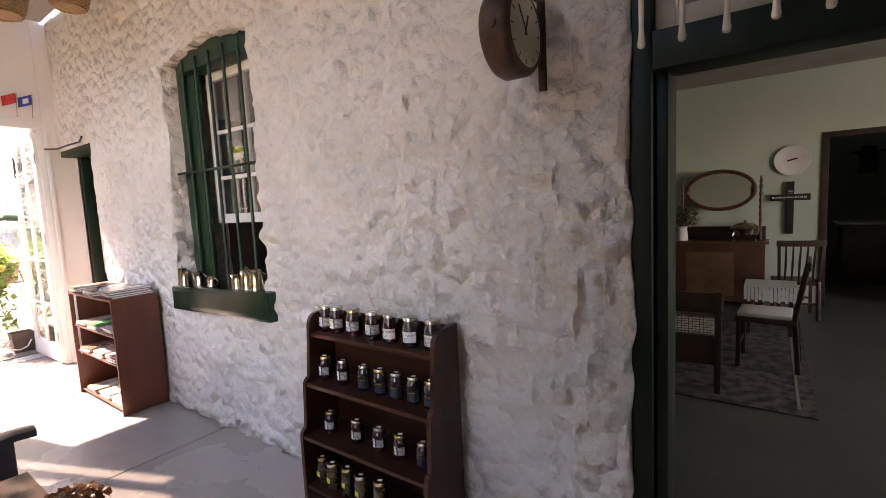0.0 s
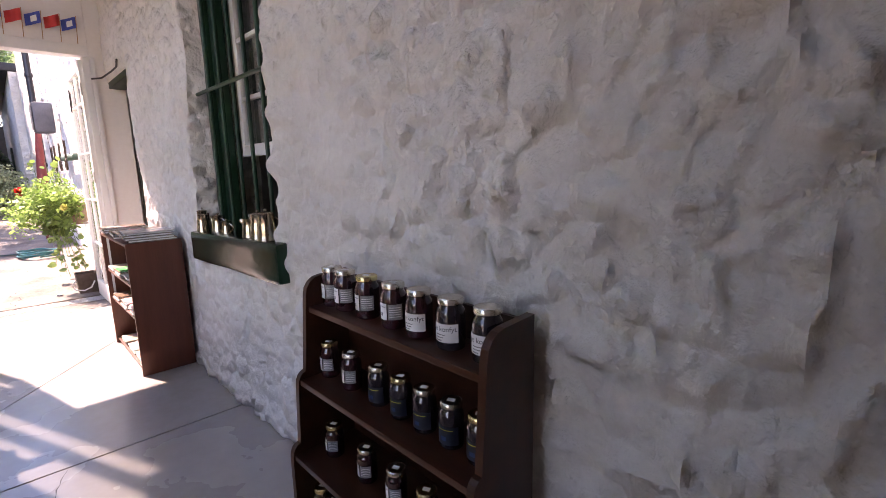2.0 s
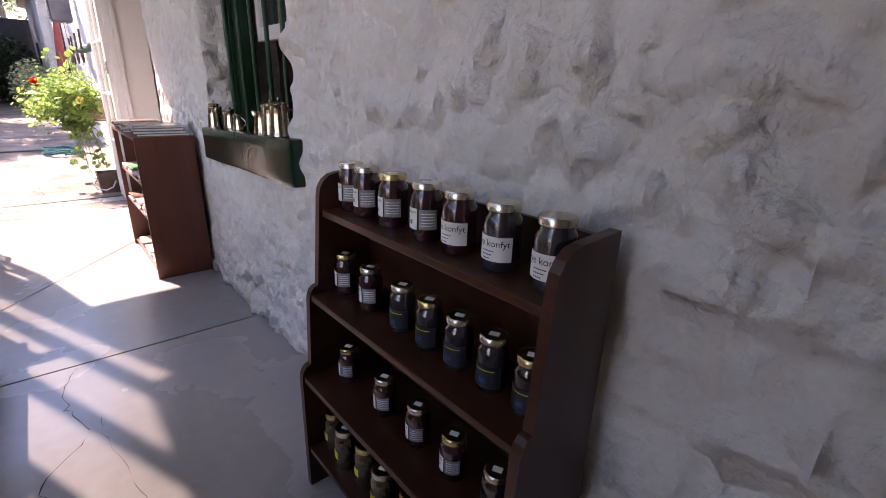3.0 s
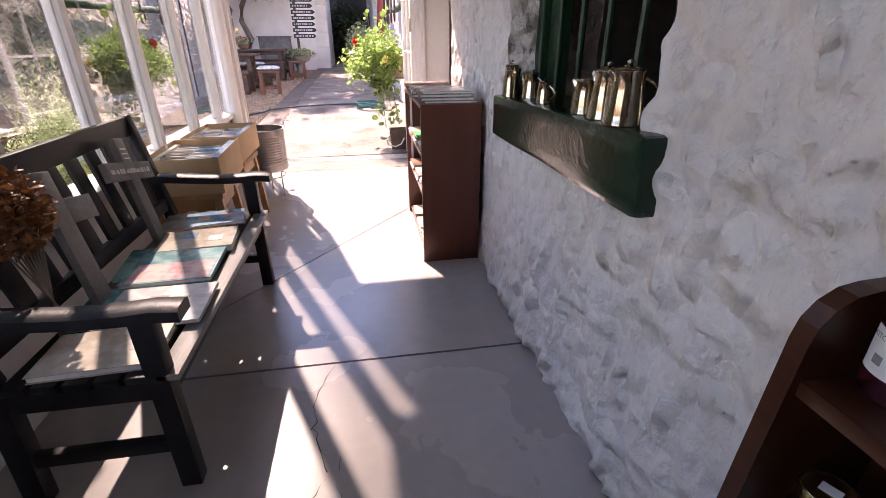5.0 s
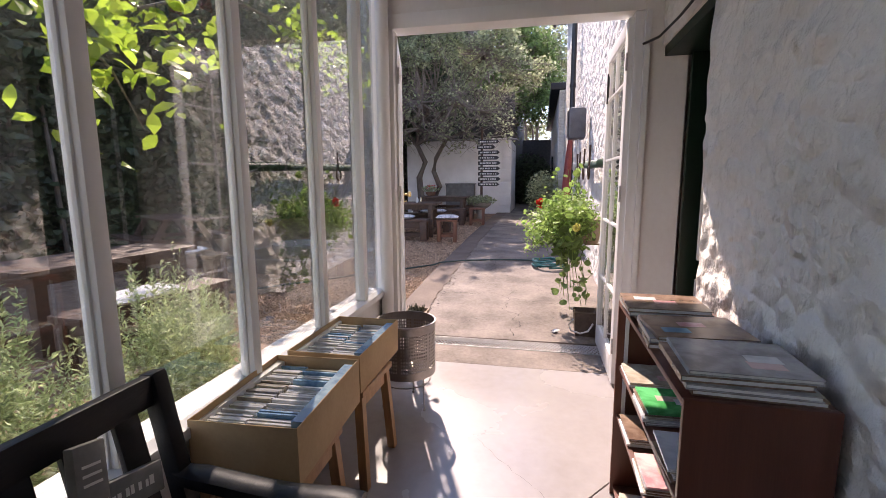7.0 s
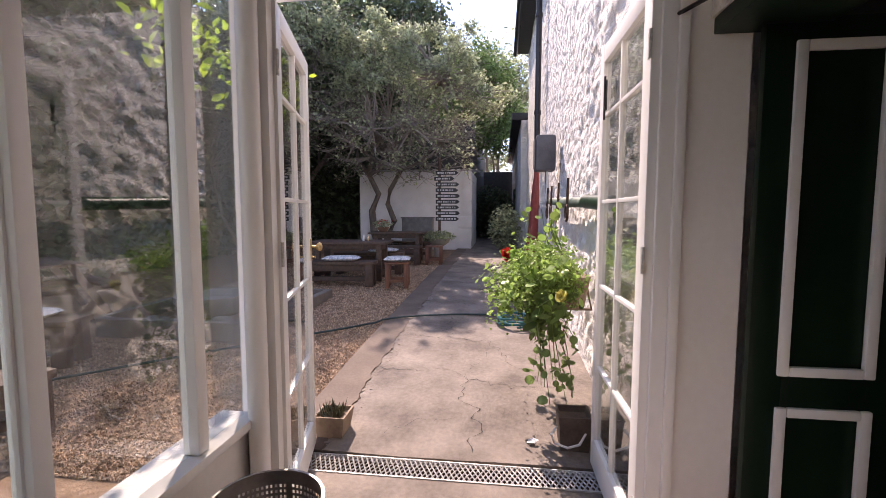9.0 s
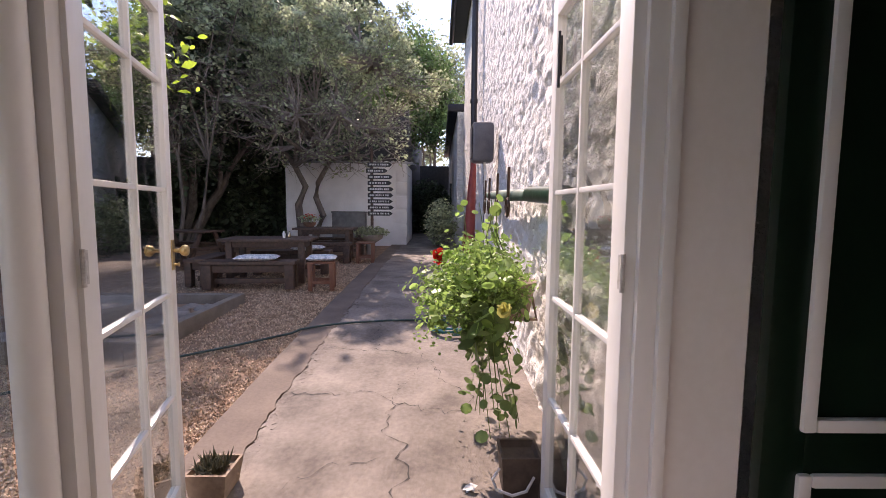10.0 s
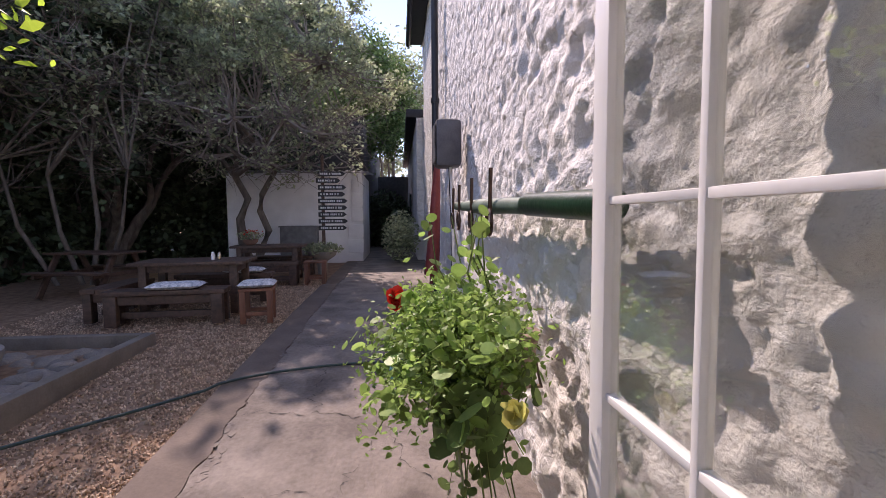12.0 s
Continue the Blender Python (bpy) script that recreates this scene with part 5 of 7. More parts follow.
basket(-4.5, 0.98, 3.03, 0.17, 0.20)
basket(-4.5, 1.40, 3.20, 0.14, 0.15)
FLAG_RED = surface("red_cloth", (0.50, 0.03, 0.03), (0.65, 0.07, 0.06), rough=0.8, fine=300)
FLAG_BLUE = surface("blue_cloth", (0.03, 0.06, 0.30), (0.06, 0.10, 0.42), rough=0.8, fine=300)
for y, ma, lab in ((1.49, FLAG_BLUE, "small blue and white flag stuck on the door head"), (1.37, FLAG_RED, "small red flag stuck on the door head"), (1.24, FLAG_BLUE, "small blue and white flag stuck on the door head"), (1.11, FLAG_RED, "small red flag stuck on the door head"), (0.98, FLAG_BLUE, "small blue and white flag stuck on the door head")):
    f = thing("small_flag", lab, "flag", pose(-6.165, y, 2.602, 0, 6, 0))
    bm = bmesh.new()
    tube(bm, [(0, 0, 0), (0, 0.01, 0.24)], 0.003, 6)
    part("stick", bm, PINE, f)
    verts, faces = [], []
    for i in range(9):
        for j in range(5):
            verts.append((0.012 * math.sin(i * 0.9), 0.005 - i * 0.014, 0.235 - j * 0.024 - i * 0.006))
    for i in range(8):
        for j in range(4):
            faces.append((i * 5 + j, i * 5 + j + 1, i * 5 + j + 6, i * 5 + j + 5))
    cloth = sheet("cloth", verts, faces, ma)
    cloth.parent = f
    if ma is FLAG_BLUE:
        verts2 = [(x + 0.001, y2, z) for x, y2, z in verts[10:30]]
        patch = sheet("stripe", verts2, [(i * 5 + j, i * 5 + j + 1, i * 5 + j + 6, i * 5 + j + 5) for i in range(3) for j in range(1, 3)], PAPER)
        patch.parent = cloth

# ---- house door frame with candles over it ----
hd = tagged(new("door_1"), "dark green timber frame of the house doorway with a fanlight", "door frame", kind="structure")
part_box("jamb", GREEN_DOOR, hd, (-0.405, -0.335, 1.70, 1.86, 0, 2.62), 0.006)
part_box("jamb", GREEN_DOOR, hd, (-0.333, -0.29, 1.74, 1.90, 0, 1.945), 0.006)
part_box("jamb", GREEN_DOOR, hd, (0.93, 1.0, 1.70, 1.86, 0, 2.62), 0.006)
part_box("jamb", GREEN_DOOR, hd, (0.885, 0.928, 1.74, 1.90, 0, 1.945), 0.006)
part_box("lintel", GREEN_DOOR, hd, (-0.334, 0.929, 1.70, 1.86, 1.948, 2.075), 0.008)
for dims in ((-0.333, -0.27, 1.75, 1.80, 2.08, 2.60), (0.87, 0.928, 1.75, 1.80, 2.08, 2.60), (-0.27, 0.87, 1.75, 1.80, 2.08, 2.15), (-0.27, 0.87, 1.75, 1.80, 2.55, 2.60), (0.28, 0.32, 1.755, 1.795, 2.15, 2.55)):
    part_box("fanlight_frame", surface("cream_paint", (0.48, 0.44, 0.36), (0.62, 0.58, 0.49), rough=0.55, fine_bump=0.15), hd, dims, 0.005, "cream-painted fanlight frame")
bm = bmesh.new()
box(bm, -0.275, 0.875, 1.773, 1.777, 2.14, 2.56)
part("pane", bm, DARKPANE, hd).visible_shadow = False
CANDLE = surface("white_tallow", (0.66, 0.62, 0.54), (0.78, 0.74, 0.67), rough=0.45, scale=20, fine=60, bump=0.1, fine_bump=0.05)
bm = bmesh.new()
tube(bm, [(-0.45, 1.60, 2.30), (0.95, 1.60, 2.29)], 0.009, 8)
tagged(solid("candle_rod", bm, PINE, True), "thin wooden rod fixed over the house door", "rod")
for i in range(11):
    x = -0.345 + i * 0.115
    c = thing("dipped_candle", "white hand-dipped candle hanging by its wick", "candle", pose(x, 1.60, 1.995 - 0.004 * (i % 3)), group="candles on the rod")
    bm = bmesh.new()
    lathe(bm, [(0.002, 0.0), (0.010, 0.004), (0.0125, 0.014), (0.010, 0.030), (0.0075, 0.06), (0.0085, 0.14), (0.008, 0.21), (0.003, 0.225)], 12)
    part("wax", bm, CANDLE, c, "", True)
    bm = bmesh.new()
    tube(bm, [(0, 0, 0.22), (0.002, 0, 0.29)], 0.0015, 5)
    part("wick", bm, PAPER, c)

# ---- the dim dining room ----
RY = 7.55
bm = bmesh.new()
box(bm, -1.9, 0.50, RY, RY + 0.3, 0, 3)
box(bm, 1.7, 5.2, RY, RY + 0.3, 0, 3)
box(bm, 0.50, 1.7, RY, RY + 0.3, 2.2, 3)
tagged(solid("wall_dining_far", bm, ROOMWALL), "pale painted far wall of the dining room", "wall", kind="structure")
bm = bmesh.new()
box(bm, 5.0, 5.2, 2.09, 3.2, 0, 3)
box(bm, 5.0, 5.2, 5.2, RY, 0, 3)
box(bm, 5.0, 5.2, 3.2, 5.2, 0, 0.8)
box(bm, 5.0, 5.2, 3.2, 5.2, 2.5, 3)
box(bm, 5.0, 5.2, RY + 0.3, 13.0, 0, 3)
box(bm, -1.9, -1.7, RY + 0.3, 13.0, 0, 3)
box(bm, -1.7, 5.0, 12.6, 13.0, 0, 3)
tagged(solid("wall_dining_sides", bm, ROOMWALL), "pale painted walls of the rooms behind", "wall", kind="structure")
bm = bmesh.new()
box(bm, -1.9, -0.42, 2.094, 2.12, 0, 3)
box(bm, 1.02, 5.0, 2.094, 2.12, 0, 3)
box(bm, -0.42, 1.02, 2.094, 2.12, 2.64, 3)
tagged(solid("wall_dining_near", bm, ROOMWALL), "pale painted inner face of the passage wall", "wall", kind="structure")
for dims in ((0.50, 0.57, RY - 0.02, RY + 0.02, 0, 2.2), (1.63, 1.70, RY - 0.02, RY + 0.02, 0, 2.2), (0.57, 1.63, RY - 0.02, RY + 0.02, 2.13, 2.2)):
    bm = bmesh.new()
    box(bm, *dims, 0.004)
    tagged(solid("trim_dining_door", bm, DARKWOOD), "dark timber architrave of the inner doorway", "door frame", kind="structure")
# fill lamp added at an unseen side opening to brighten the dining room
daylight = new("dining_fill_light", bpy.data.lights.new("dining_fill_light", "AREA"))
daylight.data.shape, daylight.data.size, daylight.data.size_y, daylight.data.energy, daylight.data.color = "RECTANGLE", 1.6, 1.9, 7.0, (0.86, 0.95, 1.0)
daylight.matrix_world = look((5.08, 4.2, 1.65), (0, 5.2, 1.2))
RUG = surface("patterned_rug", (0.022, 0.022, 0.024), (0.11, 0.095, 0.078), rough=0.95, scale=11, fine=90, bump=0.2, fine_bump=0.4, contrast=0.1)
rug = thing("rug", "worn dark patterned rug under the dining chairs", "rug", pose(0, 0, 0))
part_box("woven_field", RUG, rug, (-2.4 + 0.6, 0.28, 3.76, 6.3, 0.0, 0.010), 0.003)
part_box("border", surface("pale_rug_border", (0.20, 0.18, 0.15), (0.32, 0.29, 0.25), rough=0.95, fine=120), rug, (0.17, 0.19, 3.85, 6.2, 0.0105, 0.0125), 0, "pale woven border line")

dresser = thing("dresser", "brown wooden dresser with a panelled front and marble-pale top", "dresser", pose(-0.62, 7.28, 0))
part_box("body", DRESSERWOOD, dresser, (-0.56, 0.56, -0.22, 0.22, 0.06, 0.83), 0.006)
part_box("top", DRESSERWOOD, dresser, (-0.60, 0.60, -0.25, 0.24, 0.832, 0.86), 0.006)
part_box("door_panel", surface("light_oak_panel", (0.17, 0.08, 0.035), (0.27, 0.14, 0.07), rough=0.5), dresser, (-0.33, 0.23, -0.232, -0.222, 0.14, 0.72), 0.004, "lighter veneered front panel")
part_box("shelf_back", DARKWOOD, dresser, (-0.56, 0.56, 0.10, 0.22, 0.861, 1.04), 0.004)
for x in (-0.5, 0.5):
    part_box("foot", DARKWOOD, dresser, (x - 0.04, x + 0.04, -0.2, 0.2, 0, 0.06))
MIRROR = bpy.data.materials.new("silvered_mirror")
MIRROR.use_nodes = True
MIRROR.node_tree.nodes["Principled BSDF"].inputs["Metallic"].default_value = 1.0
MIRROR.node_tree.nodes["Principled BSDF"].inputs["Roughness"].default_value = 0.03
MIRROR.node_tree.nodes["Principled BSDF"].inputs["Base Color"].default_value = (0.85, 0.86, 0.83, 1)
mirror = thing("oval_mirror", "oval mirror in a turned brown wooden stand on the dresser", "mirror", pose(-0.58, 7.36, 1.04))
bm = bmesh.new()
bmesh.ops.create_circle(bm, cap_ends=True, radius=1, segments=48, matrix=pose(0, 0, 0.5, 90 - 4, 0, 0))
for v in bm.verts:
    v.co = Vector((v.co.x * 0.38, v.co.y * 0.26, 0.5 + (v.co.z - 0.5) * 0.245))
part("glass", bm, MIRROR, mirror, "silvered oval glass")
bm = bmesh.new()
tube(bm, [(0.395 * math.cos(a * math.pi / 24), -0.012, 0.5 + 0.258 * math.sin(a * math.pi / 24)) for a in range(49)], 0.024, 8)
part("frame", bm, DRESSERWOOD, mirror, "oval wooden frame", True)
for x in (-0.46, 0.46):
    bm = bmesh.new()
    prof = [(0.02, -0.178)] + [(0.013 + 0.008 * (k % 2), -0.15 + 0.045 * k) for k in range(17)] + [(0.022, 0.60), (0.014, 0.63), (0.006, 0.67)]
    lathe(bm, prof, 10, pose(x, 0, 0))
    part("post", bm, DRESSERWOOD, mirror, "turned finial post", True)
vase = thing("flower_jug", "white enamel jug of faded hydrangeas on the dresser", "jug", pose(-1.02, 7.17, 0.861))
bm = bmesh.new()
lathe(bm, [(0.07, 0), (0.078, 0.01), (0.072, 0.10), (0.062, 0.17), (0.075, 0.20)], 20)
part("jug", bm, WHITE, vase, "", True)
leaf_cloud("flowers", foliage("faded_hydrangea", (0.10, 0.10, 0.06), (0.24, 0.22, 0.15)), vase, 500, ball((0.02, 0, 0.33), (0.20, 0.14, 0.15)), 0.05, 7)
dish = thing("chafing_dish", "silver-plated covered dish on curled feet on the dresser", "dish", pose(-0.28, 7.14, 0.861))
bm = bmesh.new()
lathe(bm, [(0.11, 0.08), (0.15, 0.10), (0.16, 0.16), (0.165, 0.17), (0.15, 0.20), (0.09, 0.24), (0.015, 0.25), (0.02, 0.27), (0.004, 0.285)], 28)
part("dish", bm, SILVER, dish, "", True)
for k in range(4):
    a = math.pi / 4 + k * math.pi / 2
    bm = bmesh.new()
    tube(bm, [(0.15 * math.cos(a), 0.15 * math.sin(a), 0.16), (0.18 * math.cos(a), 0.18 * math.sin(a), 0.08), (0.14 * math.cos(a), 0.14 * math.sin(a), 0.04), (0.17 * math.cos(a), 0.17 * math.sin(a), 0.004)], 0.008, 6)
    part("foot", bm, SILVER, dish, "", True)
cross(pose(0.19, 7.525, 0.93), 0.68, 0.42, 0.085, IRON, True, "dark wooden cross with pale lettering hung on the wall", 0.03)
plate = thing("wall_plate", "pale round plate hung on the dining room wall", "plate", pose(0.20, 7.54, 1.88, 90, 0, 0))
bm = bmesh.new()
lathe(bm, [(0.001, 0.010), (0.11, 0.010), (0.13, 0.018), (0.19, 0.028), (0.192, 0.022), (0.12, 0.004), (0.001, 0.002)], 36)
part("dish", bm, PAPER, plate, "", True)
part_box("painted_mark", INK, plate, (-0.05, 0.06, 0.0, 0.02, 0.0104, 0.0112), 0, "dark painted motif", pose(0, 0, 0, 0, 0, 15))

arm = thing("armchair", "dark wooden armchair with a woven cane back", "armchair", pose(-0.66, 4.15, 0.010, 0, 0, 4))
CANE = surface("woven_cane", (0.08, 0.055, 0.035), (0.15, 0.11, 0.07), rough=0.7, fine=200)
for x in (-0.33, 0.33):
    part_box("back_leg", DARKWOOD, arm, (x - 0.022, x + 0.022, -0.30, -0.255, 0, 0.78), 0.005)
    part_box("front_leg", DARKWOOD, arm, (x - 0.022, x + 0.022, 0.24, 0.285, 0, 0.60), 0.005)
    part_box("armrest", DARKWOOD, arm, (x - 0.035, x + 0.035, -0.28, 0.31, 0.60, 0.635), 0.008)
part_box("top_rail", DARKWOOD, arm, (-0.31, 0.31, -0.295, -0.262, 0.62, 0.77), 0.006)
part_box("lower_rail", DARKWOOD, arm, (-0.31, 0.31, -0.295, -0.262, 0.22, 0.44), 0.006)
bm = bmesh.new()
for k in range(26):
    tube(bm, [(-0.31 + 0.62 * k / 25, -0.278, 0.44), (-0.31 + 0.62 * k / 25, -0.278, 0.62)], 0.0022, 4)
for k in range(10):
    tube(bm, [(-0.31, -0.276, 0.445 + 0.019 * k), (0.31, -0.276, 0.445 + 0.019 * k)], 0.0022, 4)
part("cane_panel", bm, CANE, arm, "woven cane lattice")
part_box("seat", surface("pale_seat_cloth", (0.34, 0.33, 0.27), (0.46, 0.45, 0.38), rough=0.9, fine=120), arm, (-0.31, 0.31, -0.25, 0.29, 0.36, 0.45), 0.02, "pale upholstered cushion")


def dining_chair(m, material, label, spindles):
    c = thing("dining_chair", label, "chair", m)
    for x in (-0.19, 0.19):
        part_box("front_leg", material, c, (x - 0.017, x + 0.017, 0.17, 0.205, 0, 0.43), 0.004)
        bar("back_leg", c, (x, -0.23, 0), (x * 0.97, -0.20, 0.45), 0.034, 0.034, material)
        bar("back_post", c, (x * 0.97, -0.20, 0.45), (x * 1.08, -0.28, 0.92), 0.03, 0.03, material)
    part_box("seat_frame", material, c, (-0.21, 0.21, -0.21, 0.21, 0.40, 0.44), 0.006)
    part_box("top_rail", material, c, (-0.23, 0.23, -0.295, -0.27, 0.86, 0.93), 0.008)
    if spindles:
        for k in range(5):
            x = -0.13 + 0.065 * k
            bm = bmesh.new()
            tube(bm, [(x, -0.20, 0.45), (x, -0.235, 0.65), (x * 1.05, -0.275, 0.87)], [0.008, 0.013, 0.008], 8)
            part("spindle", bm, material, c, "", True)
    else:
        part_box("seat_pad", PAPER, c, (-0.19, 0.19, -0.18, 0.20, 0.441, 0.475), 0.012, "pale cloth seat pad")
        part_box("mid_rail", material, c, (-0.19, 0.19, -0.255, -0.235, 0.62, 0.68), 0.005)
    for y in (-0.21, 0.188):
        part_box("stretcher", material, c, (-0.18, 0.18, y - 0.01, y + 0.01, 0.17, 0.195), 0.003)
    return c


dining_chair(pose(-0.02, 4.80, 0.010, 0, 0, 87), DARKWOOD, "dark wooden dining chair with a pale padded seat", False)
dining_chair(pose(0.24, 6.85, 0, 0, 0, 8), DARKWOOD, "dark spindle-back wooden chair against the wall", True)
lt = thing("lace_table", "small table under a white lace cloth", "table", pose(0.0, 5.95, 0.010))
part_box("tabletop", DARKWOOD, lt, (-0.22, 0.22, -0.22, 0.22, 0.48, 0.51), 0.005)
for x in (-0.18, 0.18):
    for y in (-0.18, 0.18):
        part_box("leg", DARKWOOD, lt, (x - 0.018, x + 0.018, y - 0.018, y + 0.018, 0, 0.48), 0.004)
LACE = surface("white_lace", (0.50, 0.50, 0.46), (0.70, 0.70, 0.66), rough=0.9, scale=40, fine=200)
cl = thing("lace_cloth", "white crocheted lace cloth over the small table", "cloth", pose(0.0, 5.95, 0.521))
part_box("cloth_top", LACE, cl, (-0.225, 0.225, -0.225, 0.225, 0.0, 0.004))
bm = bmesh.new()
for k in range(14):
    x = -0.225 + k * 0.0322
    box(bm, x, x + 0.027, -0.231, -0.227, -0.14 - 0.02 * (k % 2), 0.003)
    box(bm, 0.227, 0.231, x, x + 0.027, -0.14 - 0.02 * (k % 2), 0.003)
part("cloth_fringe", bm, LACE, cl)
ct = thing("counter", "dark wooden counter with a pale top in the room beyond", "counter", pose(0, 0, 0))
part_box("body", DARKWOOD, ct, (0.9, 3.6, 9.4, 10.1, 0.0, 0.92), 0.01)
part_box("top", PAPER, ct, (0.85, 3.65, 9.34, 10.15, 0.921, 0.95), 0.006, "pale top")
wc = thing("cuckoo_clock", "dark carved wooden wall clock in the room beyond", "clock", pose(1.55, 12.55, 1.75))
part_box("case", DARKWOOD, wc, (-0.14, 0.14, -0.12, 0.04, 0, 0.4), 0.01)
bm = bmesh.new()
slab(bm, ((-0.24, -0.14), (0.24, -0.14), (0.24, 0.04), (-0.24, 0.04)), 0.40, 0.43)
slab(bm, ((-0.12, -0.10), (0.12, -0.10), (0.12, 0.03), (-0.12, 0.03)), 0.43, 0.53)
part("roof", bm, DARKWOOD, wc)

# ---- the yard ----
CLAY0 = surface("terracotta", (0.16, 0.08, 0.05), (0.28, 0.15, 0.10), rough=0.85)
GUTTER = surface("dark_painted_iron", (0.012, 0.012, 0.016), (0.03, 0.03, 0.036), rough=0.45, metal=0.2)
pipe = thing("downpipe", "black iron downpipe on the stucco house wall", "pipe", pose(0, 0, 0))
bm = bmesh.new()
tube(bm, [(-13.4, 1.56, 0.3), (-13.4, 1.56, 6.5)], 0.055, 12)
part("pipe", bm, GUTTER, pipe, "", True)
for z in (1.6, 3.4, 5.2):
    bm = bmesh.new()
    lathe(bm, [(0.066, 0), (0.07, 0.02), (0.07, 0.06), (0.066, 0.08)], 14, pose(-13.4, 1.56, z))
    part("collar", bm, GUTTER, pipe, "", True)
gut = thing("roof_eave", "dark eave and gutter along the top of the house wall", "gutter", pose(0, 0, 0))
part_box("eave", GUTTER, gut, (-19.7, -6.5, 1.30, 2.4, 6.6, 6.72), 0.01)
bm = bmesh.new()
tube(bm, [(-19.75, 1.28, 6.62), (-6.5, 1.28, 6.62)], 0.07, 10)
part("gutter", bm, GUTTER, gut, "", True)
BOXGREY = surface("grey_meter_box_paint", (0.06, 0.06, 0.07), (0.12, 0.12, 0.13), rough=0.5, scale=6, fine=60, fine_bump=0.1)
mb = thing("meter_box", "grey rounded metal box fixed on the house wall", "meter box", pose(-11.0, 1.50, 2.12))
bm = bmesh.new()
box(bm, -0.17, 0.17, -0.14, 0.14, 0, 0.50, 0.05)
part("case", bm, BOXGREY, mb, "", True)
bm = bmesh.new()
box(bm, -0.15, 0.15, -0.152, -0.142, 0.05, 0.45, 0.004)
part("lid", bm, BOXGREY, mb)
for k, x in enumerate((-0.05, 0.04)):
    bm = bmesh.new()
    tube(bm, [(x, 0.03, 0.0), (x, 0.05, -0.6), (x - 0.02, 0.06, -1.8)], 0.016, 8)
    part("conduit", bm, WHITE if k else GUTTER, mb, "", True)
REDPOLE = surface("red_painted_pole", (0.16, 0.02, 0.02), (0.28, 0.05, 0.04), rough=0.5)
um = thing("furled_umbrella", "furled dark red garden umbrella leaning on the wall", "umbrella", pose(-12.0, 1.35, ground_z(-12), 0, 0, 0))
bm = bmesh.new()
tube(bm, [(0, 0, 0), (0.0, 0.14, 2.35)], 0.025, 8)
part("pole", bm, REDPOLE, um, "", True)
bm = bmesh.new()
tube(bm, [(0, 0.03, 0.6), (0, 0.06, 0.9), (0, 0.10, 1.7), (0, 0.13, 2.2)], [0.10, 0.09, 0.06, 0.03], 9)
part("canopy", bm, REDPOLE, um, "furled cloth canopy", True)

YOKEGREEN = surface("pale_green_yoke_paint", (0.025, 0.06, 0.042), (0.10, 0.17, 0.13), rough=0.6, scale=7, fine=50, bump=0.15, fine_bump=0.3)
yoke = thing("ox_yoke", "green-painted wooden ox yoke with iron loops on the wall", "yoke", pose(0, 0, 0))
bm = bmesh.new()
tube(bm, [(-10.75, 1.55, 1.69), (-10.6, 1.55, 1.69), (-9.9, 1.55, 1.67), (-9.2, 1.55, 1.65), (-8.4, 1.56, 1.635), (-7.18, 1.575, 1.60)], [0.02, 0.04, 0.045, 0.055, 0.045, 0.03], 12)
part("beam", bm, YOKEGREEN, yoke, "", True)
bm = bmesh.new()
tube(bm, [(-8.02, 1.555, 1.63), (-8.0, 1.555, 1.63), (-7.2, 1.57, 1.605)], [0.03, 0.052, 0.050], 12)
part("shoulder", bm, GREEN, yoke, "thicker dark green shoulder", True)
for x in (-10.45, -10.0, -9.3, -8.6):
    bm = bmesh.new()
    tube(bm, [(x, 1.50, 1.86), (x, 1.495, 1.62)], 0.012, 6)
    tube(bm, [(x + 0.075 * math.sin(a * math.pi / 8), 1.49, 1.545 + 0.075 * math.cos(a * math.pi / 8)) for a in range(1, 16)], 0.012, 6)
    part("iron_loop", bm, RUST, yoke, "rusty iron ring and pin", True)

# shed with its corrugated roof
shed = thing("shed", "small whitewashed outbuilding with a corrugated iron roof", "shed", pose(-19.5, 0, ground_z(-19.5) - 0.05))
WHITEWASH = surface("whitewash", (0.74, 0.73, 0.72), (0.88, 0.87, 0.86), rough=0.85, scale=2.5, fine=30, bump=0.25, fine_bump=0.3)
part_box("wall", WHITEWASH, shed, (-3.0, 0.0, -3.9, -0.10, 0, 2.62), 0.02)
bm = bmesh.new()
prev = None
for i in range(121):
    y = -4.05 + i * (4.12 / 120)
    dz = 0.018 * math.sin(i * 1.05)
    a, b = bm.verts.new((0.18, y, 2.66 + dz)), bm.verts.new((-3.2, y, 2.86 + dz))
    if prev:
        bm.faces.new((prev[0], a, b, prev[1]))
    prev = (a, b)
bmesh.ops.solidify(bm, geom=bm.faces[:], thickness=0.012)
part("roof", bm, surface("weathered_zinc", (0.30, 0.30, 0.30), (0.46, 0.46, 0.45), rough=0.5, metal=0.6), shed, "corrugated iron roof", True)
part_box("tap", IRON, shed, (0.0, 0.05, -2.32, -2.24, 0.98, 1.06), 0.006)
for z in (0.5, 0.95, 1.4, 1.85, 2.25):
    part_box("quoin", WHITEWASH, shed, (-0.35, 0.02, -0.42 - 0.1 * (int(z * 10) % 2), -0.08, z - 0.19, z + 0.19), 0.02)
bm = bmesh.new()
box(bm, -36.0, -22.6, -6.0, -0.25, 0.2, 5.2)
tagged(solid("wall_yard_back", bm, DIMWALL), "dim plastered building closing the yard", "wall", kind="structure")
low = thing("low_annex", "lower white annex with a dark roof edge beyond the house", "house", pose(0, 0, 0))
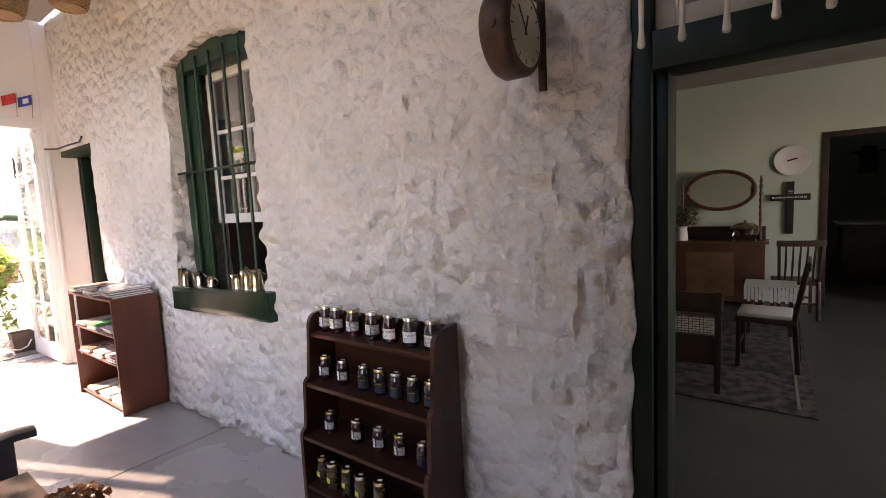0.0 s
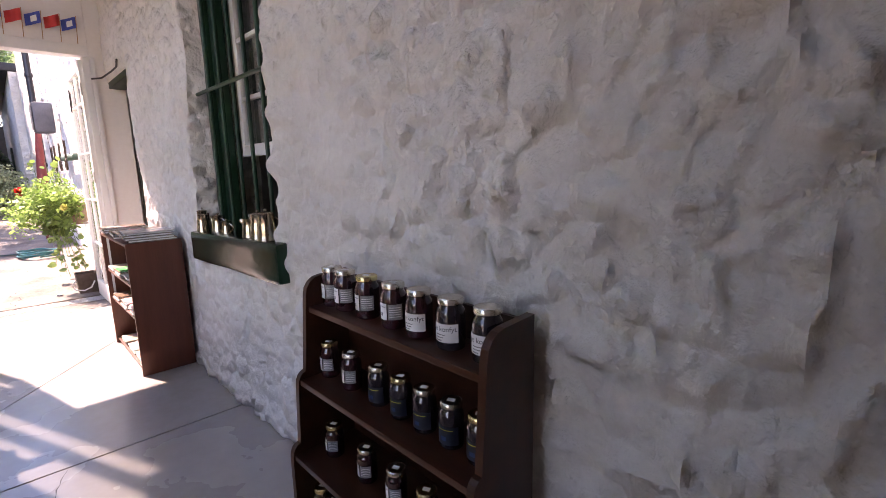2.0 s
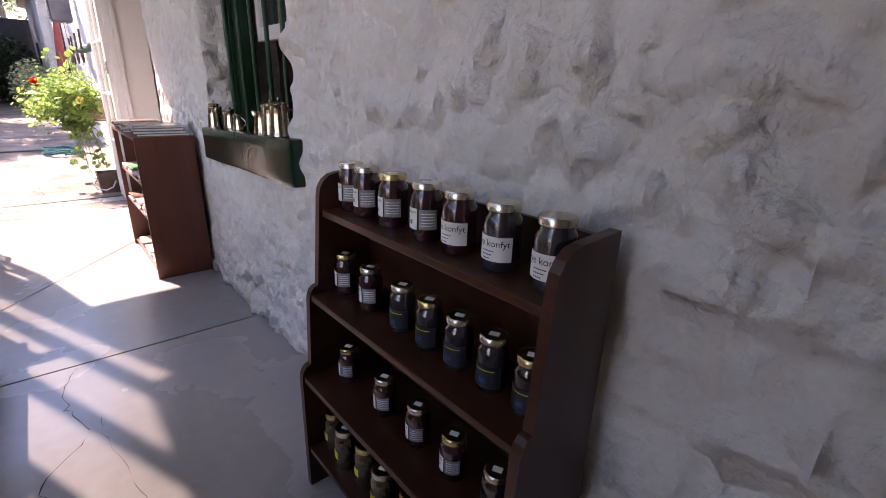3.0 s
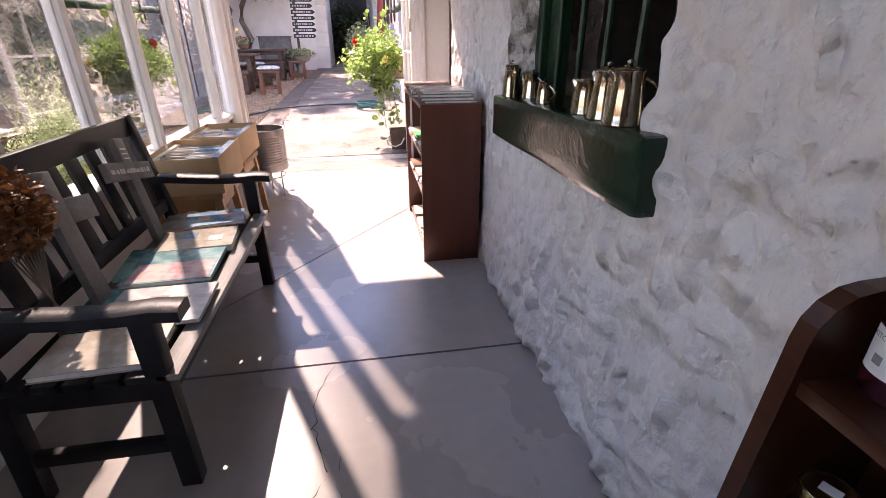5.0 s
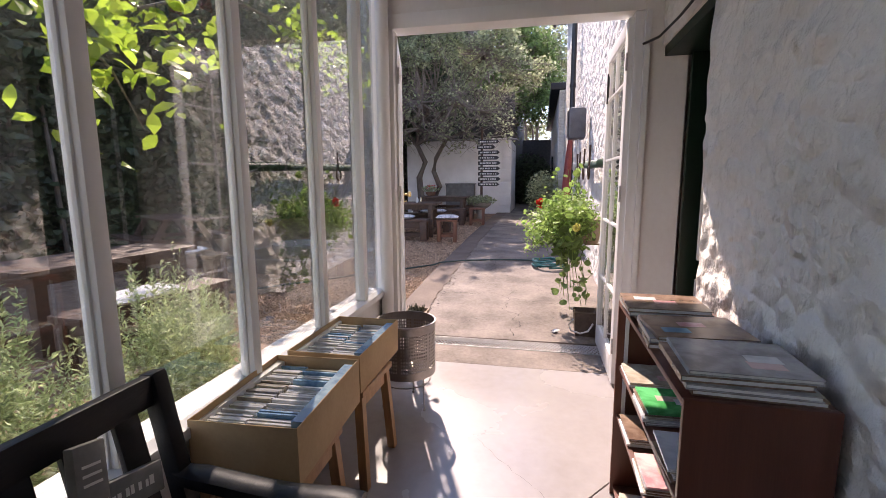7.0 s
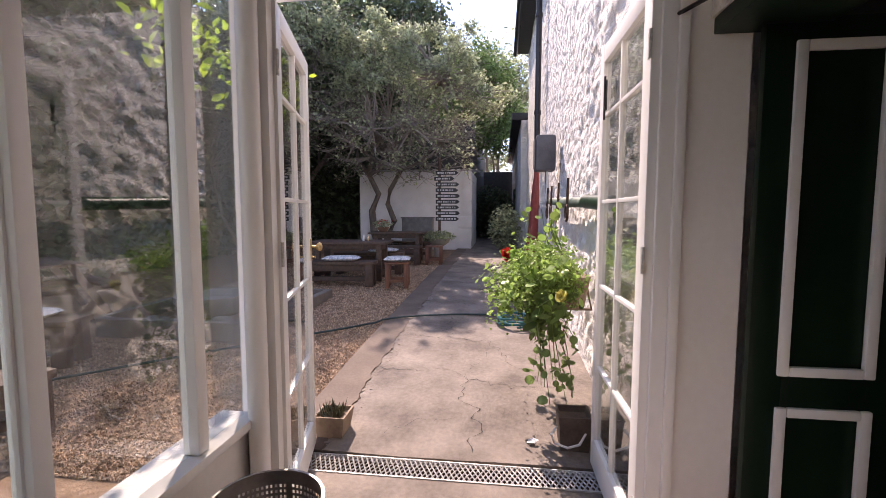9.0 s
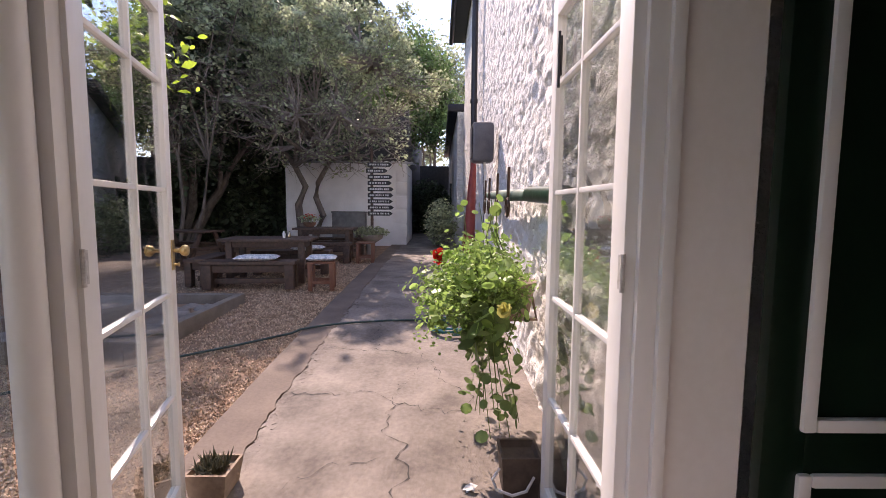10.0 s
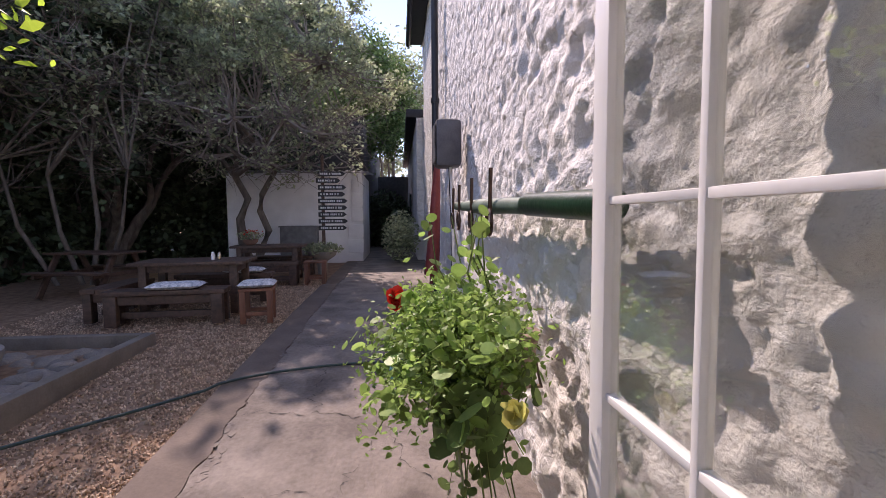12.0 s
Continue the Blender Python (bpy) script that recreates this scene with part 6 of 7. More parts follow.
part_box("wall", STUCCO, low, (-33.0, -19.6, 1.5, 5.0, 0.2, 4.5))
part_box("roof", GUTTER, low, (-33.2, -19.62, 1.2, 5.2, 4.52, 4.75), 0.02)
part_box("window", GREEN_DOOR, low, (-27.0, -26.0, 1.44, 1.52, 1.2, 2.6), 0.01)
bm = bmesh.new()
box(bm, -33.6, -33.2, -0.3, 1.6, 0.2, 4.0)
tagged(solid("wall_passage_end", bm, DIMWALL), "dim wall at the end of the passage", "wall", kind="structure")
part_box("gate", GREEN_DOOR, thing("passage_gate", "dark green gate at the end of the passage", "gate", pose(-33.15, 0.5, 0.3)), (0, 0.04, -0.5, 0.5, 0.03, 2.1), 0.01)

# sign post with arrow boards
post = thing("sign_post", "dark post carrying a stack of black arrow boards", "sign post", pose(-17.0, -0.82, ground_z(-17)))
bm = bmesh.new()
tube(bm, [(0, 0, 0), (0, 0, 2.75)], 0.04, 10)
part("post", bm, OLDWOOD, post, "", True)
BLACKBOARD = surface("black_sign_paint", (0.012, 0.012, 0.014), (0.03, 0.03, 0.032), rough=0.6)
random.seed(8)
for k in range(9):
    z = 2.32 - k * 0.158
    bm = bmesh.new()
    y0, y1 = (-0.10, 0.52 + 0.06 * random.random()) if k != 1 else (-0.14, 0.42)
    vs = [(0.045, y0, z - 0.055), (0.045, y1 - 0.07, z - 0.055), (0.045, y1, z), (0.045, y1 - 0.07, z + 0.055), (0.045, y0, z + 0.055)]
    f = bm.faces.new([bm.verts.new(v) for v in vs])
    ext = bmesh.ops.extrude_face_region(bm, geom=[f])["geom"]
    for g in ext:
        if isinstance(g, bmesh.types.BMVert):
            g.co.x += 0.02
    board = part("arrow_board", bm, BLACKBOARD, post)
    bm = bmesh.new()
    y = y0 + 0.05
    while y < y1 - 0.12:
        n = random.uniform(0.025, 0.045)
        box(bm, 0.066, 0.068, y, y + n, z - 0.022, z + 0.022)
        y += n + random.choice((0.012, 0.012, 0.035))
    tagged(part("lettering", bm, CHALK, board, "white painted marks"), kind="stuff")
tub = thing("flower_tub", "low stone tub of flowers at the foot of the sign post", "planter", pose(-16.7, -0.82, ground_z(-16.7)))
bm = bmesh.new()
lathe(bm, [(0.10, 0.0), (0.12, 0.3), (0.30, 0.42), (0.34, 0.52), (0.30, 0.52)], 18)
part("tub", bm, KERB, tub, "", True)
leaf_cloud("plants", LEAF_TREE, tub, 500, ball((0, 0, 0.58), (0.42, 0.5, 0.16)), 0.09, 12)


def picnic_table(m, label, L=1.35):
    t = thing("picnic_table", label, "picnic table", m, group="picnic tables")
    for k in range(4):
        y = -0.33 + k * 0.168
        part_box("top_board", OLDWOOD, t, (-L / 2, L / 2, y, y + 0.155, 0.71, 0.745), 0.006)
    for y in (-0.72, 0.50):
        for k in range(2):
            part_box("bench_board", OLDWOOD, t, (-L / 2, L / 2, y + k * 0.115, y + k * 0.115 + 0.105, 0.41, 0.445), 0.006)
    for x in (-L / 2 + 0.18, L / 2 - 0.18):
        bar("leg", t, (x, -0.62, 0.0), (x, -0.22, 0.71), 0.05, 0.09, OLDWOOD)
        bar("leg", t, (x, 0.62, 0.0), (x, 0.22, 0.71), 0.05, 0.09, OLDWOOD)
        part_box("cross_beam", OLDWOOD, t, (x - 0.025, x + 0.025, -0.70, 0.70, 0.34, 0.41), 0.006)
    return t


def heavy_table(m, label, L=1.5, W=0.85):
    t = thing("garden_table", label, "table", m, group="heavy garden tables")
    for k in range(5):
        x = -W / 2 + k * W / 5
        part_box("top_board", OLDWOOD, t, (x + 0.003, x + W / 5 - 0.003, -L / 2, L / 2, 0.70, 0.745), 0.006)
    for y in (-L / 2 + 0.16, L / 2 - 0.16):
        for x in (-W / 2 + 0.12, W / 2 - 0.12):
            part_box("leg", OLDWOOD, t, (x - 0.05, x + 0.05, y - 0.05, y + 0.05, 0, 0.70), 0.006)
        part_box("apron", OLDWOOD, t, (-W / 2 + 0.17, W / 2 - 0.17, y - 0.025, y + 0.025, 0.58, 0.70), 0.005)
        part_box("foot_rail", OLDWOOD, t, (-W / 2 + 0.17, W / 2 - 0.17, y - 0.03, y + 0.03, 0.08, 0.16), 0.005)
    for x in (-W / 2 + 0.12, W / 2 - 0.12):
        part_box("long_apron", OLDWOOD, t, (x - 0.02, x + 0.02, -L / 2 + 0.21, L / 2 - 0.21, 0.60, 0.70), 0.005)
    return t


def heavy_bench(m, label, L=1.45, W=0.36):
    t = thing("garden_bench", label, "bench", m, group="heavy garden benches")
    for k in range(2):
        x = -W / 2 + k * W / 2
        part_box("seat_board", OLDWOOD, t, (x + 0.003, x + W / 2 - 0.003, -L / 2, L / 2, 0.39, 0.45), 0.008)
    for y in (-L / 2 + 0.10, L / 2 - 0.10):
        for x in (-W / 2 + 0.06, W / 2 - 0.06):
            part_box("leg", OLDWOOD, t, (x - 0.05, x + 0.05, y - 0.07, y + 0.07, 0, 0.39), 0.006)
        part_box("side_rail", OLDWOOD, t, (-W / 2 + 0.115, W / 2 - 0.115, y - 0.03, y + 0.03, 0.27, 0.39), 0.005)
    part_box("stretcher", OLDWOOD, t, (-0.03, 0.03, -L / 2 + 0.175, L / 2 - 0.175, 0.08, 0.16), 0.005)
    part_box("long_rail", OLDWOOD, t, (W / 2 - 0.09, W / 2 - 0.05, -L / 2 + 0.175, L / 2 - 0.175, 0.27, 0.38), 0.005)
    return t


heavy_table(pose(-12.95, -2.0, ground_z(-12.95), 0, 0, 4), "heavy dark-weathered garden table on the gravel")
heavy_bench(pose(-12.2, -2.05, ground_z(-12.2), 0, 0, 5), "heavy dark wooden bench with a floral cushion")
heavy_bench(pose(-13.65, -1.85, ground_z(-13.65), 0, 0, 3), "heavy dark wooden bench behind the garden table")
heavy_bench(pose(-12.75, -2.95, ground_z(-12.75), 0, 0, 92), "heavy dark wooden bench at the table end", 1.2)
heavy_table(pose(-15.9, -1.75, ground_z(-15.9), 0, 0, 3), "heavy dark-weathered garden table near the shed", 1.4)
heavy_bench(pose(-15.2, -1.75, ground_z(-15.2), 0, 0, 3), "low dark wooden bench near the shed")
heavy_bench(pose(-16.6, -1.7, ground_z(-16.6), 0, 0, 3), "dark wooden bench behind the far garden table")
chest = thing("grey_cabinet", "low grey-painted cabinet standing against the shed", "cabinet", pose(-19.25, -1.85, ground_z(-19.25)))
part_box("body", GREYWOOD, chest, (-0.2, 0.2, -0.5, 0.5, 0.08, 1.02), 0.01)
part_box("top", GREYWOOD, chest, (-0.23, 0.23, -0.53, 0.53, 1.022, 1.06), 0.008)
for y in (-0.4, 0.4):
    part_box("foot", GREYWOOD, chest, (-0.16, 0.16, y - 0.04, y + 0.04, 0, 0.08))
fb = thing("flower_bowl", "small bowl of red and green flowers on the far table", "plant pot", pose(-15.9, -2.15, ground_z(-15.9) + 0.746))
bm = bmesh.new()
lathe(bm, [(0.08, 0), (0.14, 0.06), (0.15, 0.12), (0.12, 0.12)], 16)
part("bowl", bm, CLAY0, fb, "", True)
leaf_cloud("plants", LEAF_TREE, fb, 260, ball((0, 0, 0.2), (0.26, 0.28, 0.12)), 0.06, 131)
leaf_cloud("petal_mass", PETAL_RED, fb, 30, ball((0, 0, 0.25), (0.24, 0.26, 0.09)), 0.035, 132, "round")
picnic_table(pose(-14.6, -4.4, ground_z(-14.6), 0, 0, 80), "dark weathered picnic table in deep shade under the tree", 1.4)
picnic_table(pose(-9.6, -5.2, ground_z(-9.6), 0, 0, 60), "dark weathered picnic table behind the garden bed", 1.4)
heavy_table(pose(-6.6, -3.35, ground_z(-6.6), 0, 0, 84), "heavy dark-weathered garden table outside the glazing", 1.7)
heavy_bench(pose(-6.35, -2.45, ground_z(-6.4), 0, 0, 84), "heavy dark wooden bench with a blue patterned cushion", 1.5)
heavy_bench(pose(-8.1, -3.75, ground_z(-8.1), 0, 0, 10), "heavy dark wooden bench at the head of the garden table", 1.2)
FLORAL = surface("floral_cushion_cloth", (0.30, 0.33, 0.36), (0.78, 0.76, 0.74), rough=0.9, scale=22, fine=120, bump=0.05, fine_bump=0.2, contrast=0.14)


def cushion(x, y, z, rz, w, d, label):
    bm = bmesh.new()
    n = 12
    for s in (1, -1):
        grid = [[bm.verts.new(((i / n - 0.5) * w, (j / n - 0.5) * d, s * 0.045 * (max(0, (1 - (2 * i / n - 1) ** 4) * (1 - (2 * j / n - 1) ** 4))) ** 0.5 + 0.045)) for j in range(n + 1)] for i in range(n + 1)]
        for i in range(n):
            for j in range(n):
                bm.faces.new((grid[i][j], grid[i + 1][j], grid[i + 1][j + 1], grid[i][j + 1]))
    bmesh.ops.remove_doubles(bm, verts=bm.verts, dist=0.0005)
    ob = solid("cushion", bm, FLORAL, True)
    ob.matrix_world = pose(x, y, z, 0, 0, rz)
    return tagged(ob, label, "cushion", "floral cushions")


cushion(-12.2, -1.95, ground_z(-12.2) + 0.451, 8, 0.40, 0.66, "white floral cushion on the picnic bench")
cushion(-6.2, -2.43, ground_z(-6.4) + 0.451, 84, 0.36, 0.62, "blue and white patterned cushion on the dark bench")
cushion(-8.1, -3.7, ground_z(-8.1) + 0.451, 10, 0.36, 0.6, "pale cushion on the dark bench by the table")
cushion(-13.65, -1.55, ground_z(-13.65) + 0.451, 4, 0.36, 0.6, "white floral cushion on the far picnic bench")


def hard_stool(m, label):
    s = thing("wooden_stool", label, "stool", m)
    part_box("seat", REDSTOOL, s, (-0.21, 0.21, -0.21, 0.21, 0.42, 0.455), 0.006)
    for x in (-0.165, 0.165):
        for y in (-0.165, 0.165):
            part_box("leg", REDSTOOL, s, (x - 0.035, x + 0.035, y - 0.035, y + 0.035, 0, 0.42), 0.005)
        part_box("stretcher", REDSTOOL, s, (x - 0.02, x + 0.02, -0.13, 0.13, 0.10, 0.15), 0.004)
    return s


hard_stool(pose(-12.2, -0.92, ground_z(-12.2), 0, 0, 8), "chunky reddish wooden stool on the gravel")
cushion(-12.2, -0.92, ground_z(-12.2) + 0.456, 8, 0.44, 0.46, "white floral cushion on the reddish stool")
hard_stool(pose(-15.3, -0.72, ground_z(-15.3), 0, 0, 5), "chunky reddish wooden stool near the sign post")
sh = thing("salt_shaker", "small glass shakers on the picnic table", "shaker", pose(-12.9, -1.75, ground_z(-12.9) + 0.746))
for k in range(2):
    bm = bmesh.new()
    lathe(bm, [(0.025, 0), (0.028, 0.07), (0.02, 0.09), (0.018, 0.11), (0.004, 0.12)], 12, pose(0, 0.09 * k, 0))
    part("shaker", bm, SILVER if k else WHITE, sh, "", True)

# stone-edged bed with river stones
bed = thing("stone_bed", "low cement-edged bed filled with pale river stones", "garden bed", pose(0, 0, 0))
g0 = 0.10
BEDEDGE = surface("grey_brown_cement", (0.12, 0.10, 0.08), (0.24, 0.205, 0.17), rough=0.88, scale=4, fine=50, bump=0.3, fine_bump=0.5)
part_box("edging", BEDEDGE, bed, (-11.35, -9.0, -1.91, -1.80, g0 - 0.1, 0.30), 0.012)
part_box("edging", BEDEDGE, bed, (-11.35, -11.24, -3.9, -1.912, g0 - 0.1, 0.30), 0.012)
part_box("edging", BEDEDGE, bed, (-11.238, -9.0, -3.9, -3.79, g0 - 0.1, 0.30), 0.012)
part_box("edging", BEDEDGE, bed, (-9.11, -9.0, -3.788, -1.912, g0 - 0.1, 0.30), 0.012)
part_box("soil", surface("dark_bed_soil", (0.03, 0.024, 0.018), (0.075, 0.06, 0.045), rough=0.95, scale=12, fine=70, bump=0.5, fine_bump=0.5), bed, (-11.238, -9.112, -3.788, -1.912, 0.0, 0.08))
pb = thing("stone_basin", "round cement basin standing in the stone bed", "basin", pose(-10.2, -3.1, 0.08))
bm = bmesh.new()
lathe(bm, [(0.30, 0.0), (0.42, 0.10), (0.50, 0.26), (0.50, 0.32), (0.42, 0.32), (0.36, 0.22), (0.01, 0.18)], 28)
part("bowl", bm, KERB, pb, "", True)
stone_meshes = []
for k in range(6):
    bm = bmesh.new()
    bmesh.ops.create_icosphere(bm, subdivisions=2, radius=1)
    for v in bm.verts:
        v.co *= 1 + 0.22 * noise.noise(v.co * 1.3 + Vector((k * 9, 0, 0)))
    me = bpy.data.meshes.new("river_stone")
    bm.to_mesh(me)
    bm.free()
    me.shade_smooth()
    me.materials.append(RIVERSTONE)
    stone_meshes.append(me)
rng = random.Random(21)
for k in range(150):
    x, y = rng.uniform(-11.12, -9.23), rng.uniform(-3.66, -2.03)
    if (x + 10.2) ** 2 + (y + 3.1) ** 2 < 0.36:
        continue
    r = rng.uniform(0.055, 0.12)
    ob = new("river_stone", rng.choice(stone_meshes))
    ob.parent = bed
    ob.matrix_local = Matrix.LocRotScale((x, y, 0.08 + r * 0.45), Euler((rng.uniform(-0.3, 0.3), rng.uniform(-0.3, 0.3), rng.uniform(0, 6))), (r * 1.3, r, r * 0.68))

# loose gravel
rng = random.Random(2)
verts, faces = [], []
octa = ((1, 0, 0), (-1, 0, 0), (0, 1, 0), (0, -1, 0), (0, 0, 1), (0, 0, -1))
of = ((0, 2, 4), (2, 1, 4), (1, 3, 4), (3, 0, 4), (2, 0, 5), (1, 2, 5), (3, 1, 5), (0, 3, 5))
for k in range(46000):
    x = -6.6 - 9.5 * rng.random() ** 1.5
    y = -0.57 - 3.6 * rng.random() ** 1.25
    if -11.4 < x < -8.95 and -3.95 < y < -1.78:
        continue
    s = rng.uniform(0.006, 0.015)
    m = Euler((rng.uniform(0, 3), rng.uniform(0, 3), rng.uniform(0, 3))).to_matrix() @ Matrix.Diagonal((1.3, 1.0, 0.75))
    base = len(verts)
    z = ground_z(x) - 0.03 + s * 0.5
    for o in octa:
        v = m @ Vector(o) * s * rng.uniform(0.8, 1.15)
        verts.append((x + v.x, y + v.y, z + v.z))
    faces += [tuple(base + i for i in f) for f in of]
tagged(sheet("loose_gravel", verts, faces, PEBBLE, smooth=False), "loose ochre gravel stones", "gravel", kind="stuff")

# hose
HOSE = surface("dark_green_hose", (0.012, 0.03, 0.03), (0.03, 0.07, 0.06), rough=0.45)
hose = thing("garden_hose", "dark green garden hose across the path and coiled by the wall", "hose", pose(0, 0, 0))
pts = []
HOSE_WAY = [Vector(q) for q in ((-7.3, -3.6, 0), (-8.2, -2.55, 0), (-9.05, -1.55, 0), (-9.47, -1.04, 0), (-10.0, -0.42, 0), (-10.22, 0.2, 0), (-10.28, 0.7, 0), (-10.2, 1.0, 0))]
for a, b, c, d in zip([HOSE_WAY[0]] + HOSE_WAY, HOSE_WAY, HOSE_WAY[1:], HOSE_WAY[2:] + [HOSE_WAY[-1]]):
    for k in range(8):
        u = k / 8
        p = 0.5 * (2 * b + (c - a) * u + (2 * a - 5 * b + 4 * c - d) * u * u + (3 * b - a - 3 * c + d) * u ** 3)
        pts.append((p.x, p.y, ground_z(p.x) + (0.035 if p.y > -0.6 else 0.012)))
bm = bmesh.new()
tube(bm, pts, 0.012, 7)
part("hose_run", bm, HOSE, hose, "", True)
bm = bmesh.new()
TEAL = surface("teal_hose", (0.01, 0.10, 0.11), (0.03, 0.20, 0.20), rough=0.4)
coil = []
for k in range(150):
    a = k * 0.209
    r = 0.25 + 0.03 * math.sin(k * 0.37)
    coil.append((-9.95 + r * math.cos(a), 1.10 + r * math.sin(a) * 0.9, ground_z(-9.9) + 0.03 + 0.00055 * k + 0.008 * math.sin(k * 0.9)))
tube(bm, coil, 0.012, 6)
part("coil", bm, TEAL, hose, "teal coil of hose", True)

# pots by the doors
CLAY = surface("old_cement_pot", (0.20, 0.14, 0.10), (0.36, 0.27, 0.20), rough=0.85, scale=10, fine=50, bump=0.2, fine_bump=0.3)
pp = thing("succulent_pot", "square cement pot with a spiky succulent by the door", "plant pot", pose(-7.25, -0.235, 0.012))
bm = bmesh.new()
for z0, z1, w0, w1 in ((0, 0.16, 0.085, 0.11),):
    lo = [bm.verts.new((sx * w0, sy * w0, z0)) for sx, sy in ((-1, -1), (1, -1), (1, 1), (-1, 1))]
    hi = [bm.verts.new((sx * w1, sy * w1, z1)) for sx, sy in ((-1, -1), (1, -1), (1, 1), (-1, 1))]
    inn = [bm.verts.new((sx * (w1 - 0.015), sy * (w1 - 0.015), z1)) for sx, sy in ((-1, -1), (1, -1), (1, 1), (-1, 1))]
    dip = [bm.verts.new((sx * (w1 - 0.02), sy * (w1 - 0.02), z1 - 0.03)) for sx, sy in ((-1, -1), (1, -1), (1, 1), (-1, 1))]
    bm.faces.new(lo[::-1])
    bm.faces.new(dip)
    for a, b in ((lo, hi), (hi, inn), (inn, dip)):
        for i in range(4):
            j = (i + 1) % 4
            bm.faces.new((a[i], a[j], b[j], b[i]))
part("pot", bm, CLAY, pp)
verts, faces = [], []
rng = random.Random(6)
for k in range(90):
    a, e, ln = rng.uniform(0, 6.28), rng.uniform(0.25, 1.4), rng.uniform(0.06, 0.11)
    o = Vector((rng.uniform(-0.06, 0.06), rng.uniform(-0.06, 0.06), 0.14))
    d = Vector((math.cos(a) * math.cos(e), math.sin(a) * math.cos(e), math.sin(e)))
    s = d.cross(Vector((0, 0, 1))).normalized() * 0.010
    u = s.cross(d).normalized() * 0.006
    base = len(verts)
    verts += [tuple(o + s), tuple(o - s), tuple(o + u), tuple(o + d * ln)]
    faces += [(base, base + 1, base + 3), (base + 1, base + 2, base + 3), (base + 2, base, base + 3)]
ob = sheet("spikes", verts, faces, foliage("dark_succulent", (0.05, 0.055, 0.03), (0.12, 0.11, 0.06), glow=0.1), False)
ob.parent = pp
tr = thing("planter_trough", "dark cement trough with a rope handle under the trailing plant", "plant pot", pose(-7.28, 1.385, 0.012))
bm = bmesh.new()
for w0, w1, z0, z1 in ((0.10, 0.12, 0, 0.24),):
    lathe(bm, [(0.125, 0), (0.145, 0.22), (0.15, 0.24), (0.13, 0.24), (0.12, 0.20), (0.01, 0.19)], 4, pose(0, 0, 0, 0, 0, 45))
part("trough", bm, surface("dark_cement_trough", (0.07, 0.05, 0.04), (0.15, 0.11, 0.085), rough=0.85, scale=10, fine=50, bump=0.2, fine_bump=0.3), tr)
bm = bmesh.new()
tube(bm, [(0.07, -0.11, 0.17), (0.09, -0.15, 0.12), (0.10, -0.13, 0.07), (0.12, -0.05, 0.05), (0.13, 0.02, 0.08), (0.12, 0.06, 0.15)], 0.008, 6)
part("rope_handle", bm, PAPER, tr, "pale rope handle", True)


# ---- plants ----
def limb(bm, p, d, r, length, rng, depth, tips, bend=0.6, fork=(2, 3)):
    """A tapering limb that forks; its ends are gathered in tips."""
    pts, rad = [Vector(p)], [r]
    n = 5
    for k in range(n):
        d = (d + Vector((rng.uniform(-1, 1), rng.uniform(-1, 1), rng.uniform(-0.7, 0.9))) * bend * 0.5).normalized()
        pts.append(pts[-1] + d * length / n)
        rad.append(r * (1 - 0.42 * (k + 1) / n))
    tube(bm, pts, rad, 7 if r > 0.03 else 5)
    if depth == 0:
        tips.append((pts[-1], d))
        tips.append((pts[-2], d))
        return
    for _ in range(rng.randint(*fork)):
        nd = (d + Vector((rng.uniform(-1, 1), rng.uniform(-1, 1), rng.uniform(-0.35, 0.8))) * 0.85).normalized()
        limb(bm, pts[-1 - rng.randint(0, 1)], nd, rad[-1] * 0.78, length * rng.uniform(0.65, 0.9), rng, depth - 1, tips, bend, fork)


def tree(label, base, stems, r, length, depth, seed, leaves, leaf, size, spread, twigs=True):
    t = thing("tree", label, "tree", pose(*base))
    rng = random.Random(seed)
    bm = bmesh.new()
    tips = []
    for dx, dy, tilt in stems:
        limb(bm, (dx * 0.12, dy * 0.12, 0), Vector((dx * tilt, dy * tilt, 1)).normalized(), r, length, rng, depth, tips)
    part("trunk", bm, TRUNK, t, "grey forking trunk and limbs", True)

    def spot(rg):
        p, d = rg.choice(tips)
        q = Vector((rg.gauss(0, 1), rg.gauss(0, 1), rg.gauss(0.15, 0.8))) * spread
        return (p.x + q.x, p.y + q.y, p.z + q.z)
    if twigs:
        tagged(brush([p for p, d in tips], TWIG, "twig_mass", t, 0.009, 1.1, rng, 3600), kind="stuff")
    leaf_cloud("crown", leaf, t, leaves, spot, size, seed + 1, "leaf", label="loose crown of small leaves")
    return t


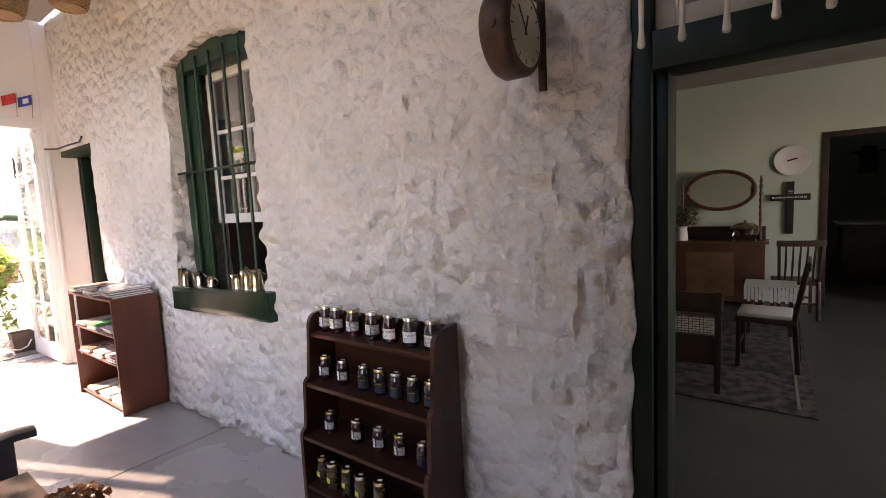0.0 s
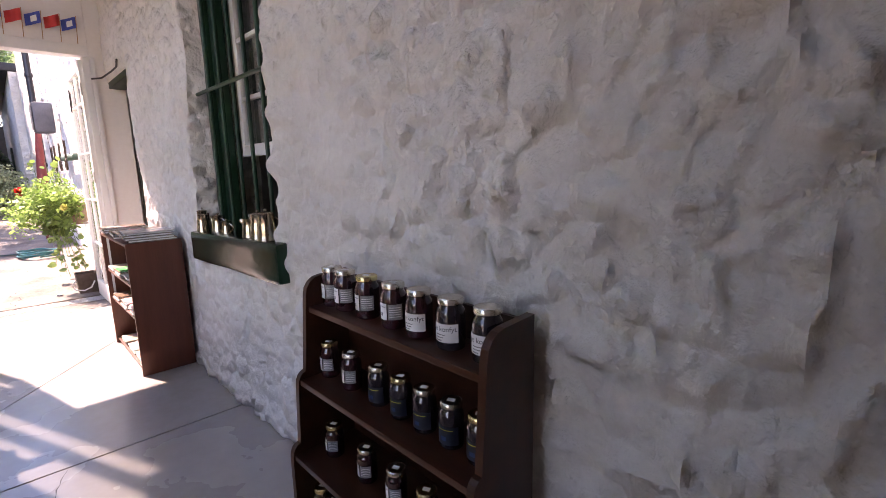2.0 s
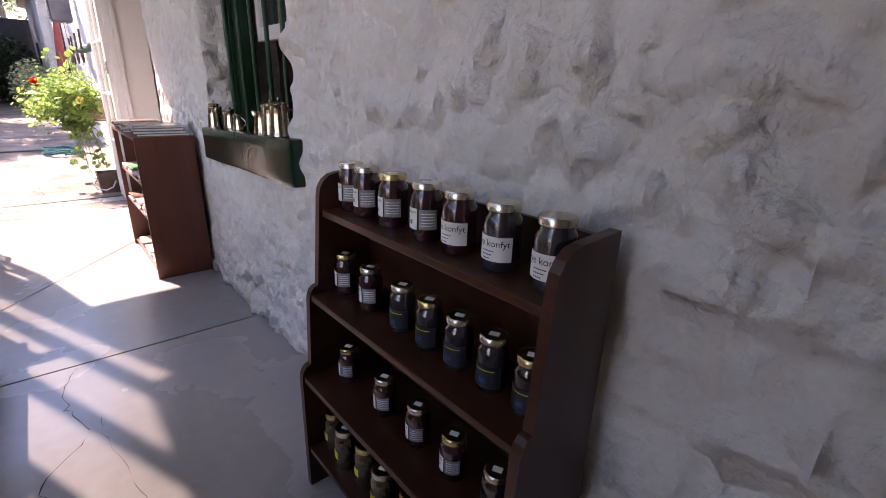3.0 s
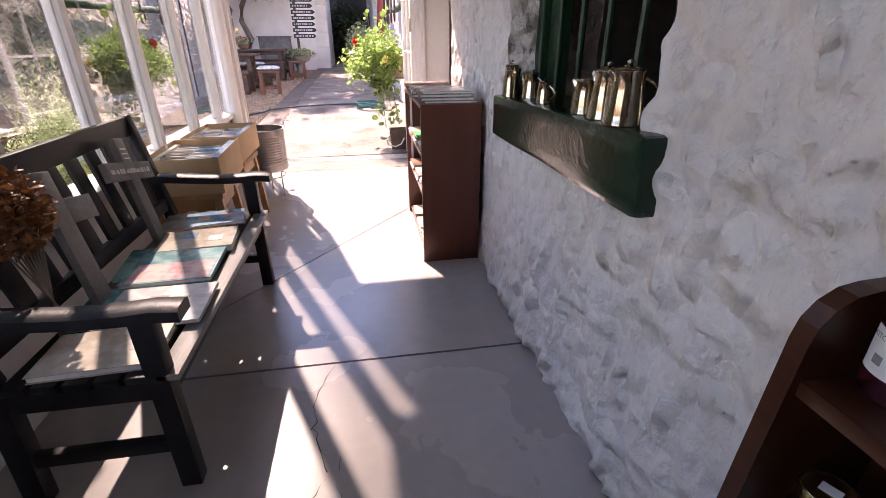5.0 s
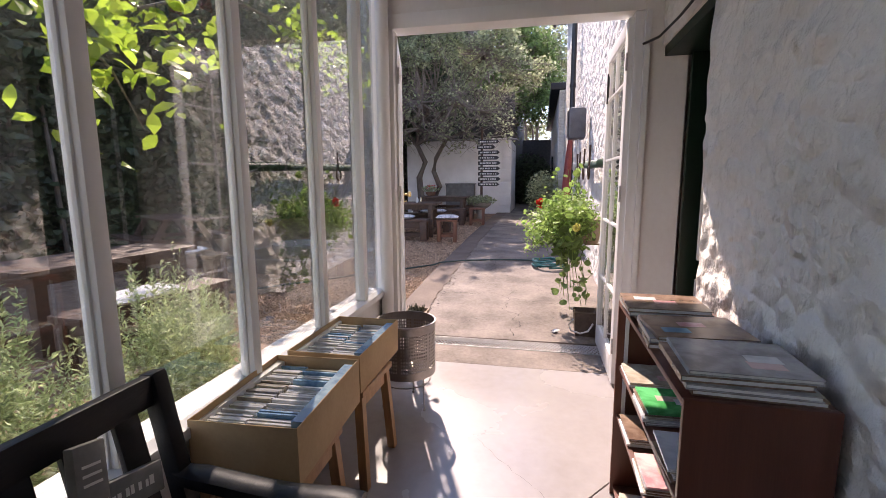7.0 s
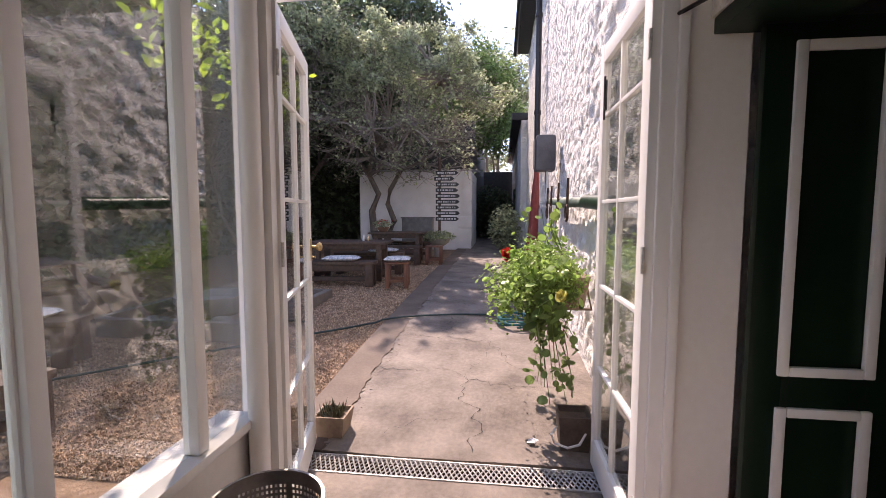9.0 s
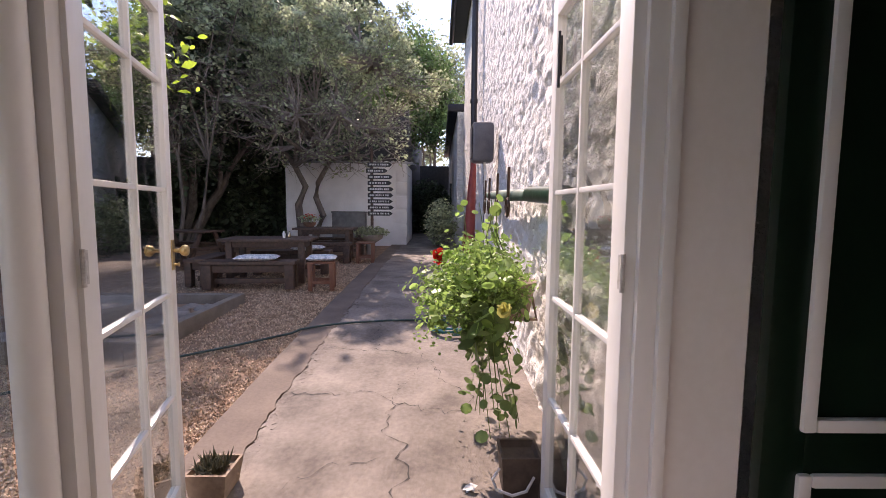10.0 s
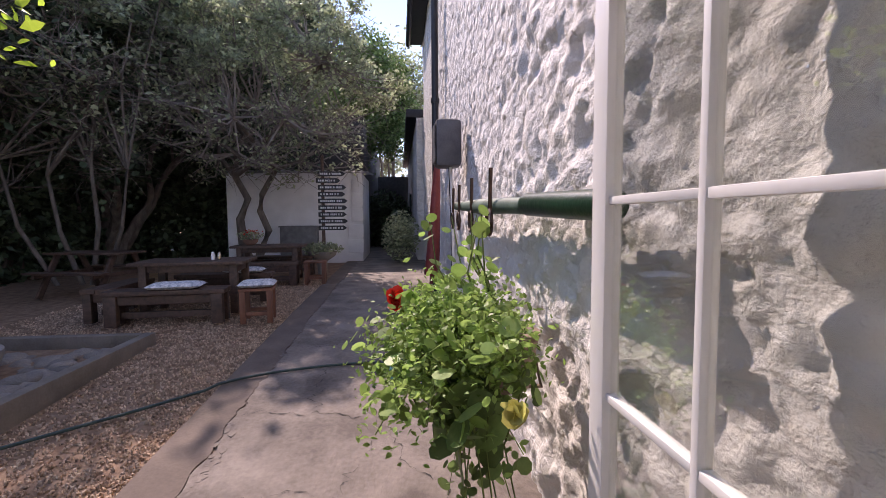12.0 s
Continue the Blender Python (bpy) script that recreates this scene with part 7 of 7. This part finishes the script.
def crowned_tree(label, base, stems, centre, radii, clumps, leaf, n, size, seed, bare=0.0, tuft=0.17, limb_r=0.05, twigs=2400, bark=None):
    """A tree whose limbs fan out from its stems to tufts spread through an uneven crown; the crown's foot is bare by so much of its height."""
    t = thing("tree", label, "tree", pose(*base))
    rng = random.Random(seed)
    bm = bmesh.new()
    heads = []
    for pts, r in stems:
        tube(bm, pts, [r * (1 - 0.45 * k / (len(pts) - 1)) for k in range(len(pts))], 9)
        heads.append((Vector(pts[-1]), r * 0.55))
    c, (rx, ry, rz) = Vector(centre), radii
    nodes = []
    for k in range(len(heads) * 5):
        h, r = heads[k % len(heads)]
        q = c + Vector((rng.uniform(-0.5, 0.5) * rx, rng.uniform(-0.6, 0.6) * ry, rng.uniform(-0.45, 0.25) * rz))
        m = h.lerp(q, 0.5) + Vector((rng.uniform(-0.2, 0.2), rng.uniform(-0.2, 0.2), rng.uniform(-0.25, 0.1)))
        tube(bm, [h, m, q], [r, r * 0.75, r * 0.5], 7)
        nodes += [(q, r * 0.42), (m, r * 0.55)]
    part("trunk", bm, TRUNK, t, "grey forking trunk and limbs", True)
    bm = bmesh.new()
    tips = []
    while len(tips) < clumps:
        v = Vector((rng.uniform(-1, 1), rng.uniform(-1, 1), rng.uniform(-1, 1)))
        if not 0.35 < v.length < 1:
            continue
        k = 0.82 + 0.30 * noise.noise(v * 2.2 + Vector((seed, 0, 0)))
        p = c + Vector((v.x * rx, v.y * ry, v.z * rz)) * k * (1.08 - 0.08 * v.length)
        q, r = min(nodes, key=lambda w: (w[0] - p).length + rng.uniform(0, 0.9))
        m = q.lerp(p, 0.5) + Vector((rng.uniform(-0.18, 0.18), rng.uniform(-0.18, 0.18), rng.uniform(-0.25, 0.05)))
        r = min(r, limb_r * 0.5)
        tube(bm, [q, m, p], [r, r * 0.65, r * 0.3], 5)
        tips.append((p, (v.z + 1) / 2))
    tagged(part("branch_mass", bm, bark or TRUNK, t, "fan of thin crooked branches", True), kind="stuff")
    if twigs:
        tagged(brush([p for p, f in tips], TWIG, "twig_mass", t, 0.008, 0.8, rng, twigs), kind="stuff")
    leafy = [(p, min(1.0, 0.12 + max(0.0, (f - bare) / 0.35))) for p, f in tips]

    def spot(rg):
        while True:
            p, w = rg.choice(leafy)
            if rg.random() < w:
                return (p.x + rg.gauss(0, tuft), p.y + rg.gauss(0, tuft), p.z + rg.gauss(0.03, tuft * 0.8))
    leaf_cloud("crown", leaf, t, n, spot, size, seed + 1, "leaf", label="loose crown of small leaves")
    return t


crowned_tree("gnarled grey tree with two twisting trunks and a silvery green crown", (-18.0, -2.78, ground_z(-18.0) - 0.03),
             (([(0, 0, 0), (0.03, -0.20, 0.7), (0.08, -0.24, 1.3), (0.12, -0.02, 1.8), (0.3, -0.25, 2.35)], 0.13),
              ([(0.02, 0.06, 0), (0.05, 0.26, 0.55), (0.1, 0.46, 1.0), (0.12, 0.26, 1.5), (0.25, 0.36, 1.9), (0.4, 0.75, 2.5)], 0.11)),
             (1.0, 0.75, 4.2), (2.4, 3.3, 2.6), 330, LEAF_TREE, 23000, 0.10, 31, bare=0.40, tuft=0.125, limb_r=0.06, twigs=1500, bark=TWIG)
crowned_tree("thin-stemmed grey tree standing in the dark of the hedge", (-15.9, -5.3, ground_z(-15.9) - 0.03),
             (([(0, 0, 0), (0.05, 0.2, 1.2), (0.1, 0.15, 2.4)], 0.06), ([(0, -0.2, 0), (0.1, -0.5, 1.1), (0.2, -0.6, 2.2)], 0.055),
              ([(0.1, 0.3, 0), (0.3, 0.8, 1.2), (0.4, 1.0, 2.3)], 0.05), ([(0.1, -0.6, 0), (0.2, -1.2, 1.2), (0.3, -1.4, 2.5)], 0.05)),
             (0.1, 0.0, 4.9), (2.2, 2.9, 3.2), 300, LEAF_TREE, 17000, 0.10, 47, bare=0.42, tuft=0.125, limb_r=0.05, twigs=900)
crowned_tree("tall dense dark green tree rising behind the shed", (-38.0, -9.2, 0.3),
             (([(0, 0, 0), (0.2, 0.3, 3.0), (0.1, 0.5, 6.5)], 0.4), ([(0, -0.5, 0), (-0.3, -1.2, 3.4), (0, -2.0, 6.8)], 0.34)),
             (0, 0.4, 11.4), (5.0, 8.0, 7.6), 560, LEAF_DARK, 46000, 0.34, 67, tuft=0.6, twigs=0)
crowned_tree("green leafy tree standing between the shed and the annex", (-25.4, -1.2, 0.3),
             (([(0, 0, 0), (0.1, 0.1, 2.0), (0.1, 0.2, 3.6)], 0.18),),
             (0, 0.9, 5.9), (2.2, 2.3, 3.3), 280, LEAF_MID, 26000, 0.15, 68, tuft=0.26, twigs=0)
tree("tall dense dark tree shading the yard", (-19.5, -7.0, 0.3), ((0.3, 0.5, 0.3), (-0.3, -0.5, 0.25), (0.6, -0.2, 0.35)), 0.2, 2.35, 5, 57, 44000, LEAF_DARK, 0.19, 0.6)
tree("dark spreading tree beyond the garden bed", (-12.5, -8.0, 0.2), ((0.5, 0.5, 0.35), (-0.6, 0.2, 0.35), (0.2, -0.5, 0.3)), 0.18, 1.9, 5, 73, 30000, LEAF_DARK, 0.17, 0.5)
tree("tall green tree far behind the annex", (-39.0, 0.6, 0.3), ((0.3, 0.3, 0.2), (-0.3, -0.5, 0.25)), 0.25, 3.2, 5, 61, 16000, LEAF_TREE, 0.30, 0.8)


def hedge(label, x0, x1, y0, y1, z1, n, leaf, size, seed, dense=0.5):
    h = thing("hedge", label, "hedge", pose(0, 0, 0))

    def spot(rg):
        x = rg.uniform(x0, x1)
        u = rg.random() ** 0.6
        top = z1 + 0.9 * noise.noise(Vector((x * 0.35, 0.0, seed))) + 0.45 * noise.noise(Vector((x * 1.1, 3.0, seed)))
        z = 0.1 + (top - 0.1) * rg.random() ** 0.85
        bulge = 0.45 * noise.noise(Vector((x * 0.7, z * 0.7, seed + 2)))
        return (x, y1 - (y1 - y0) * (1 - u) + bulge, z)
    leaf_cloud("foliage", leaf, h, n, spot, size, seed, "leaf")
    bm = bmesh.new()
    rng = random.Random(seed)
    for k in range(int((x1 - x0) * 1.6)):
        x, y = rng.uniform(x0, x1), y1 - 0.3 - 0.4 * rng.random()
        tube(bm, [(x, y, 0.05), (x + rng.uniform(-0.3, 0.3), y + rng.uniform(-0.1, 0.2), z1 * 0.4), (x + rng.uniform(-0.6, 0.6), y, z1 * 0.8)], [0.05, 0.04, 0.015], 6)
    part("stems", bm, TRUNK, h, "bare grey stems", True)
    return h


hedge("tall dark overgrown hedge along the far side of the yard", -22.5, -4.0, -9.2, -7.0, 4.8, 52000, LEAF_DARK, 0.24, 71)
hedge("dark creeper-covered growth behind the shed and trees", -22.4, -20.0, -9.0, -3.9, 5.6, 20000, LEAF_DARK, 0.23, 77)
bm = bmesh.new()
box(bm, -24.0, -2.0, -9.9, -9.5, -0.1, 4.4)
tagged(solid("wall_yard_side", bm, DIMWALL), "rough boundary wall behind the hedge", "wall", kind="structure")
shb = thing("shrub", "leafy shrub at the mouth of the passage", "shrub", pose(-19.0, 1.0, ground_z(-19)))
leaf_cloud("foliage", LEAF_TREE, shb, 1500, ball((0, 0, 0.75), (0.9, 0.55, 0.75)), 0.11, 83)
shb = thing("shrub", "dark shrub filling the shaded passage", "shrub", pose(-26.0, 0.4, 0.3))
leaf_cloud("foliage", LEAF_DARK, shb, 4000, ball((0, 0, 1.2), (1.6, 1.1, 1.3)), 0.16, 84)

# grey-green feathery shrubs outside the glazing
for k, (x, y, z, r, h) in enumerate(((-4.1, -0.95, 0.02, 0.55, 0.95), (-4.8, -0.85, 0.02, 0.45, 1.0), (-3.3, -1.0, 0.02, 0.55, 0.92), (-5.3, -1.1, 0.02, 0.38, 0.8), (-2.5, -1.0, 0.02, 0.5, 0.85), (-3.7, -1.7, 0.02, 0.6, 0.8))):
    s = thing("feathery_shrub", "grey-green feathery shrub in the bed outside the glazing", "shrub", pose(x, y, z), group="feathery shrubs")
    rng = random.Random(90 + k)
    verts, faces = [], []
    for b in range(150):
        a, sp = rng.uniform(0, 6.28), rng.uniform(0.1, 1.0)
        top = Vector((math.cos(a) * r * sp, math.sin(a) * r * sp * 0.8, h * rng.uniform(0.65, 1.15) * (1.08 - 0.45 * sp)))
        foot = Vector((top.x * 0.25, top.y * 0.25, 0))
        for q in range(84):
            f = 0.25 + 0.75 * q / 83
            c = foot.lerp(top, f) + Vector((0, 0, -0.06 * (1 - f)))
            d = Vector((rng.uniform(-1, 1), rng.uniform(-1, 1), rng.uniform(0.0, 0.9))).normalized() * rng.uniform(0.022, 0.045)
            w = d.cross(Vector((rng.uniform(-1, 1), rng.uniform(-1, 1), 1))).normalized() * 0.0048
            base = len(verts)
            verts += [tuple(c), tuple(c + d * 0.5 + w), tuple(c + d), tuple(c + d * 0.5 - w)]
            faces.append((base, base + 1, base + 2, base + 3))
    ob = sheet("foliage", verts, faces, LEAF_GREY, False)
    ob.parent = s

# lime vine hanging outside the panes
vine = thing("vine", "lime-green vine sprays hanging outside the glazing, plus added shading leaves overhead", "vine", pose(0, 0, 0))
bm = bmesh.new()
tube(bm, [(-2.0, -0.43, 3.52), (-2.2, -1.2, 2.95), (-3.2, -1.1, 2.75), (-4.2, -1.0, 2.45), (-4.75, -0.95, 1.95), (-4.9, -0.95, 1.70)], [0.015, 0.014, 0.012, 0.009, 0.006, 0.003], 6)
tube(bm, [(-3.2, -1.1, 2.75), (-4.4, -1.5, 2.8), (-5.6, -1.6, 2.55), (-6.3, -1.6, 2.3)], [0.012, 0.009, 0.006, 0.003], 6)
tube(bm, [(-5.6, -1.6, 2.55), (-6.4, -1.6, 2.95), (-7.6, -1.5, 2.95), (-8.9, -1.35, 2.75), (-9.6, -1.25, 2.6)], [0.012, 0.012, 0.009, 0.006, 0.003], 6)
part("stem", bm, TRUNK, vine, "thin twining stem", True)


def along(rg):
    u = rg.random()
    path = rg.choice((((-3.0, -1.1, 2.75), (-4.2, -1.0, 2.45), (-4.85, -0.95, 1.80)), ((-3.2, -1.1, 2.7), (-4.6, -1.5, 2.75), (-6.2, -1.6, 2.35)), ((-7.2, -1.5, 2.95), (-8.2, -1.42, 2.82), (-8.9, -1.35, 2.75))))
    a, b, c = (Vector(q) for q in path)
    p = a.lerp(b, u * 2) if u < 0.5 else b.lerp(c, u * 2 - 1)
    return (p.x + rg.gauss(0, 0.2), p.y + rg.gauss(0, 0.14), p.z + rg.gauss(0.05, 0.2))


leaf_cloud("foliage", LEAF_LIME, vine, 1100, along, 0.105, 101, "leaf")
# added overhead leaf layer that blocks sky light from the passage wall
leaf_cloud("canopy", LEAF_MID, vine, 4300, lambda rg: (rg.uniform(-4.4, -0.7), rg.uniform(-3.0, -0.65), 3.0 + rg.gauss(0, 0.15) + 0.25 * rg.random()), 0.125, 102, "leaf")

# the nasturtium and geranium mass on the sunny wall
plant = thing("trailing_plant", "bright trailing nasturtium spilling down the sunny wall", "plant", pose(0, 0, 0))
rng = random.Random(111)
bm = bmesh.new()
stems = []
for k in range(70):
    a = Vector((rng.uniform(-8.3, -7.62), rng.uniform(1.30, 1.5), rng.uniform(0.97, 1.12)))
    if k < 46:
        b = a + Vector((rng.uniform(-0.42, 0.42), -rng.uniform(0.08, 0.50), rng.uniform(-0.24, 0.15)))
    elif k < 54:
        b = a + Vector((rng.uniform(-0.3, 0.1), -rng.uniform(0.0, 0.25), rng.uniform(0.4, 0.62)))
    else:
        b = Vector((rng.uniform(-8.0, -7.2), rng.uniform(1.15, 1.5), rng.uniform(0.15, 0.7)))
    mid = a.lerp(b, 0.5) + Vector((rng.uniform(-0.08, 0.08), -0.08, 0.06))
    tube(bm, [a, mid, b], [0.005, 0.004, 0.0025], 5)
    stems.append((a, mid, b, k))
tagged(part("stem_tangle", bm, foliage("pale_stems", (0.12, 0.18, 0.05), (0.24, 0.30, 0.10)), plant, "thin pale stems", True), kind="stuff")


def on_stem(lo, hi, jit):
    pool = [s for s in stems if lo <= s[3] < hi]

    def spot(rg):
        a, m, b, _ = rg.choice(pool)
        u = rg.random()
        p = a.lerp(m, u * 2) if u < 0.5 else m.lerp(b, u * 2 - 1)
        return (p.x + rg.gauss(0, jit), p.y + rg.gauss(0, jit * 0.8) - 0.02, p.z + rg.gauss(0, jit))
    return spot


leaf_cloud("round_leaves", LEAF_BRIGHT, plant, 520, on_stem(0, 46, 0.07), 0.058, 112, "round", 0.5)
leaf_cloud("small_leaves", LEAF_BRIGHT, plant, 9500, on_stem(0, 46, 0.075), 0.032, 113, "leaf")
leaf_cloud("broad_leaves", LEAF_MID, plant, 60, ball((-7.65, 1.18, 0.86), (0.32, 0.14, 0.20)), 0.115, 119, "round", 0.9)
leaf_cloud("top_leaves", LEAF_BRIGHT, plant, 42, on_stem(46, 54, 0.03), 0.06, 114, "round", 0.6)
leaf_cloud("trailing_leaves", LEAF_MID, plant, 300, on_stem(54, 70, 0.045), 0.058, 115, "round", 0.5)
leaf_cloud("red_flower", PETAL_RED, plant, 40, ball((-8.0, 0.955, 1.20), (0.035, 0.03, 0.045)), 0.05, 116, "round")
leaf_cloud("yellow_flower", PETAL_YELLOW, plant, 9, ball((-7.13, 1.27, 1.05), (0.02, 0.012, 0.03)), 0.06, 117, "round")
bm = bmesh.new()
lathe(bm, [(0.14, 0.0), (0.18, 0.22), (0.19, 0.25), (0.16, 0.25), (0.01, 0.20)], 18, pose(-8.0, 1.42, 0.80))
tube(bm, [(-8.0, 1.58, 0.95), (-8.0, 1.62, 0.78), (-8.0, 1.42, 0.78)], 0.012, 6)
part("wall_pot", bm, CLAY, plant, "clay pot hidden among the leaves", True)
leaf = thing("fallen_leaf", "pale fallen leaf on the path by the trough", "leaf", pose(-7.25, 1.13, 0.03))
leaf_cloud("blade", PAPER, leaf, 3, ball((0, 0, 0.012), (0.02, 0.03, 0.008)), 0.08, 120, "leaf", 0.0)
